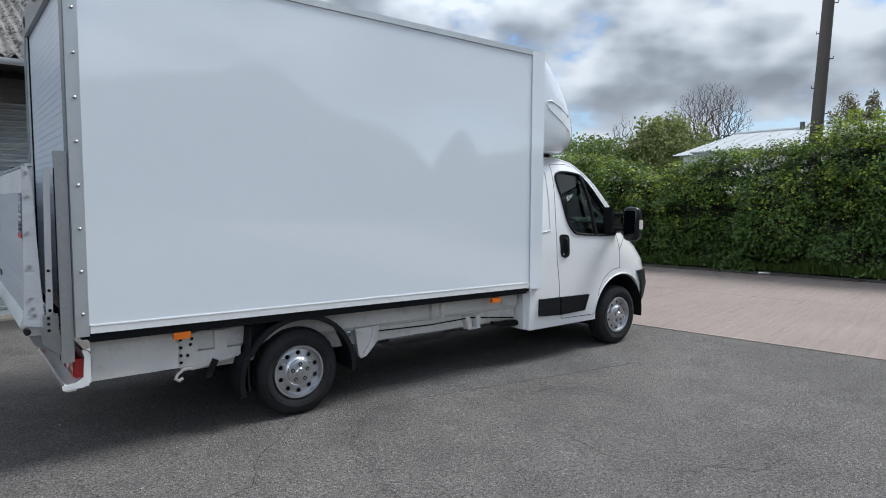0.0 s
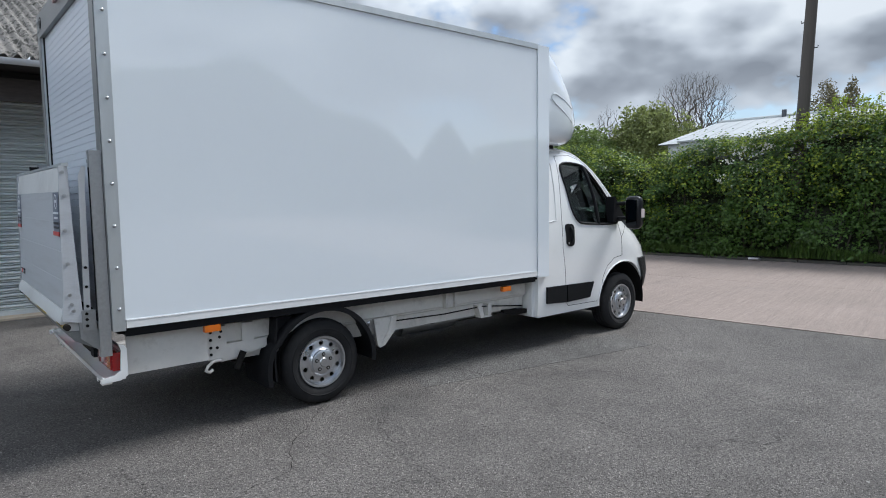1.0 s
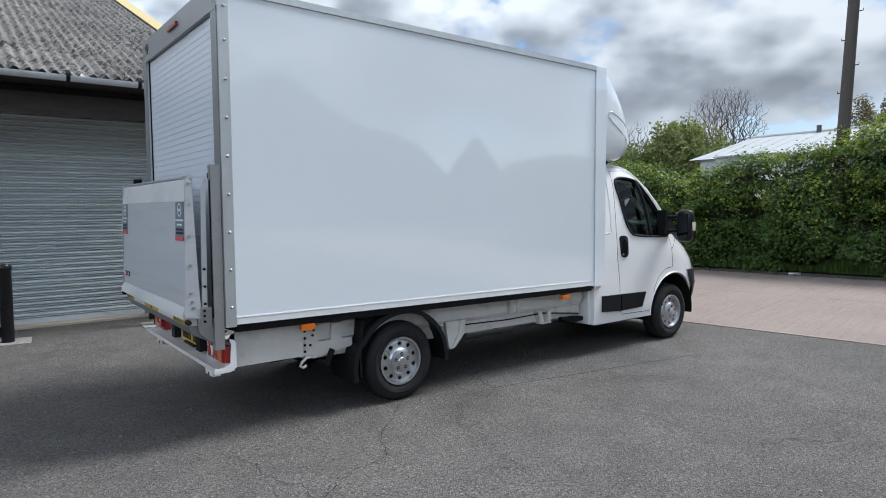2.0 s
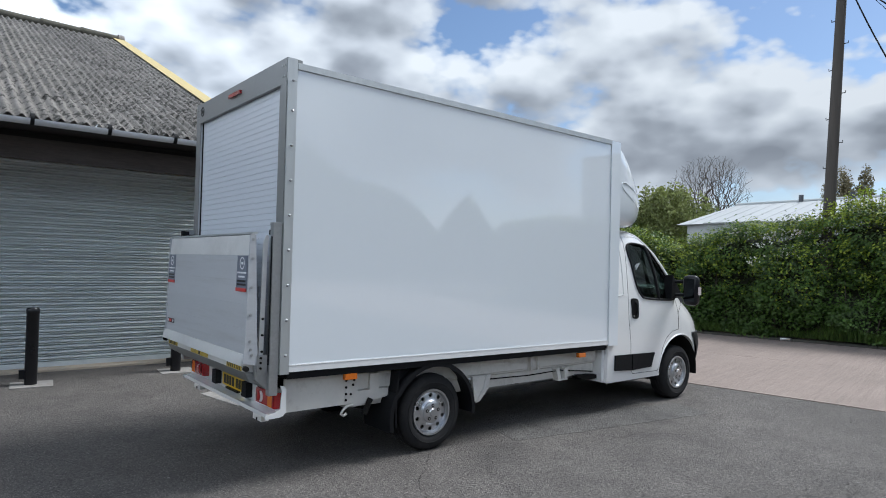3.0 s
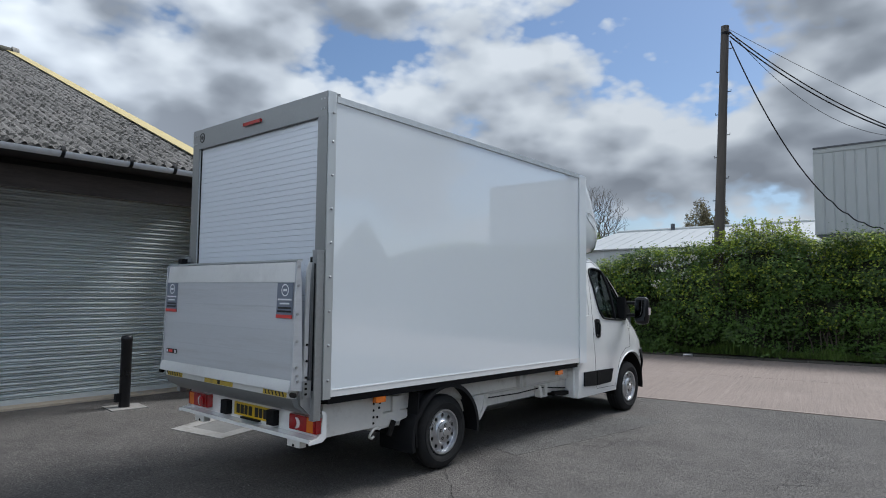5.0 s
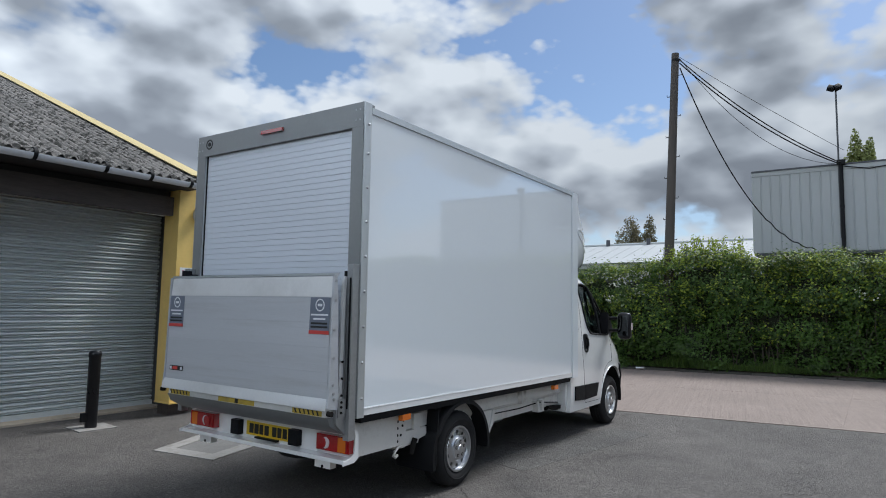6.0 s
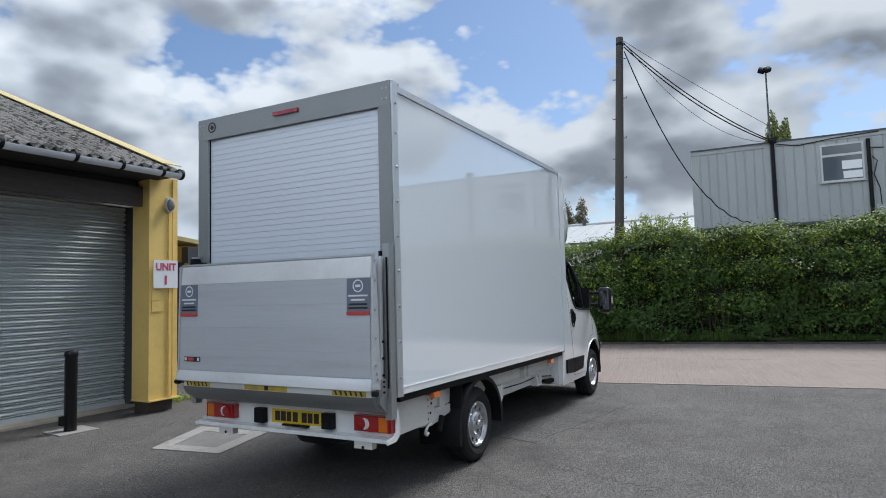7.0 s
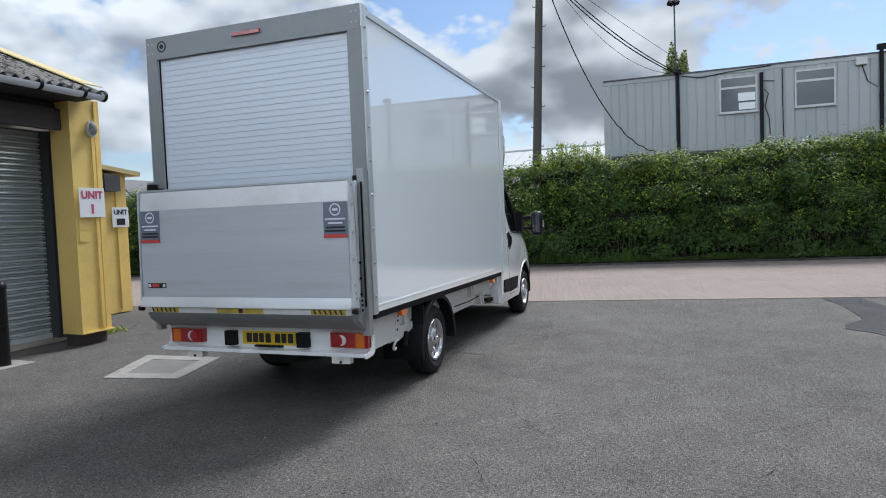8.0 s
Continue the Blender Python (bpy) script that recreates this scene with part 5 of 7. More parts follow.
def build_chassis(van):
    W = 2 * YC
    for s in (0, 1):
        def sd(y0, y1):
            return sorted((y0, y1)) if not s else sorted((W - y0, W - y1))
        # long rail with a folded flange
        pts = [(0.15, 0.74), (0.30, 0.74), (0.30, 0.46), (0.19, 0.46), (0.19, 0.575), (0.165, 0.59), (0.165, 0.60), (0.15, 0.61)]
        if s:
            pts = [(W - y, z) for y, z in pts]
        rail = part("chassis_rail", prism(pts, "x", 0.66, 3.93), CHASSIS, van, "off-white folded chassis rail", bevel=0.005)
        part("rear_skirt", box(0.075, 0.60, *sd(0.10, 0.118), 0.51, 0.765), CHASSIS, van, "off-white rear skirt panel", bevel=0.004)
        plate = part("joint_plate", box(0.60, 0.74, *sd(0.118, 0.15), 0.505, 0.735), CHASSIS, van, "bolted joint plate", bevel=0.004)
        for x, z in ((0.625, 0.70), (0.625, 0.645), (0.625, 0.59), (0.625, 0.54), (0.70, 0.70), (0.69, 0.66), (0.67, 0.585)):
            y = 0.117 if not s else W - 0.117 - 0.012
            part("bolt", disc((x, y - (0.004 if not s else -0.004), z), 0.011, "y", 0.012, 8), UNDER, plate)
        part("bracket", box(0.86, 0.95, *sd(0.125, 0.15), 0.60, 0.735), CHASSIS, rail, bevel=0.004)
        part("spring_hanger", prism([(0.70, 0.47), (1.05, 0.53), (1.05, 0.60), (0.72, 0.60)], "y", *sd(0.13, 0.165)), CHASSIS, rail, bevel=0.006)
        shack = tube([(0.86, 0.11 if not s else W - 0.11, 0.53), (0.80, 0.11 if not s else W - 0.11, 0.41)], 0.024, 10)
        part("shackle", shack, UNDER, rail, "rusty spring shackle")
        part("tow_hook", tube([(0.70, sd(0.13, 0.13)[0], 0.49), (0.64, sd(0.12, 0.12)[0], 0.49), (0.60, sd(0.12, 0.12)[0], 0.46), (0.585, sd(0.12, 0.12)[0], 0.43), (0.61, sd(0.12, 0.12)[0], 0.415), (0.635, sd(0.12, 0.12)[0], 0.43)], 0.012, 8), CHASSIS, rail, smooth=60)
        part("gusset", prism([(2.02, 0.60), (2.26, 0.60), (2.235, 0.47), (2.13, 0.36), (2.08, 0.345), (2.055, 0.37)], "y", *sd(0.13, 0.16)), CHASSIS, rail, "white gusset plate", bevel=0.006)
        part("gusset_rib", tube([(2.20, sd(0.125, 0.125)[0], 0.60), (2.17, sd(0.125, 0.125)[0], 0.48), (2.10, sd(0.125, 0.125)[0], 0.38)], 0.010, 6), CHASSIS, rail, smooth=60)
        part("channel_bracket", box(2.80, 2.83, *sd(0.10, 0.15), 0.595, 0.745), CHASSIS, rail, bevel=0.004)
        part("channel_bracket", box(2.91, 2.94, *sd(0.10, 0.15), 0.595, 0.745), CHASSIS, rail, bevel=0.004)
        part("channel_back", box(2.83, 2.91, *sd(0.13, 0.149), 0.60, 0.74), CHASSIS, rail)
        part("small_bracket", prism([(3.22, 0.57), (3.27, 0.57), (3.31, 0.45), (3.26, 0.45)], "y", *sd(0.12, 0.20)), CHASSIS, rail, bevel=0.004)
        part("small_bracket", prism([(3.36, 0.57), (3.41, 0.57), (3.40, 0.45), (3.36, 0.45)], "y", *sd(0.12, 0.20)), CHASSIS, rail, bevel=0.004)
        part("bracket_foot", box(3.26, 3.41, *sd(0.12, 0.20), 0.44, 0.452), CHASSIS, rail)
        part("rear_hoop", tube([(2.3, sd(0.3, 0.3)[0], 0.45), (2.8, sd(0.28, 0.28)[0], 0.44)], 0.010, 6), UNDER, rail)
        part("strut", tube([(3.5, sd(0.28, 0.28)[0], 0.44), (3.85, sd(0.24, 0.24)[0], 0.52)], 0.016, 6), UNDER, rail)
        # dark block standing for the void's shade, and brackets, between rail and cab
        part("cab_mount", prism([(3.75, 0.73), (3.98, 0.73), (3.98, 0.40), (3.86, 0.37), (3.80, 0.50)], "y", *sd(0.30, 0.42)), UNDER, van, "dark block standing for the shaded void by the cab", bevel=0.006)
        part("mount_bracket", prism([(3.60, 0.47), (3.98, 0.44), (3.99, 0.40), (3.80, 0.395), (3.62, 0.44)], "y", *sd(0.15, 0.20)), UNDER, rail, bevel=0.004)
        part("brake_pipe", tube([(2.2, sd(0.142, 0.142)[0], 0.555), (2.8, sd(0.135, 0.135)[0], 0.54), (3.3, sd(0.142, 0.142)[0], 0.55), (3.9, sd(0.17, 0.17)[0], 0.48)], 0.007, 6), UNDER, rail)
        # marker lamps
        for x in (0.61, 3.52):
            part("marker_lamp", box(x - 0.055, x + 0.055, *sd(0.012, 0.055), 0.735 - 0.013 * x, 0.783 - 0.013 * x), AMBER, van, "amber side marker lamp", bevel=0.008)
        # black mudguard over the back wheel
        bm = bmesh.new()
        rows = []
        cx, cz = 1.49, 0.335
        for d in range(-6, 195, 6):
            a = math.radians(d)
            r = 0.455 + (0.02 if d > 150 else 0)
            ring = []
            for rr, y in ((r - 0.035, 0.022), (r - 0.035, 0.018), (r, 0.018), (r + 0.006, 0.03), (r + 0.006, 0.42), (r - 0.012, 0.42), (r - 0.012, 0.034)):
                yy = y if not s else W - y
                ring.append(bm.verts.new((cx + rr * math.cos(a) * 1.03, yy, cz + rr * math.sin(a))))
            rows.append(ring)
        m = len(rows[0])
        for r0, r1 in zip(rows, rows[1:]):
            for k in range(m):
                bm.faces.new((r0[k], r0[(k + 1) % m], r1[(k + 1) % m], r1[k]))
        bm.faces.new(rows[0])
        bm.faces.new(rows[-1][::-1])
        guard = part("mudguard", bm, BLACK, van, "black plastic mudguard", smooth=40)
        part("guard_panel", prism([(1.09, 0.745), (1.09, 0.56), (1.14, 0.62), (1.22, 0.69), (1.36, 0.745)], "y", *sd(0.10, 0.112)), BLACK, guard, bevel=0.002)
        part("rear_flap", prism([(1.088, 0.745), (1.075, 0.60), (1.06, 0.42), (1.068, 0.27), (1.082, 0.27), (1.075, 0.42), (1.088, 0.60), (1.102, 0.745)], "y", *sd(0.03, 0.40)), BLACK, guard, bevel=0.002)
        part("guard_stay", tube([(1.92, sd(0.06, 0.06)[0], 0.60), (1.97, sd(0.14, 0.14)[0], 0.55)], 0.012, 6), STEEL, guard)
        part("leaf_spring", tube([(0.84, sd(0.36, 0.36)[0], 0.44), (1.2, sd(0.36, 0.36)[0], 0.33), (1.49, sd(0.36, 0.36)[0], 0.30), (1.8, sd(0.36, 0.36)[0], 0.33), (2.12, sd(0.36, 0.36)[0], 0.42)], 0.03, 6), UNDER, van, smooth=50)
    part("rear_axle", tube([(1.49, 0.2, 0.335), (1.49, W - 0.2, 0.335)], 0.06, 14), UNDER, van)
    part("spare_wheel", lathe([(0.0, 0.10), (0.0, 0.30), (0.06, 0.335), (0.15, 0.335), (0.20, 0.30), (0.20, 0.10)], (0.72, YC + 0.15, 0.30), 36, axis="z"), RUBBER, van, "spare wheel slung under the body", smooth=40)
    part("exhaust", tube([(2.3, 0.75, 0.33), (3.6, 0.75, 0.32), (4.2, 0.7, 0.34)], 0.04, 10), STEEL, van, smooth=50)
    part("silencer", tube([(2.7, 0.75, 0.34), (3.4, 0.75, 0.34)], 0.10, 16), STEEL, van, smooth=50)
    part("fuel_tank", box(3.0, 3.95, 1.15, 1.75, 0.28, 0.62), UNDER, van, bevel=0.05)
    part("engine_tray", box(4.9, 6.2, 0.45, W - 0.45, 0.22, 0.40), UNDER, van, bevel=0.04)
    part("subframe", box(4.1, 5.0, 0.3, W - 0.3, 0.36, 0.50), UNDER, van, bevel=0.02)
    for x in (0.5, 1.15, 2.3, 3.1, 3.8):
        part("cross_member", box(x, x + 0.06, 0.30, W - 0.30, 0.56, 0.74), UNDER, van)
    # rear light board
    yl, yr = 2.03, 0.035
    bar = part("rear_bumper", prism([(0.03, 0.70), (0.05, 0.70), (0.05, 0.50), (-0.085, 0.50), (-0.085, 0.53), (-0.075, 0.53), (-0.07, 0.515), (0.03, 0.525)], "y", yr + 0.012, yl - 0.012), PAINT, van, "white folded rear light board", bevel=0.003)
    for y in (yr, yl - 0.012):
        part("end_plate", prism([(0.012, 0.735), (0.045, 0.725), (0.062, 0.70), (0.062, 0.525), (0.02, 0.498), (-0.095, 0.493), (-0.10, 0.523), (-0.02, 0.535), (0.018, 0.56), (0.026, 0.69)], "y", y, y + 0.012), PAINT, bar, bevel=0.003)
    for y0, y1, flip in ((0.052, 0.385, 1), (1.64, 1.973, -1)):
        yc = (y0 + y1) / 2
        base = part("tail_light", box(-0.024, 0.029, y0, y1, 0.56, 0.678), RED, van, "rear lamp cluster with red, clear and amber lenses", bevel=0.02)
        segs = ((0.0, 0.05, RED, "red_lens"), (0.055, 0.30, AMBER, "amber_lens"), (0.305, 0.60, RED, "red_lens"), (0.605, 1.0, RED, "red_lens"))
        for a, b, mat, nm in segs:
            s0, s1 = (y0 + 0.01 + (y1 - y0 - 0.02) * a, y0 + 0.01 + (y1 - y0 - 0.02) * b)
            if flip < 0:
                s0, s1 = y0 + y1 - s1, y0 + y1 - s0
            part(nm, box(-0.034, -0.0245, s0, s1, 0.566, 0.672), mat, base, bevel=0.004)
        yc2 = y0 + 0.01 + (y1 - y0 - 0.02) * 0.70
        if flip < 0:
            yc2 = y0 + y1 - yc2
        part("reversing_lens", lathe([(0, 0.043), (-0.006, 0.042), (-0.010, 0.034), (-0.010, 0.001)], (-0.034, yc2, 0.619), 20, axis="x", close=False), CLEAR, base, smooth=40)
        part("fog_lens", lathe([(0, 0.043), (-0.004, 0.042), (-0.007, 0.03), (-0.007, 0.001)], (-0.0425, yc2 + 0.028 * flip, 0.619), 20, axis="x", close=False), RED, base, smooth=40)
    for y0, y1 in ((0.60, 0.70), (1.31, 1.41)):
        part("buffer", box(-0.025, 0.029, y0, y1, 0.545, 0.665), BLACK, van, "black rubber buffer", bevel=0.012)
    plate = part("number_plate", box(0.018, 0.029, 0.735, 1.255, 0.553, 0.664), YELLOW, van, "yellow rear number plate", bevel=0.003)
    for k, w in enumerate((0.052, 0.052, 0.046, 0.052, 0.052, 0.048, 0.05)):
        y = 1.215 - k * 0.063 - (0.03 if k > 3 else 0)
        part("plate_bar", box(0.0155, 0.0175, y - w, y, 0.57, 0.648), INK, plate)
    part("plate_lamp", box(0.0, 0.029, 0.86, 1.13, 0.535, 0.550), BLACK, van, bevel=0.004)
    for y in (0.28, 1.70):
        foot = part("step_foot", box(-0.06, 0.0, y - 0.08, y + 0.08, 0.44, 0.499), CHASSIS, bar, "pale steel foot under the light board", bevel=0.004)
        part("foot_bolt", disc((-0.064, y, 0.452), 0.012, "x", 0.01, 8), UNDER, foot)


def build_lift(van):
    """The folded tail lift."""
    W = 2 * YC
    lift = part("lift_platform", prism([(-0.205, 1.855), (-0.235, 1.855), (-0.250, 1.70), (-0.262, 0.98), (-0.235, 0.98), (-0.19, 1.25)], "y", 0.045, W - 0.045), PLATFORM, van, "grey folded tail lift platform", bevel=0.003)
    part("ramp_edge", prism([(-0.20, 1.878), (-0.238, 1.875), (-0.238, 1.860), (-0.2, 1.858)], "y", 0.035, W - 0.035), ALU, lift, "aluminium top edge", bevel=0.003)
    part("light_band", prism([(-0.2355, 1.852), (-0.2395, 1.852), (-0.2535, 1.705), (-0.2495, 1.705)], "y", 0.05, W - 0.05), LIFTEDGE, lift, "paler top band")
    for z in (0.99, 1.167, 1.344, 1.521):
        x = -0.250 - 0.012 * (1.70 - z) / 0.68
        part("plank", prism([(x - 0.0005, z + 0.1765), (x - 0.004, z + 0.1763), (x - 0.0055, z + 0.0006), (x - 0.003, z)], "y", 0.052, W - 0.052), PLATFORM, lift, "aluminium platform plank")
    part("bottom_lip", prism([(-0.20, 0.985), (-0.272, 0.985), (-0.290, 0.945), (-0.295, 0.905), (-0.285, 0.90), (-0.20, 0.93)], "y", 0.04, W - 0.04), LIFTEDGE, lift, "pale rounded bottom lip", bevel=0.006)
    for y in (0.028, W - 0.044):
        edge = part("side_plate", prism([(-0.225, 1.86), (-0.255, 1.86), (-0.272, 1.05), (-0.285, 0.92), (-0.17, 0.90), (-0.185, 1.15), (-0.207, 1.70)], "y", y, y + 0.016), PLATFORM, lift, "bolted side plate", bevel=0.003)
        for z, x in ((1.82, -0.236), (1.68, -0.234), (1.47, -0.240), (1.27, -0.238), (1.08, -0.238), (1.02, -0.230), (0.98, -0.222)):
            part("bolt", disc((x, y - 0.006 if y < 1 else y + 0.016, z), 0.011, "y", 0.007, 8), STEEL, edge)
    # hinge strip with warning tape and the lower folding flap
    part("hinge_beam", prism([(-0.19, 0.925), (-0.262, 0.905), (-0.262, 0.855), (-0.19, 0.85)], "y", 0.06, W - 0.10), LIFTEDGE, lift, "dirty hinge beam", bevel=0.004)
    for y0, y1 in ((0.10, 0.40), (0.83, 1.27), (1.66, 1.93)):
        tape = part("warning_tape", box(-0.2655, -0.2625, y0, y1, 0.858, 0.900), TAPE, lift, "worn yellow warning tape")
        if y1 - y0 < 0.35:
            for k in range(6):
                y = y0 + 0.025 + k * 0.045
                part("tape_mark", prism([(y, 0.862), (y + 0.015, 0.862), (y + 0.03, 0.896), (y + 0.015, 0.896)], "x", -0.2675, -0.266), INK, tape)
        else:
            part("tape_mark", box(-0.2675, -0.266, 1.02, 1.06, 0.862, 0.897), INK, tape)
    part("lower_flap", prism([(-0.19, 0.85), (-0.255, 0.852), (-0.225, 0.79), (-0.10, 0.72), (-0.08, 0.735), (-0.18, 0.80)], "y", 0.055, W - 0.075), GREYFRAME, lift, "dark grey folding flap", bevel=0.004)
    for s in (0, 1):
        def sd(y0, y1):
            return sorted((y0, y1)) if not s else sorted((W - y0, W - y1))
        # upright column, channel and arm
        col = part("lift_column", box(-0.096, -0.03, *sd(-0.005, 0.05), 0.675, 1.945), STEEL, van, "steel tail lift column", bevel=0.016)
        part("column_cap", box(-0.098, -0.028, *sd(-0.007, 0.052), 1.935, 1.952), STEEL, col, bevel=0.008)
        strip = part("inner_channel", prism([(-0.165, 0.93), (-0.128, 0.93), (-0.118, 1.72), (-0.108, 1.85), (-0.128, 1.86), (-0.150, 1.80)], "y", *sd(0.040, 0.056)), LIFTEDGE, col, "pale aluminium inner channel", bevel=0.004)
        for z in (1.0, 1.12, 1.24):
            part("bolt", disc((-0.145, sd(0.022, 0.022)[0], z), 0.009, "y", 0.010 if not s else -0.010, 8), UNDER, strip)
        # black strip set in the gap beside the column to stand for its shade
        part("dark_recess", box(-0.05, -0.03, *sd(0.062, 0.10), 0.84, 1.90), BLACK, col)
        part("cover_strip", box(-0.101, -0.0965, *sd(0.008, 0.022), 0.90, 1.85), BLACK, col)
        part("lift_rod", tube([(-0.075, sd(0.078, 0.078)[0], 0.90), (-0.075, sd(0.078, 0.078)[0], 1.86)], 0.013, 10), ALU, col, "bright lift rod", smooth=60)
        part("rod_cap", tube([(-0.075, sd(0.078, 0.078)[0], 1.86), (-0.075, sd(0.078, 0.078)[0], 1.90)], 0.018, 10), BLACK, col, "black rod cap", smooth=60)
        part("slide_block", box(-0.18, -0.105, *sd(0.02, 0.07), 0.85, 0.975), STEEL, col, "greasy slide block", bevel=0.008)
        for z in (0.88, 0.92, 0.955):
            y = sd(0.012, 0.012)[0]
            part("pin", disc((-0.155, y, z), 0.009, "y", 0.012 if not s else -0.012, 10), UNDER, col)
        part("hinge_arm", prism([(-0.20, 0.93), (-0.12, 0.90), (-0.055, 0.74), (-0.09, 0.71), (-0.19, 0.80)], "y", *sd(0.03, 0.055)), STEEL, col, "steel hinge arm", bevel=0.006)
        part("roller", disc((-0.265, sd(0.0, 0.04)[0], 0.885), 0.019, "y", 0.04, 14), UNDER, col)
    part("catch", box(-0.16, -0.10, W - 0.11, W - 0.05, 1.87, 1.93), BLACK, van, "black platform catch", bevel=0.008)
    # stickers: grey with a ring, bars for the small print and a red foot
    for y0, y1, sw in ((0.055, 0.255, 1), (1.81, 2.012, 1)):
        x = -0.2585
        st = part("sticker", prism([(x + 0.0, 1.70), (x - 0.001, 1.70), (x - 0.0085, 1.435), (x - 0.0075, 1.435)], "y", y0, y1), STICKER, lift, "grey sticker with ring mark and red foot")
        ym = (y0 + y1) / 2
        part("ring_mark", lathe([(0, 0.046), (-0.0012, 0.046), (-0.0012, 0.037), (0, 0.037)], (x - 0.003, ym, 1.645), 24, axis="x"), WHITEINK, st)
        part("ring_bar", box(x - 0.0045, x - 0.003, ym - 0.022, ym + 0.022, 1.636, 1.654), WHITEINK, st)
        for z, w in ((1.575, 0.085), (1.545, 0.06)):
            part("text_bar", box(x - 0.0075, x - 0.004, ym - w, ym + w, z - 0.006, z + 0.006), WHITEINK, st)
        for z, w in ((1.513, 0.08), (1.487, 0.085)):
            part("text_bar", box(x - 0.009, x - 0.005, ym - w, ym + w, z - 0.007, z + 0.007), INK, st)
        part("red_foot", box(x - 0.011, x - 0.006, y0, y1, 1.437, 1.462), STICKRED, st)
    lab = part("warning_label", box(-0.274, -0.266, 1.77, 1.955, 1.06, 1.10), INK, lift, "small black and red warning label")
    part("label_bar", box(-0.2755, -0.2742, 1.84, 1.91, 1.068, 1.093), STICKRED, lab)
    part("label_bar", box(-0.2755, -0.2742, 1.925, 1.95, 1.068, 1.093), WHITEINK, lab)
    part("label_bar", box(-0.2755, -0.2742, 1.775, 1.80, 1.068, 1.093), WHITEINK, lab)


def settle(ob, lift=0.034, dive=0.0095):
    """The laden box stands a little nose-down."""
    for o in (ob, *ob.children_recursive):
        for v in o.data.vertices:
            if v.co.z < 3.0 or v.co.x > 0.2 or o.name.startswith(("top_rail", "roof_panel", "side_panel", "box_body", "front_post")):
                v.co.z += lift - dive * v.co.x


def build_van():
    van = thing("box_van", (3.0, YC, 0), "white luton box van with folded tail lift", "van")
    build_box(van)
    settle(next(o for o in van.children if o.name.startswith("box_body")))
    build_cab(van)
    build_chassis(van)
    build_lift(van)
    for x, z in ((1.487, 0.342), (5.525, 0.342)):
        wheel(van, x, 0.062, 1, z)
        wheel(van, x, 2 * YC - 0.062, -1, z)


build_van()

# ---- hedge, road side and distance ----
def build_hedge():
    rng = np.random.default_rng(11)
    hedge = thing("hedge", (kerb_line(0) + 1.2, 0, 0.1), "dense tall green hawthorn hedge with young tips and blossom", "hedge")

    def top(y):
        return 2.93 - 0.03 * y + 0.10 * np.sin(y * 0.9 + 1) + 0.08 * np.sin(y * 2.3) + 0.06 * np.sin(y * 5.1 + 2) - 0.55 * np.exp(-((y - 5.6) / 1.1) ** 2) - 0.12 * np.exp(-((y - 3.2) / 1.0) ** 2)

    def front(y, z):
        p = np.stack([y, z, 0 * y], -1)
        return 0.42 - 0.12 * np.sin(np.clip(z / 3.0, 0, 1) * 3.1) + 0.30 * waves(p, 3, 1.0) + 0.16 * waves(p, 5, 2.6)

    def sprays(clusters, each, name, mat, size, tipward, seed, top_share):
        """Leaves in sprays round many twig ends, so that the face is lumpy with dark gaps."""
        r = np.random.default_rng(seed)
        y = r.uniform(-16, 24, clusters)
        H = top(y)
        side = r.uniform(0, 1, clusters) > top_share
        z = np.where(side, r.uniform(0.05, 1, clusters) ** tipward * H, H + r.normal(0, 0.07, clusters))
        lumps = 0.50 * waves(np.stack([y, z * 1.4, 0 * y], -1), 17, 2.7) + 0.20 * waves(np.stack([y * 0.6, z * 2.2, 0 * y], -1), 18, 5.5)
        d = np.where(side, front(y, z) + lumps + np.abs(r.normal(0, 0.07, clusters)), r.uniform(0.3, 1.9, clusters))
        d = d + np.where(side, 0.25 * np.clip((z - (H - 0.4)) / 0.4, 0, 1.5) ** 2, 0)
        keep = (waves(np.stack([y, z * 1.6, 0 * y], -1), 21, 3.4) > -0.22) | ~side
        y, z, d, side = y[keep], z[keep], d[keep], side[keep]
        c = np.stack([kerb_line(y) + d, y, z], -1)
        out = np.where(side[:, None], [-0.85, 0, 0.35], [-0.2, 0, 1.0]) + r.normal(0, 0.3, (len(y), 3))
        out /= np.linalg.norm(out, axis=1)[:, None]
        spread = r.uniform(0.07, 0.15, (len(y), 1, 1))
        off = r.normal(size=(len(y), each, 3)) * spread
        pts = (c[:, None] + off + out[:, None] * 0.05).reshape(-1, 3)
        nrm = (out[:, None] + off / spread * 0.55 + [0, 0, 0.75] + r.normal(0, 0.35, off.shape)).reshape(-1, 3)
        L = size * r.uniform(0.6, 1.35, len(pts))
        pts[:, 2] = np.maximum(pts[:, 2], 0.08)
        flakes(name, pts, nrm, L, L * 0.72, mat, hedge, r, kind="stuff")

    sprays(21000, 15, "leaves", LEAF, 0.068, 1.0, 1, 0.18)
    sprays(7000, 12, "young_leaves", YOUNG, 0.066, 0.38, 2, 0.42)
    # blossom in drifts
    r = np.random.default_rng(6)
    y = np.concatenate([r.normal(c, 0.12, 22) for c in (3.4, 3.1, 2.9, 2.75, 2.6, 2.4, 2.3, 2.2, 2.05, 1.8, 1.6, 2.7, 2.3, 2.5, 1.9, -2.9)])
    z = np.clip(top(y) - np.repeat(r.uniform(0.02, 0.80, 16), 22) + r.normal(0, 0.05, len(y)), 0.5, 3.2)
    c = np.stack([kerb_line(y) + front(y, z) - 0.03, y, z], -1)
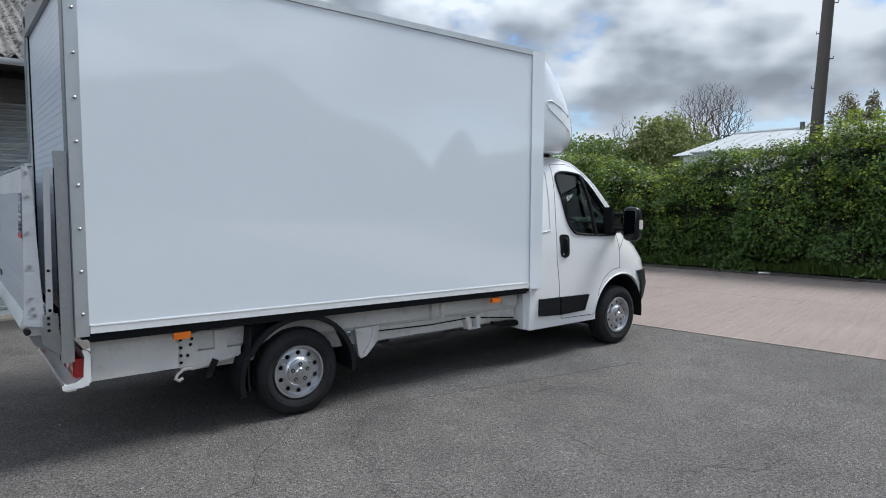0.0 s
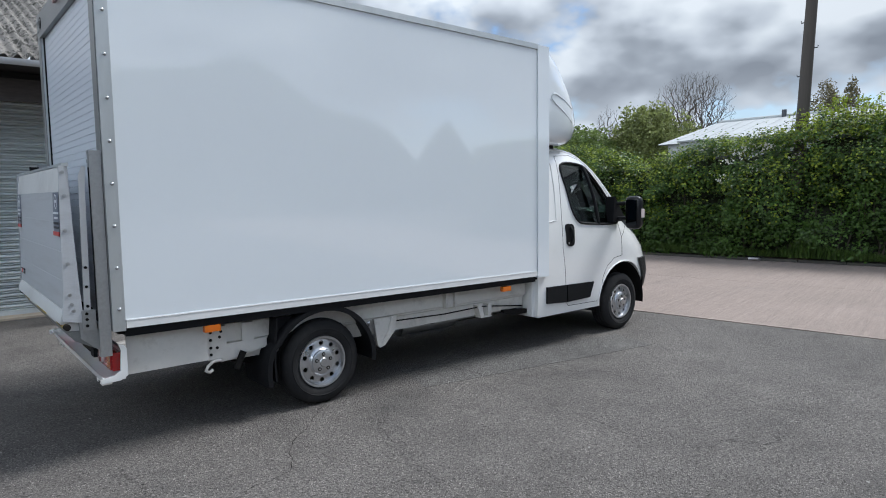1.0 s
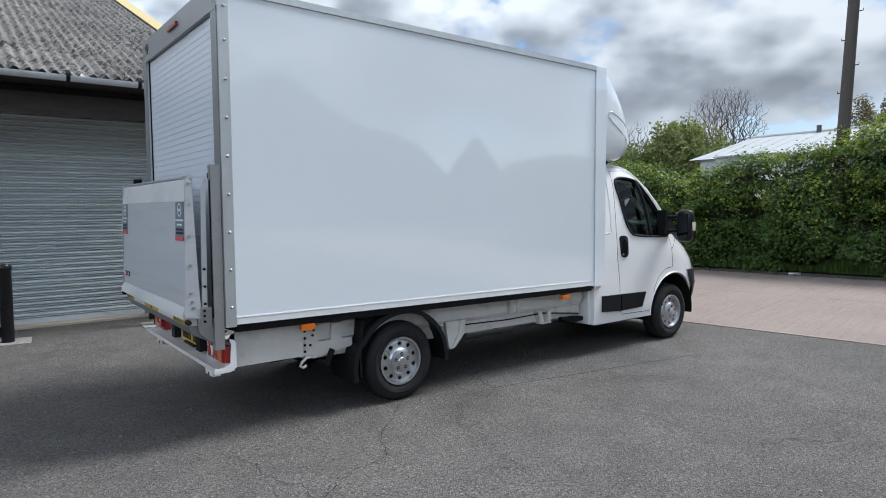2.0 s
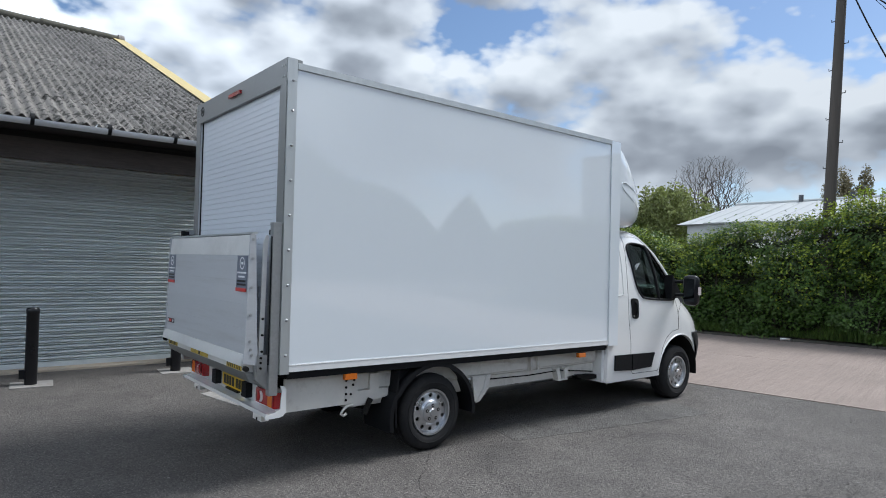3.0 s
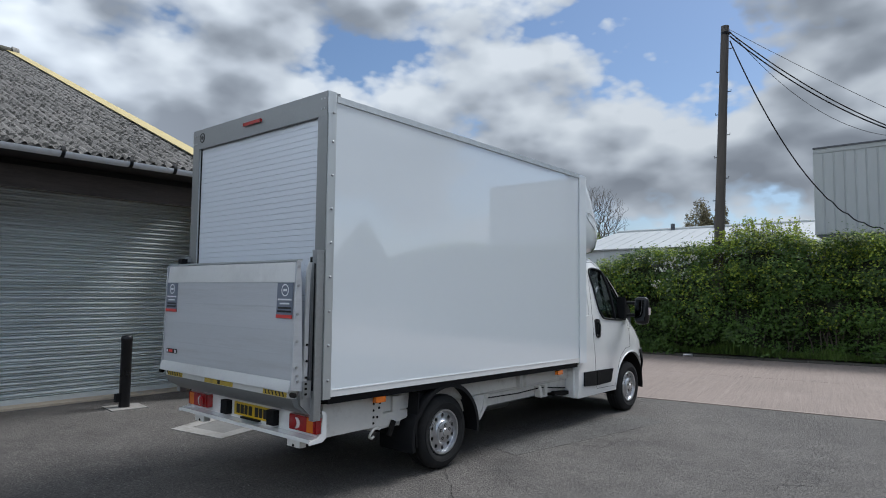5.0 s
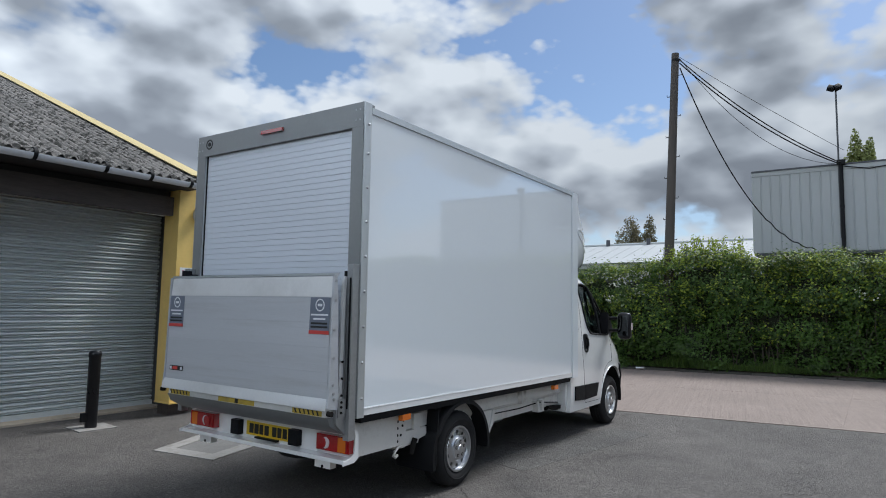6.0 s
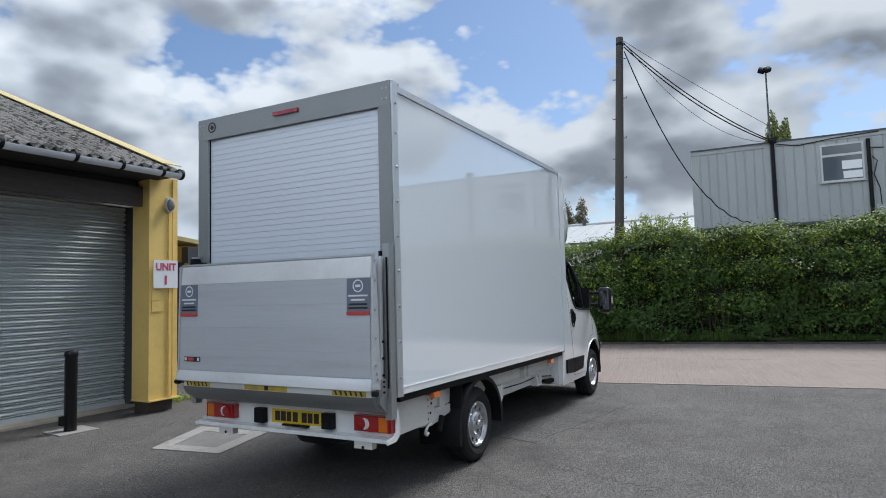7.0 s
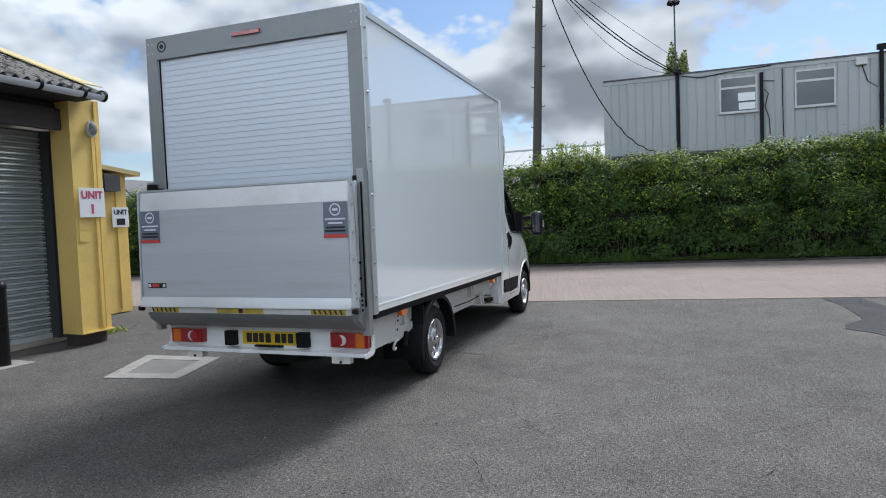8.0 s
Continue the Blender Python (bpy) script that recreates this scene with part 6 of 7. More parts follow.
    flakes("blossom", c, r.normal(0, 1, (len(y), 3)) + [-1, 0, 0.5], np.full(len(y), 0.058), np.full(len(y), 0.054), BLOSSOM, hedge, r, kind="stuff")
    # dark woody inside, uneven; its colour carries the shade deep in the hedge
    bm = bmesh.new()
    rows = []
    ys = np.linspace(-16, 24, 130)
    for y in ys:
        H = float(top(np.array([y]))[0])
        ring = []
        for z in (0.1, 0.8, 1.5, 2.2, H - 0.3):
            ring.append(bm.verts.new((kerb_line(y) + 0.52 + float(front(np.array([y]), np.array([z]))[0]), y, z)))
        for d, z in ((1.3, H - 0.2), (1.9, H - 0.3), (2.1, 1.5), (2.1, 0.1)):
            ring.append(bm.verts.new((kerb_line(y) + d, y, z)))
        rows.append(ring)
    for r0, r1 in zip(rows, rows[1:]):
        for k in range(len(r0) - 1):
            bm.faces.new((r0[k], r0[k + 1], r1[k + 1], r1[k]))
    part("woody_core", bm, CORE, hedge, "inner growth with deep shade in its colour", smooth=60)
    # stems at the foot
    rr = random.Random(8)
    bm = bmesh.new()
    for k in range(170):
        y = rr.uniform(-15, 14)
        x = kerb_line(y) + rr.uniform(0.55, 0.8)
        pts = [(x, y, 0.1)]
        for j in range(4):
            p = pts[-1]
            pts.append((p[0] + rr.uniform(-0.10, 0.06), p[1] + rr.uniform(-0.12, 0.12), p[2] + rr.uniform(0.25, 0.45)))
        tube(pts, [0.022, 0.018, 0.014, 0.010, 0.006], 5, bm)
    part("woody_growth", bm, BARK, hedge, kind="stuff")
    # loose shoots above the top
    bm = bmesh.new()
    tips, norms = [], []
    for k in range(240):
        y = rr.uniform(-15, 14) if k % 4 else rr.gauss(0.9, 0.6)
        H = float(top(np.array([y]))[0])
        x = kerb_line(y) + rr.uniform(0.5, 1.6)
        tall = rr.uniform(0.12, 0.38) if k % 4 else rr.uniform(0.2, 0.75)
        lean = (rr.uniform(-0.2, 0.2), rr.uniform(-0.2, 0.2))
        tube([(x, y, H - 0.2), (x + lean[0] * tall, y + lean[1] * tall, H + tall)], [0.008, 0.003], 4, bm)
        for j in range(int(10 + tall * 40)):
            f = rr.uniform(0.0, 1.0)
            tips.append((x + lean[0] * tall * f + rr.gauss(0, 0.05), y + lean[1] * tall * f + rr.gauss(0, 0.05), H - 0.1 + (tall + 0.1) * f))
            norms.append((rr.gauss(-0.3, 0.6), rr.gauss(0, 0.6), rr.gauss(0.6, 0.5)))
    part("shoots", bm, BARK, hedge, kind="stuff")
    L = rng.uniform(0.05, 0.09, len(tips))
    flakes("shoot_leaves", np.array(tips), np.array(norms), L, L * 0.7, YOUNG, hedge, rng, kind="stuff")
    # grass and weeds at the kerb
    r = np.random.default_rng(15)
    n = 26000
    y = r.uniform(-16, 20, n)
    d = 0.06 + np.abs(r.normal(0, 0.32, n))
    tuft = waves(np.stack([y, d, 0 * y], -1), 31, 1.5)
    hgt = np.clip(0.10 + 0.14 * tuft + r.uniform(0, 0.10, n), 0.03, 0.5) * (1 + 1.2 * np.exp(-((y - 1.4) / 0.35) ** 2) + 0.9 * np.exp(-((y + 0.9) / 0.3) ** 2))
    c = np.stack([kerb_line(y) + d, y, 0.1 + hgt / 2], -1)
    verts = np.empty((n, 3, 3))
    a = r.uniform(0, 6.28, n)
    w = np.stack([np.cos(a), np.sin(a), 0 * a], -1) * 0.012
    lean = np.stack([r.normal(-0.05, 0.06, n), r.normal(0, 0.06, n), hgt], -1)
    foot = c - np.stack([0 * y, 0 * y, hgt / 2], -1)
    verts[:, 0], verts[:, 1], verts[:, 2] = foot - w, foot + w, foot + lean
    mesh = bpy.data.meshes.new("grass")
    mesh.vertices.add(n * 3)
    mesh.vertices.foreach_set("co", verts.reshape(-1).astype(np.float32))
    mesh.loops.add(n * 3)
    mesh.loops.foreach_set("vertex_index", np.arange(n * 3, dtype=np.int32))
    mesh.polygons.add(n)
    mesh.polygons.foreach_set("loop_start", np.arange(0, n * 3, 3, dtype=np.int32))
    mesh.update(calc_edges=True)
    tagged(link("verge_grass", mesh, GRASS), "rough green grass and weeds along the kerb", "grass", kind="stuff")


def build_pole():
    pole = thing("telegraph_pole", (15.12, 1.77, 0), "weathered wooden telegraph pole with step irons and cables", "pole")
    foot, head = Vector((15.12, 1.87, 0)), Vector((15.06, 1.45, 9.15))
    part("shaft", tube([foot, foot.lerp(head, 0.5), head], [0.15, 0.128, 0.105], 20), POLE, pole, smooth=50)
    for k in range(9):
        p = foot.lerp(head, 0.40 + 0.066 * k)
        s = 1 if k % 2 else -1
        part("step_iron", tube([p, p + Vector((0.02, 0.2 * s, 0)), p + Vector((0.02, 0.2 * s, 0.05))], 0.011, 6), BLACK, pole)
    part("cap_band", tube([head + Vector((0, 0, -0.25)), head + Vector((0, 0, -0.18))], 0.115, 16), BLACK, pole)

    def cable(name, a, b, sag, r):
        pts = []
        for k in range(25):
            f = k / 24
            p = Vector(a).lerp(Vector(b), f)
            pts.append(p + Vector((0, 0, -sag * 4 * f * (1 - f))))
        part(name, tube(pts, r, 6), BLACK, pole)

    top = head + Vector((0, -0.11, -0.2))
    cable("cable", top, (18.3, -2.43, 6.10), 0.28, 0.017)
    cable("cable", top + Vector((0, 0, -0.10)), (18.3, -2.45, 6.04), 0.34, 0.018)
    cable("cable", top + Vector((0, 0, 0.05)), (18.3, -2.28, 6.08), 0.75, 0.007)
    cable("cable", top + Vector((0, 0, 0.08)), (18.3, -2.53, 6.46), 0.05, 0.007)
    # slack cable to the foot of the cabin wall
    pts = []
    a, b = head + Vector((0, -0.12, -0.45)), Vector((18.42, -1.71, 3.55))
    for k in range(30):
        f = k / 29
        p = a.lerp(b, f)
        p += Vector((0, 0, -4.8 * f * (1 - f) + (0.03 * math.sin(f * 60) if f > 0.6 else 0)))
        pts.append(p)
    part("slack_cable", tube(pts, 0.017, 6), BLACK, pole)


def build_cabin():
    """Stacked site cabins behind the hedge."""
    cab = thing("site_cabin", (19.8, -8, 0), "pale grey stacked portable cabins with ribbed walls", "cabin")
    x, z0, z1 = 18.5, 3.62, 6.20
    ends = [(-0.16, -2.6), (-2.6, -8.40), (-8.40, -12.3)]
    # lower cabin and gap bar wear a dark colour that stands for shade
    part("lower_cabin", box(x + 0.25, x + 3.0, -12.3, -0.4, 0.0, z0 - 0.08), CABINDARK, cab, "lower cabin with its shade in the dark colour", bevel=0.02)
    part("base_frame", box(x + 0.03, x + 3.0, -12.3, -0.2, z0 - 0.08, z0), CABINDARK, cab, "dark bar for the shaded gap between the cabins")
    for ya, yb in ends:
        part("backing", box(x + 0.02, x + 2.95, yb, ya, z0, z1), CABIN, cab, smooth=0)
        n = round((ya - yb) / 0.285)
        w = (ya - yb) / n
        mesh = None
        for k in range(n):
            y = ya - k * w
            if mesh is None:
                pts = [(x + 0.02, -0.012), (x + 0.0, -0.03), (x + 0.0, -w + 0.03), (x + 0.02, -w + 0.012)]
                ob = part("wall_panel", prism(pts, "z", z0 + 0.02, z1 - 0.14), CABIN, None, smooth=0)
                ob.matrix_basis = Matrix.Translation((0, y, 0))
                mesh = ob.data
                hang(ob, cab)
            else:
                link("wall_panel", mesh, None, cab, at=Matrix.Translation((0, y, 0)))
        part("roof_edge", box(x - 0.03, x + 3.0, yb, ya, z1, z1 + 0.05), CABINDARK, cab, "dark roof edge", bevel=0.008)
        part("top_rail", box(x - 0.012, x + 0.02, yb, ya, z1 - 0.13, z1), CABIN, cab)
    for y, zt in ((-2.6, 6.26), (-5.12, 5.98), (-8.40, 6.40)):
        part("downpipe", tube([(x - 0.07, y, z0 - 0.05), (x - 0.07, y, zt)], 0.055, 14), BLACK, cab, "black plastic downpipe")
        part("pipe_collar", tube([(x - 0.07, y, 4.9), (x - 0.07, y, 4.98)], 0.065, 14), BLACK, cab)
    part("hopper", box(x - 0.16, x - 0.015, -2.72, -2.50, 6.20, 6.34), BLACK, cab, bevel=0.015)
    part("hopper", box(x - 0.16, x - 0.015, -8.54, -8.28, 6.30, 6.46), BLACK, cab, bevel=0.015)
    for ya, yb, blind in ((-3.88, -5.0, True), (-6.07, -7.2, False)):
        win = part("window", box(x - 0.035, x - 0.002, yb, ya, 4.78, 5.94), FRAME, cab, "white framed window", bevel=0.006)
        part("pane", box(x - 0.040, x - 0.036, yb + 0.05, ya - 0.05, 4.83, 5.55), PANE, win)
        part("pane", box(x - 0.040, x - 0.036, yb + 0.05, ya - 0.05, 5.62, 5.89), PANE, win)
        part("transom", box(x - 0.055, x - 0.036, yb + 0.02, ya - 0.02, 5.55, 5.62), FRAME, win)
        part("sill", box(x - 0.08, x - 0.036, yb - 0.03, ya + 0.03, 4.75, 4.785), FRAME, win)
        if blind:
            part("notice", box(x - 0.044, x - 0.041, yb + 0.06, ya - 0.57, 4.86, 5.08), BLIND, win, "white sheet in the window")
            part("notice", box(x - 0.044, x - 0.041, yb + 0.06, ya - 0.55, 5.14, 5.40), BLIND, win)
    part("junction_box", box(x - 0.14, x - 0.012, -8.02, -7.72, 5.9, 6.12), FRAME, cab, "white wall box", bevel=0.012)
    for pts in ([(x - 0.03, -2.7, 6.15), (x - 0.03, -3.3, 6.02), (x - 0.03, -4.2, 6.12), (x - 0.03, -5.4, 6.18)],
                [(x - 0.03, -5.2, 5.45), (x - 0.04, -5.32, 5.3), (x - 0.03, -5.22, 4.9), (x - 0.03, -5.34, 4.5), (x - 0.03, -5.36, 4.0)],
                [(x - 0.03, -5.72, 6.05), (x - 0.03, -5.74, 3.8)],
                [(x - 0.03, -7.9, 5.9), (x - 0.03, -8.05, 5.4), (x - 0.03, -8.3, 5.2)],
                [(x - 0.03, -5.15, 5.72), (x - 0.03, -5.5, 5.68)]):
        part("wire", tube(pts, 0.014, 6), BLACK, cab)
    mast = thing("floodlight_mast", (x + 0.1, -2.55, 6.2), "thin mast with black floodlights above the cabin", "mast")
    part("mast_pole", tube([(x - 0.03, -2.55, 4.0), (x - 0.03, -2.54, 8.5)], 0.026, 10), GUIDE, mast)
    for dy, tilt in ((0.13, 1), (-0.03, -1)):
        bm = box(-0.10, 0.04, -0.10, 0.10, -0.085, 0.085)
        bmesh.ops.transform(bm, matrix=Matrix.Translation((x - 0.08, -2.55 + dy, 8.55)) @ Euler((0.5 * tilt, 0.6, 0.3)).to_matrix().to_4x4(), verts=bm.verts)
        part("floodlight", bm, BLACK, mast, "black floodlight", bevel=0.02)
    for fixed in (cab, mast):
        fixed.location += Vector((0.0, 0.165, -0.14))
    small = thing("small_cabin", (21, 7.2, 0), "small grey site cabin behind the hedge", "cabin")
    part("body", box(20.2, 22.5, 5.6, 7.70, 0, 3.36), CABIN, small, bevel=0.02)
    part("roof_edge", box(20.12, 22.6, 5.52, 7.76, 3.36, 3.41), CABIN, small)
    part("vent", box(20.17, 20.199, 6.0, 7.0, 3.10, 3.20), CABINDARK, small)


def build_shed():
    shed = thing("far_shed", (46, 5, 0), "long pale industrial shed with shallow roof", "building")
    part("wall", box(40, 56, -30, 19.4, 0, 5.0), SHEDWALL, shed)
    bm = bmesh.new()
    v = [bm.verts.new(p) for p in ((39.5, 20, 5.0), (39.5, -30, 5.0), (47, -30, 7.05), (47, 19.3, 6.95), (56.5, 20, 5.0), (56.5, -30, 5.0))]
    bm.faces.new((v[0], v[1], v[2], v[3]))
    bm.faces.new((v[3], v[2], v[5], v[4]))
    bm.faces.new((v[0], v[3], v[4]))
    part("roof", bm, SHEDROOF, shed, smooth=0)
    part("ridge", tube([(47, 19.3, 7.0), (47, -30, 7.1)], 0.11, 8), SHEDWALL, shed)
    for k in range(50):
        y = 19.0 - k * 0.96
        part("sheet_seam", tube([(39.6, y, 5.04), (46.9, y, 6.99)], 0.012, 5), SHEDROOF, shed)
    for y in (14.5, 11.2):
        part("roof_vent", tube([(46.9, y, 6.9), (46.9, y, 7.42)], 0.16, 10), CABINDARK, shed)
    shed.location += Vector((0.0, 0.45, -0.15))


def branching(rng, base, height, spread, levels, trunk_r, ratio=0.72, forks=(3, 4)):
    """A bare tree as one bmesh; returns it and its tips."""
    bm, tips = bmesh.new(), []

    def grow(p, way, length, r, level):
        q = p + way * length
        mid = p.lerp(q, 0.5) + Vector((rng.gauss(0, 1), rng.gauss(0, 1), rng.gauss(0, 0.4))) * length * 0.06
        r = max(r, 0.014)
        tube([p, mid, q], [r, r * 0.85, r * 0.68], 6 if level < 2 else 3, bm, cap=False)
        if level >= levels:
            tips.append(q)
            return
        for k in range(rng.randint(*forks)):
            a = rng.uniform(0, math.tau)
            side = way.orthogonal().normalized()
            side = Matrix.Rotation(a, 3, way) @ side
            d = (way + side * rng.uniform(0.35, 0.95) * spread + Vector((0, 0, 0.16))).normalized()
            grow(p.lerp(q, rng.uniform(0.55, 1.0)), d, length * ratio * rng.uniform(0.75, 1.15), r * 0.6, level + 1)
    grow(Vector(base), Vector((0, 0, 1)), height * 0.30, trunk_r, 0)
    return bm, tips


def crowned(seed, base, bole, centre, wide, tall, count):
    """A leafless tree whose twigs reach out, each from the nearest growth, to points in a round crown."""
    r = np.random.default_rng(seed)
    x0, y0, z0 = base
    cy, cz = centre
    d = r.normal(size=(count, 3))
    d /= np.linalg.norm(d, axis=1)[:, None]
    goal = d * (r.uniform(0.03, 1, count) ** 0.42)[:, None] * [wide * 0.8, wide, tall] * (1 + 0.10 * waves(d, seed, 3.0))[:, None] + [x0, cy, cz]
    goal = goal[np.argsort(np.linalg.norm(goal - [x0, y0, z0 + bole], axis=1))]
    nodes, parent = [np.array([x0, y0, z0 + bole * k / 4]) for k in range(5)], [-1, 0, 1, 2, 3]
    for g in goal:
        a = np.array(nodes)
        off = g - a
        far = np.linalg.norm(off, axis=1)
        inward = np.linalg.norm(a - nodes[4], axis=1) - np.linalg.norm(g - nodes[4])
        ray = (g - nodes[3]) / np.linalg.norm(g - nodes[3])
        along = off @ ray / np.maximum(far, 0.01)
        cost = far * (1.9 - along) + np.maximum(inward, 0) * 3
        cost[:4] += 99
        at = int(np.argmin(cost))
        n = max(1, int(far[at] / 0.6))
        bend = r.normal(0, 0.035, 3) * far[at] + [0, 0, -0.05 * far[at]]
        last = at
        for k in range(1, n + 1):
            f = k / n
            nodes.append(nodes[at] + (g - nodes[at]) * f + bend * 4 * f * (1 - f))
            parent.append(last)
            last = len(nodes) - 1
    load = np.ones(len(nodes))
    for k in range(len(nodes) - 1, 0, -1):
        load[parent[k]] += load[k]
    radius = [float(0.0064 * v ** 0.47) for v in load]
    bm = bmesh.new()
    for k in range(1, len(nodes)):
        p = parent[k]
        tube([tuple(nodes[p]), tuple(nodes[k])], [min(radius[p], radius[k] * 1.25), radius[k]], 6 if load[k] > 60 else 3, bm, cap=False)
    return bm


def build_trees():
    rng = random.Random(21)
    tree = thing("bare_tree", (55, 25.6, 0), "leafless spreading tree behind the sheds", "tree")
    bm = crowned(7, (55, 26.3, 0), 3.0, (26.3, 9.3), 3.7, 3.4, 2600)
    part("trunk", bm, BARK, tree, smooth=60)

    def leafy(name, at, height, radius, mat, count, seed, label, spread=0.8, size=0.3, squash=1.0, bottom=0.25):
        r = random.Random(seed)
        npr = np.random.default_rng(seed)
        t = thing(name, at, label, "tree")
        bm, tips = branching(r, at, height * 0.8, spread, 4, 0.05 * height ** 0.6, 0.72, (3, 4))
        part("trunk", bm, BARK, t, smooth=60)
        d = npr.normal(size=(count, 3))
        d /= np.linalg.norm(d, axis=1)[:, None]
        rad = npr.uniform(0, 1, count) ** 0.4
        lump = 1 + 0.28 * waves(d, seed, 2.5) + 0.16 * waves(d, seed + 1, 6)
        half = height * (1 - bottom) / 2
        c = d * (rad * lump)[:, None] * [radius, radius, half] + [at[0], at[1], at[2] + height * bottom + half]
        c = c[waves(c, seed + 2, 3.0 / radius) > -0.55]
        n = npr.normal(size=c.shape) + [0, 0, 0.6]
        L = size * npr.uniform(0.6, 1.4, len(c))
        flakes("crown", c, n, L, L * 0.75, mat, t, npr, kind="stuff")

    leafy("shrub_tree", (46, 25.2, 0), 9.2, 3.1, SHRUBLEAF, 12000, 31, "leafing green tree behind the hedge", size=0.24)
    leafy("shrub_tree", (43, 29.9, 0), 7.2, 3.4, FARLEAF, 12000, 32, "bright green bushy tree behind the hedge", size=0.24)
    leafy("shrub_tree", (50, 30.2, 0), 7.4, 3.4, SPRINGLEAF, 9000, 35, "yellow-green bushy tree behind the hedge", size=0.24)
    leafy("shrub_tree", (52, 26.8, 0), 7.6, 3.2, FARLEAF, 11000, 36, "low green tree under the bare tree", size=0.24)
    for k, (x, y, h, rr) in enumerate(((80, 23.4, 14.2, 1.3), (80, 21.3, 13.8, 1.1), (80, 25.2, 12.2, 1.2))):
        leafy("poplar", (x, y, 0), h, rr, BUDLEAF, 6500, 41 + k, "slender poplar coming into leaf", spread=0.25, size=0.22)
    leafy("poplar", (45, -2.7, 0), 12.9, 1.05, SHRUBLEAF, 26000, 47, "slender poplar behind the cabins", spread=0.22, size=0.16, bottom=0.4)
    sap = thing("bare_tree", (48, 31.2, 0), "small bare sapling among the bushes", "tree")
    bm = crowned(5, (48, 30.6, 0), 2.5, (30.6, 6.9), 1.5, 2.6, 500)
    part("trunk", bm, BARK, sap, smooth=60)
    # belt of trees beyond the yard behind the camera; the glossy panel mirrors its uneven skyline
    r = np.random.default_rng(78)
    n = 70000
    a = r.uniform(-205, -38, n)
    rise = np.interp(-a, [38, 40, 41.5, 43, 45.5, 47.2, 48.6, 51, 54, 58, 61, 66, 72, 80, 95, 120, 150, 205],
                     [5.2, 5.0, 5.2, 4.4, 8.4, 6.2, 4.4, 7.6, 9.0, 9.6, 12.4, 14.5, 13.2, 12.0, 13.5, 11.0, 12.5, 10.0])
    rise = rise + 0.5 * waves(np.stack([a, 0 * a, 0 * a], -1), 9, 0.9)
    far = 58 + r.normal(0, 2.0, n)
    c = np.stack([far * np.cos(np.radians(a)), far * np.sin(np.radians(a)) - 3, rise * r.uniform(0, 1, n) ** 0.6], -1)
    L = r.uniform(0.5, 1.3, n)
    belt = thing("tree_belt", (0, -58, 0), "belt of leafy trees beyond the yard", "woodland", kind="stuff")
    flakes("crowns", c, r.normal(size=(n, 3)) + [0, 0.6, 0.6], L, L * 0.8, LEAF, belt, r, kind="stuff")
    # far woodland along the skyline
    r = np.random.default_rng(77)
    n = 60000
    y = r.uniform(-140, 190, n)
    top = 7.5 + 2.2 * np.sin(y * 0.11) + 1.3 * np.sin(y * 0.37 + 1) + 0.8 * np.sin(y * 0.9)
    c = np.stack([120 + r.normal(0, 3, n), y, top * r.uniform(0, 1, n) ** 0.6], -1)
    L = r.uniform(0.6, 1.5, n)
    wood = thing("far_woodland", (120, 20, 0), "distant belt of trees on the skyline", "woodland", kind="stuff")
    flakes("crowns", c, r.normal(size=(n, 3)) + [-0.6, 0, 0.6], L, L * 0.8, FARLEAF, wood, r, kind="stuff")


def build_house():
    house = thing("far_house", (46, 50, 0), "white gabled house with slate roof in the distance", "house")
    part("wall", prism([(47.0, 0), (53.0, 0), (53.0, 4.4), (50.0, 6.6), (47.0, 4.4)], "x", 44, 53), HOUSEWALL, house)
    part("roof", prism([(46.6, 4.25), (50.0, 6.75), (53.4, 4.25), (53.4, 4.05), (50.0, 6.5), (46.6, 4.05)], "x", 43.7, 53.3), HOUSEROOF, house)
    part("window", box(43.95, 43.995, 49.3, 50.7, 3.0, 4.2), PANE, house)


build_hedge()
build_pole()
build_cabin()
build_shed()
build_trees()
build_house()


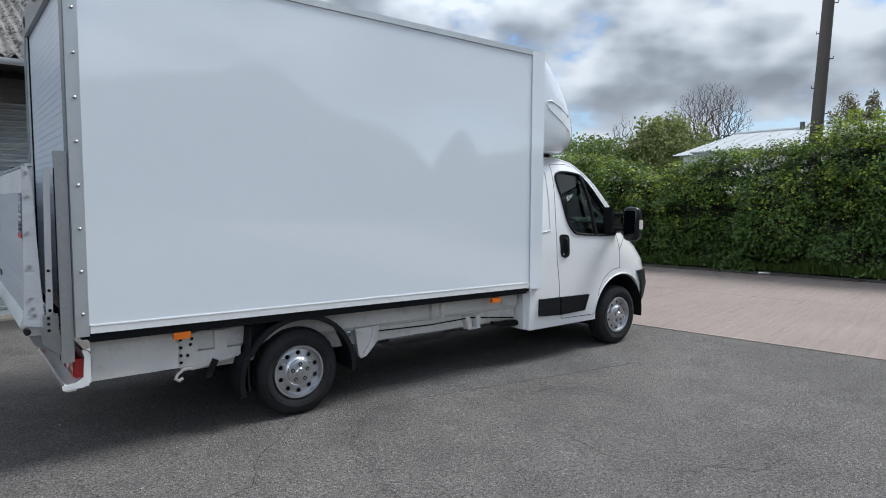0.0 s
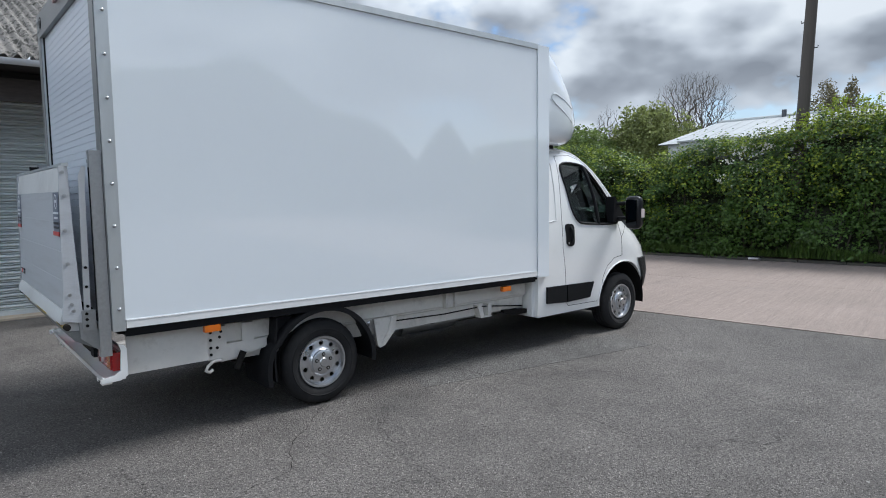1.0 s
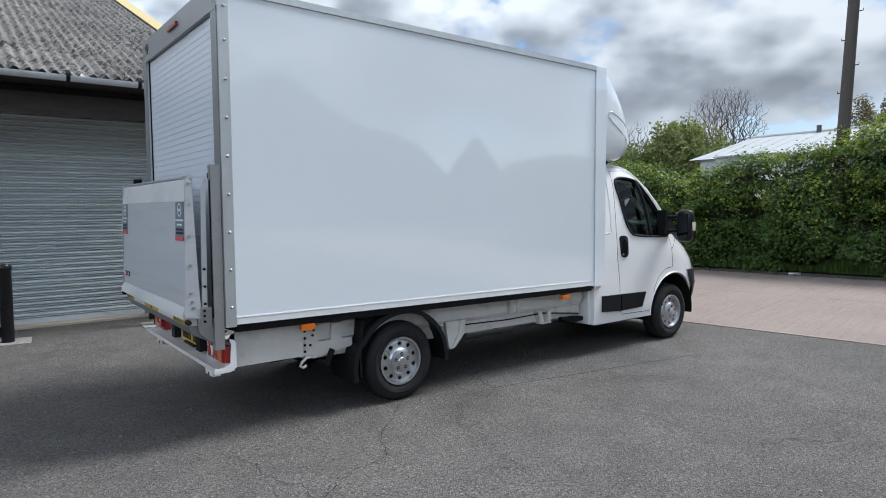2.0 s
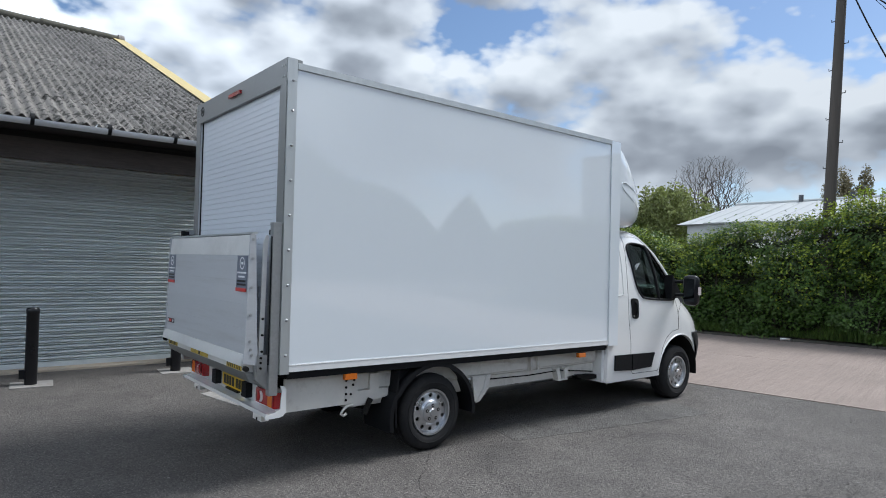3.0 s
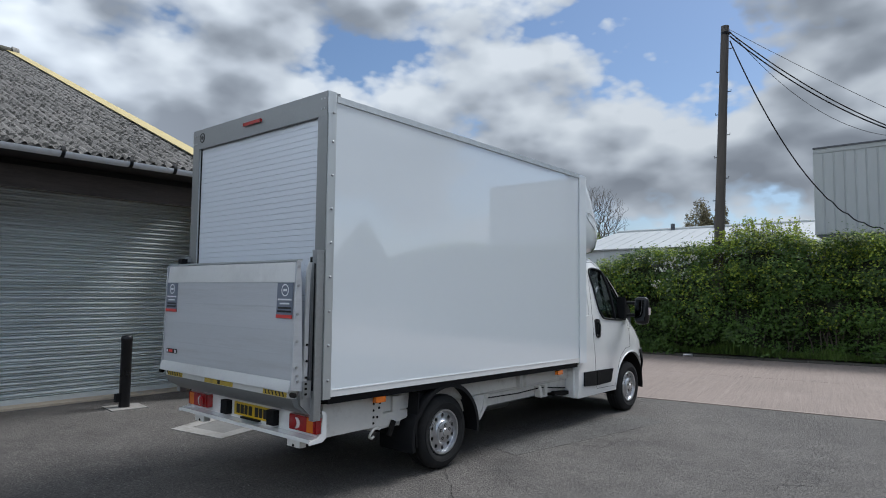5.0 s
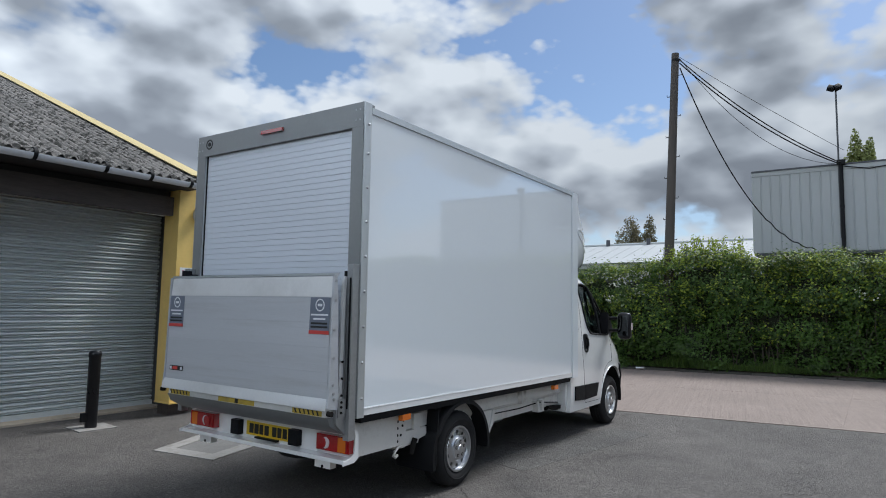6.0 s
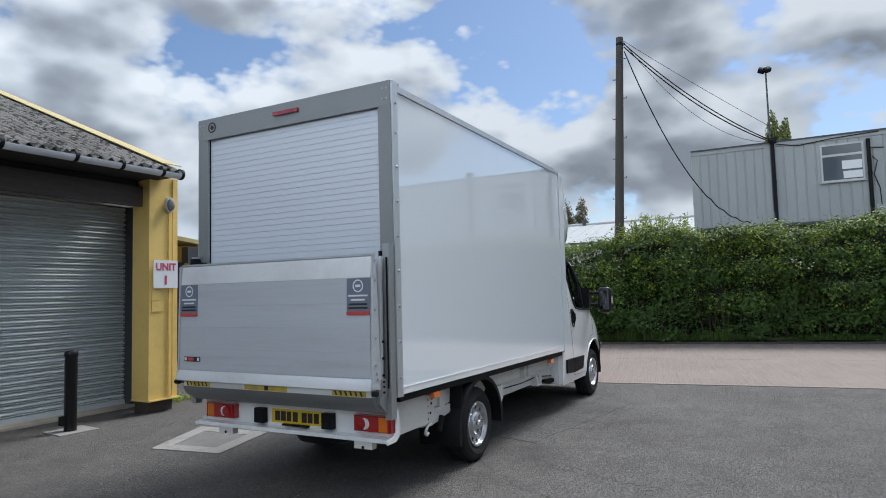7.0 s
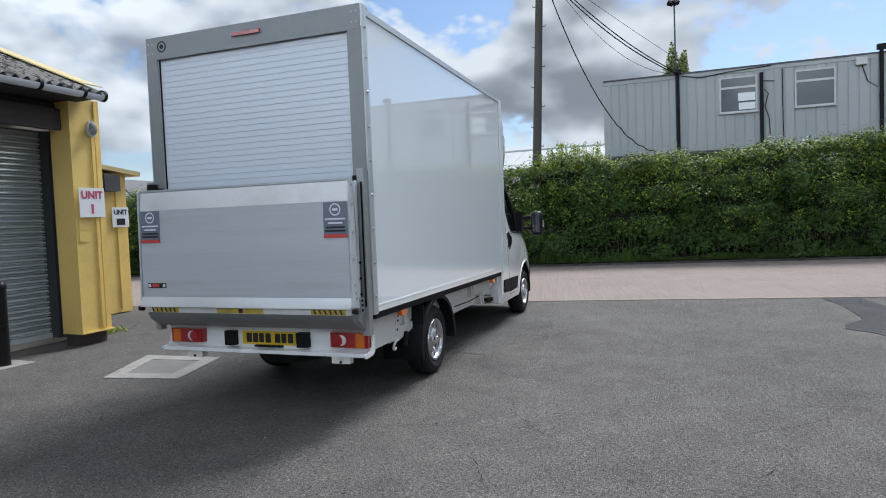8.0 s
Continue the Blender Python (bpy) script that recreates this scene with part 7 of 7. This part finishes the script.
def build_litter():
    """Odds and ends along the kerb and wall."""
    can = thing("drink_can", (14.0, 2.25, 0.02), "crushed silver drink can by the kerb", "litter")
    bm = tube([(13.98, 2.12, 0.05), (14.0, 2.22, 0.055), (13.97, 2.34, 0.045)], [0.04, 0.034, 0.04], 12)
    part("body", bm, RIM, can, smooth=50)
    part("rim", tube([(13.965, 2.34, 0.045), (13.963, 2.355, 0.045)], 0.042, 12), RIM, can)
    rr = random.Random(3)
    paper = thing("paper_scrap", (15.55, -5.5, 0.1), "scrap of pale wrapping on the kerb", "litter")
    bm = bmesh.new()
    rows = [[bm.verts.new((15.52 + 0.05 * i, -5.7 + 0.09 * j, 0.12 + rr.uniform(0, 0.06))) for j in range(6)] for i in range(4)]
    for r0, r1 in zip(rows, rows[1:]):
        for k in range(5):
            bm.faces.new((r0[k], r0[k + 1], r1[k + 1], r1[k]))
    bmesh.ops.solidify(bm, geom=bm.faces[:], thickness=0.004)
    part("sheet", bm, BLIND, paper, smooth=0)
    # loose pale chips lying about the yard
    r = np.random.default_rng(41)
    n = 160
    c = np.stack([r.uniform(-3.5, 6.5, n), r.uniform(-4.0, 5.0, n), np.full(n, 0.004)], -1)
    chips = thing("stone_chips", (1.5, 0.5, 0), "loose pale stone chips on the asphalt", "gravel", kind="stuff")
    L = r.uniform(0.010, 0.030, n)
    flakes("chips", c, r.normal(0, 0.25, (n, 3)) + [0, 0, 1], L, L * 0.7, SLAB, chips, r, kind="stuff")
    r = np.random.default_rng(4)
    n = 420
    y = 5.95 + r.normal(0, 0.12, n)
    x = 2.75 + r.normal(0, 0.2, n)
    c = np.stack([x, y, 0.02 + np.abs(r.normal(0, 0.02, n))], -1)
    weeds = thing("weeds", (2.75, 5.95, 0), "low weeds at the foot of the wall", "plant", kind="stuff")
    L = r.uniform(0.03, 0.07, n)
    flakes("weed_leaves", c, r.normal(0, 0.6, (n, 3)) + [0, 0, 1], L, L * 0.4, YOUNG, weeds, r, kind="stuff")


build_litter()
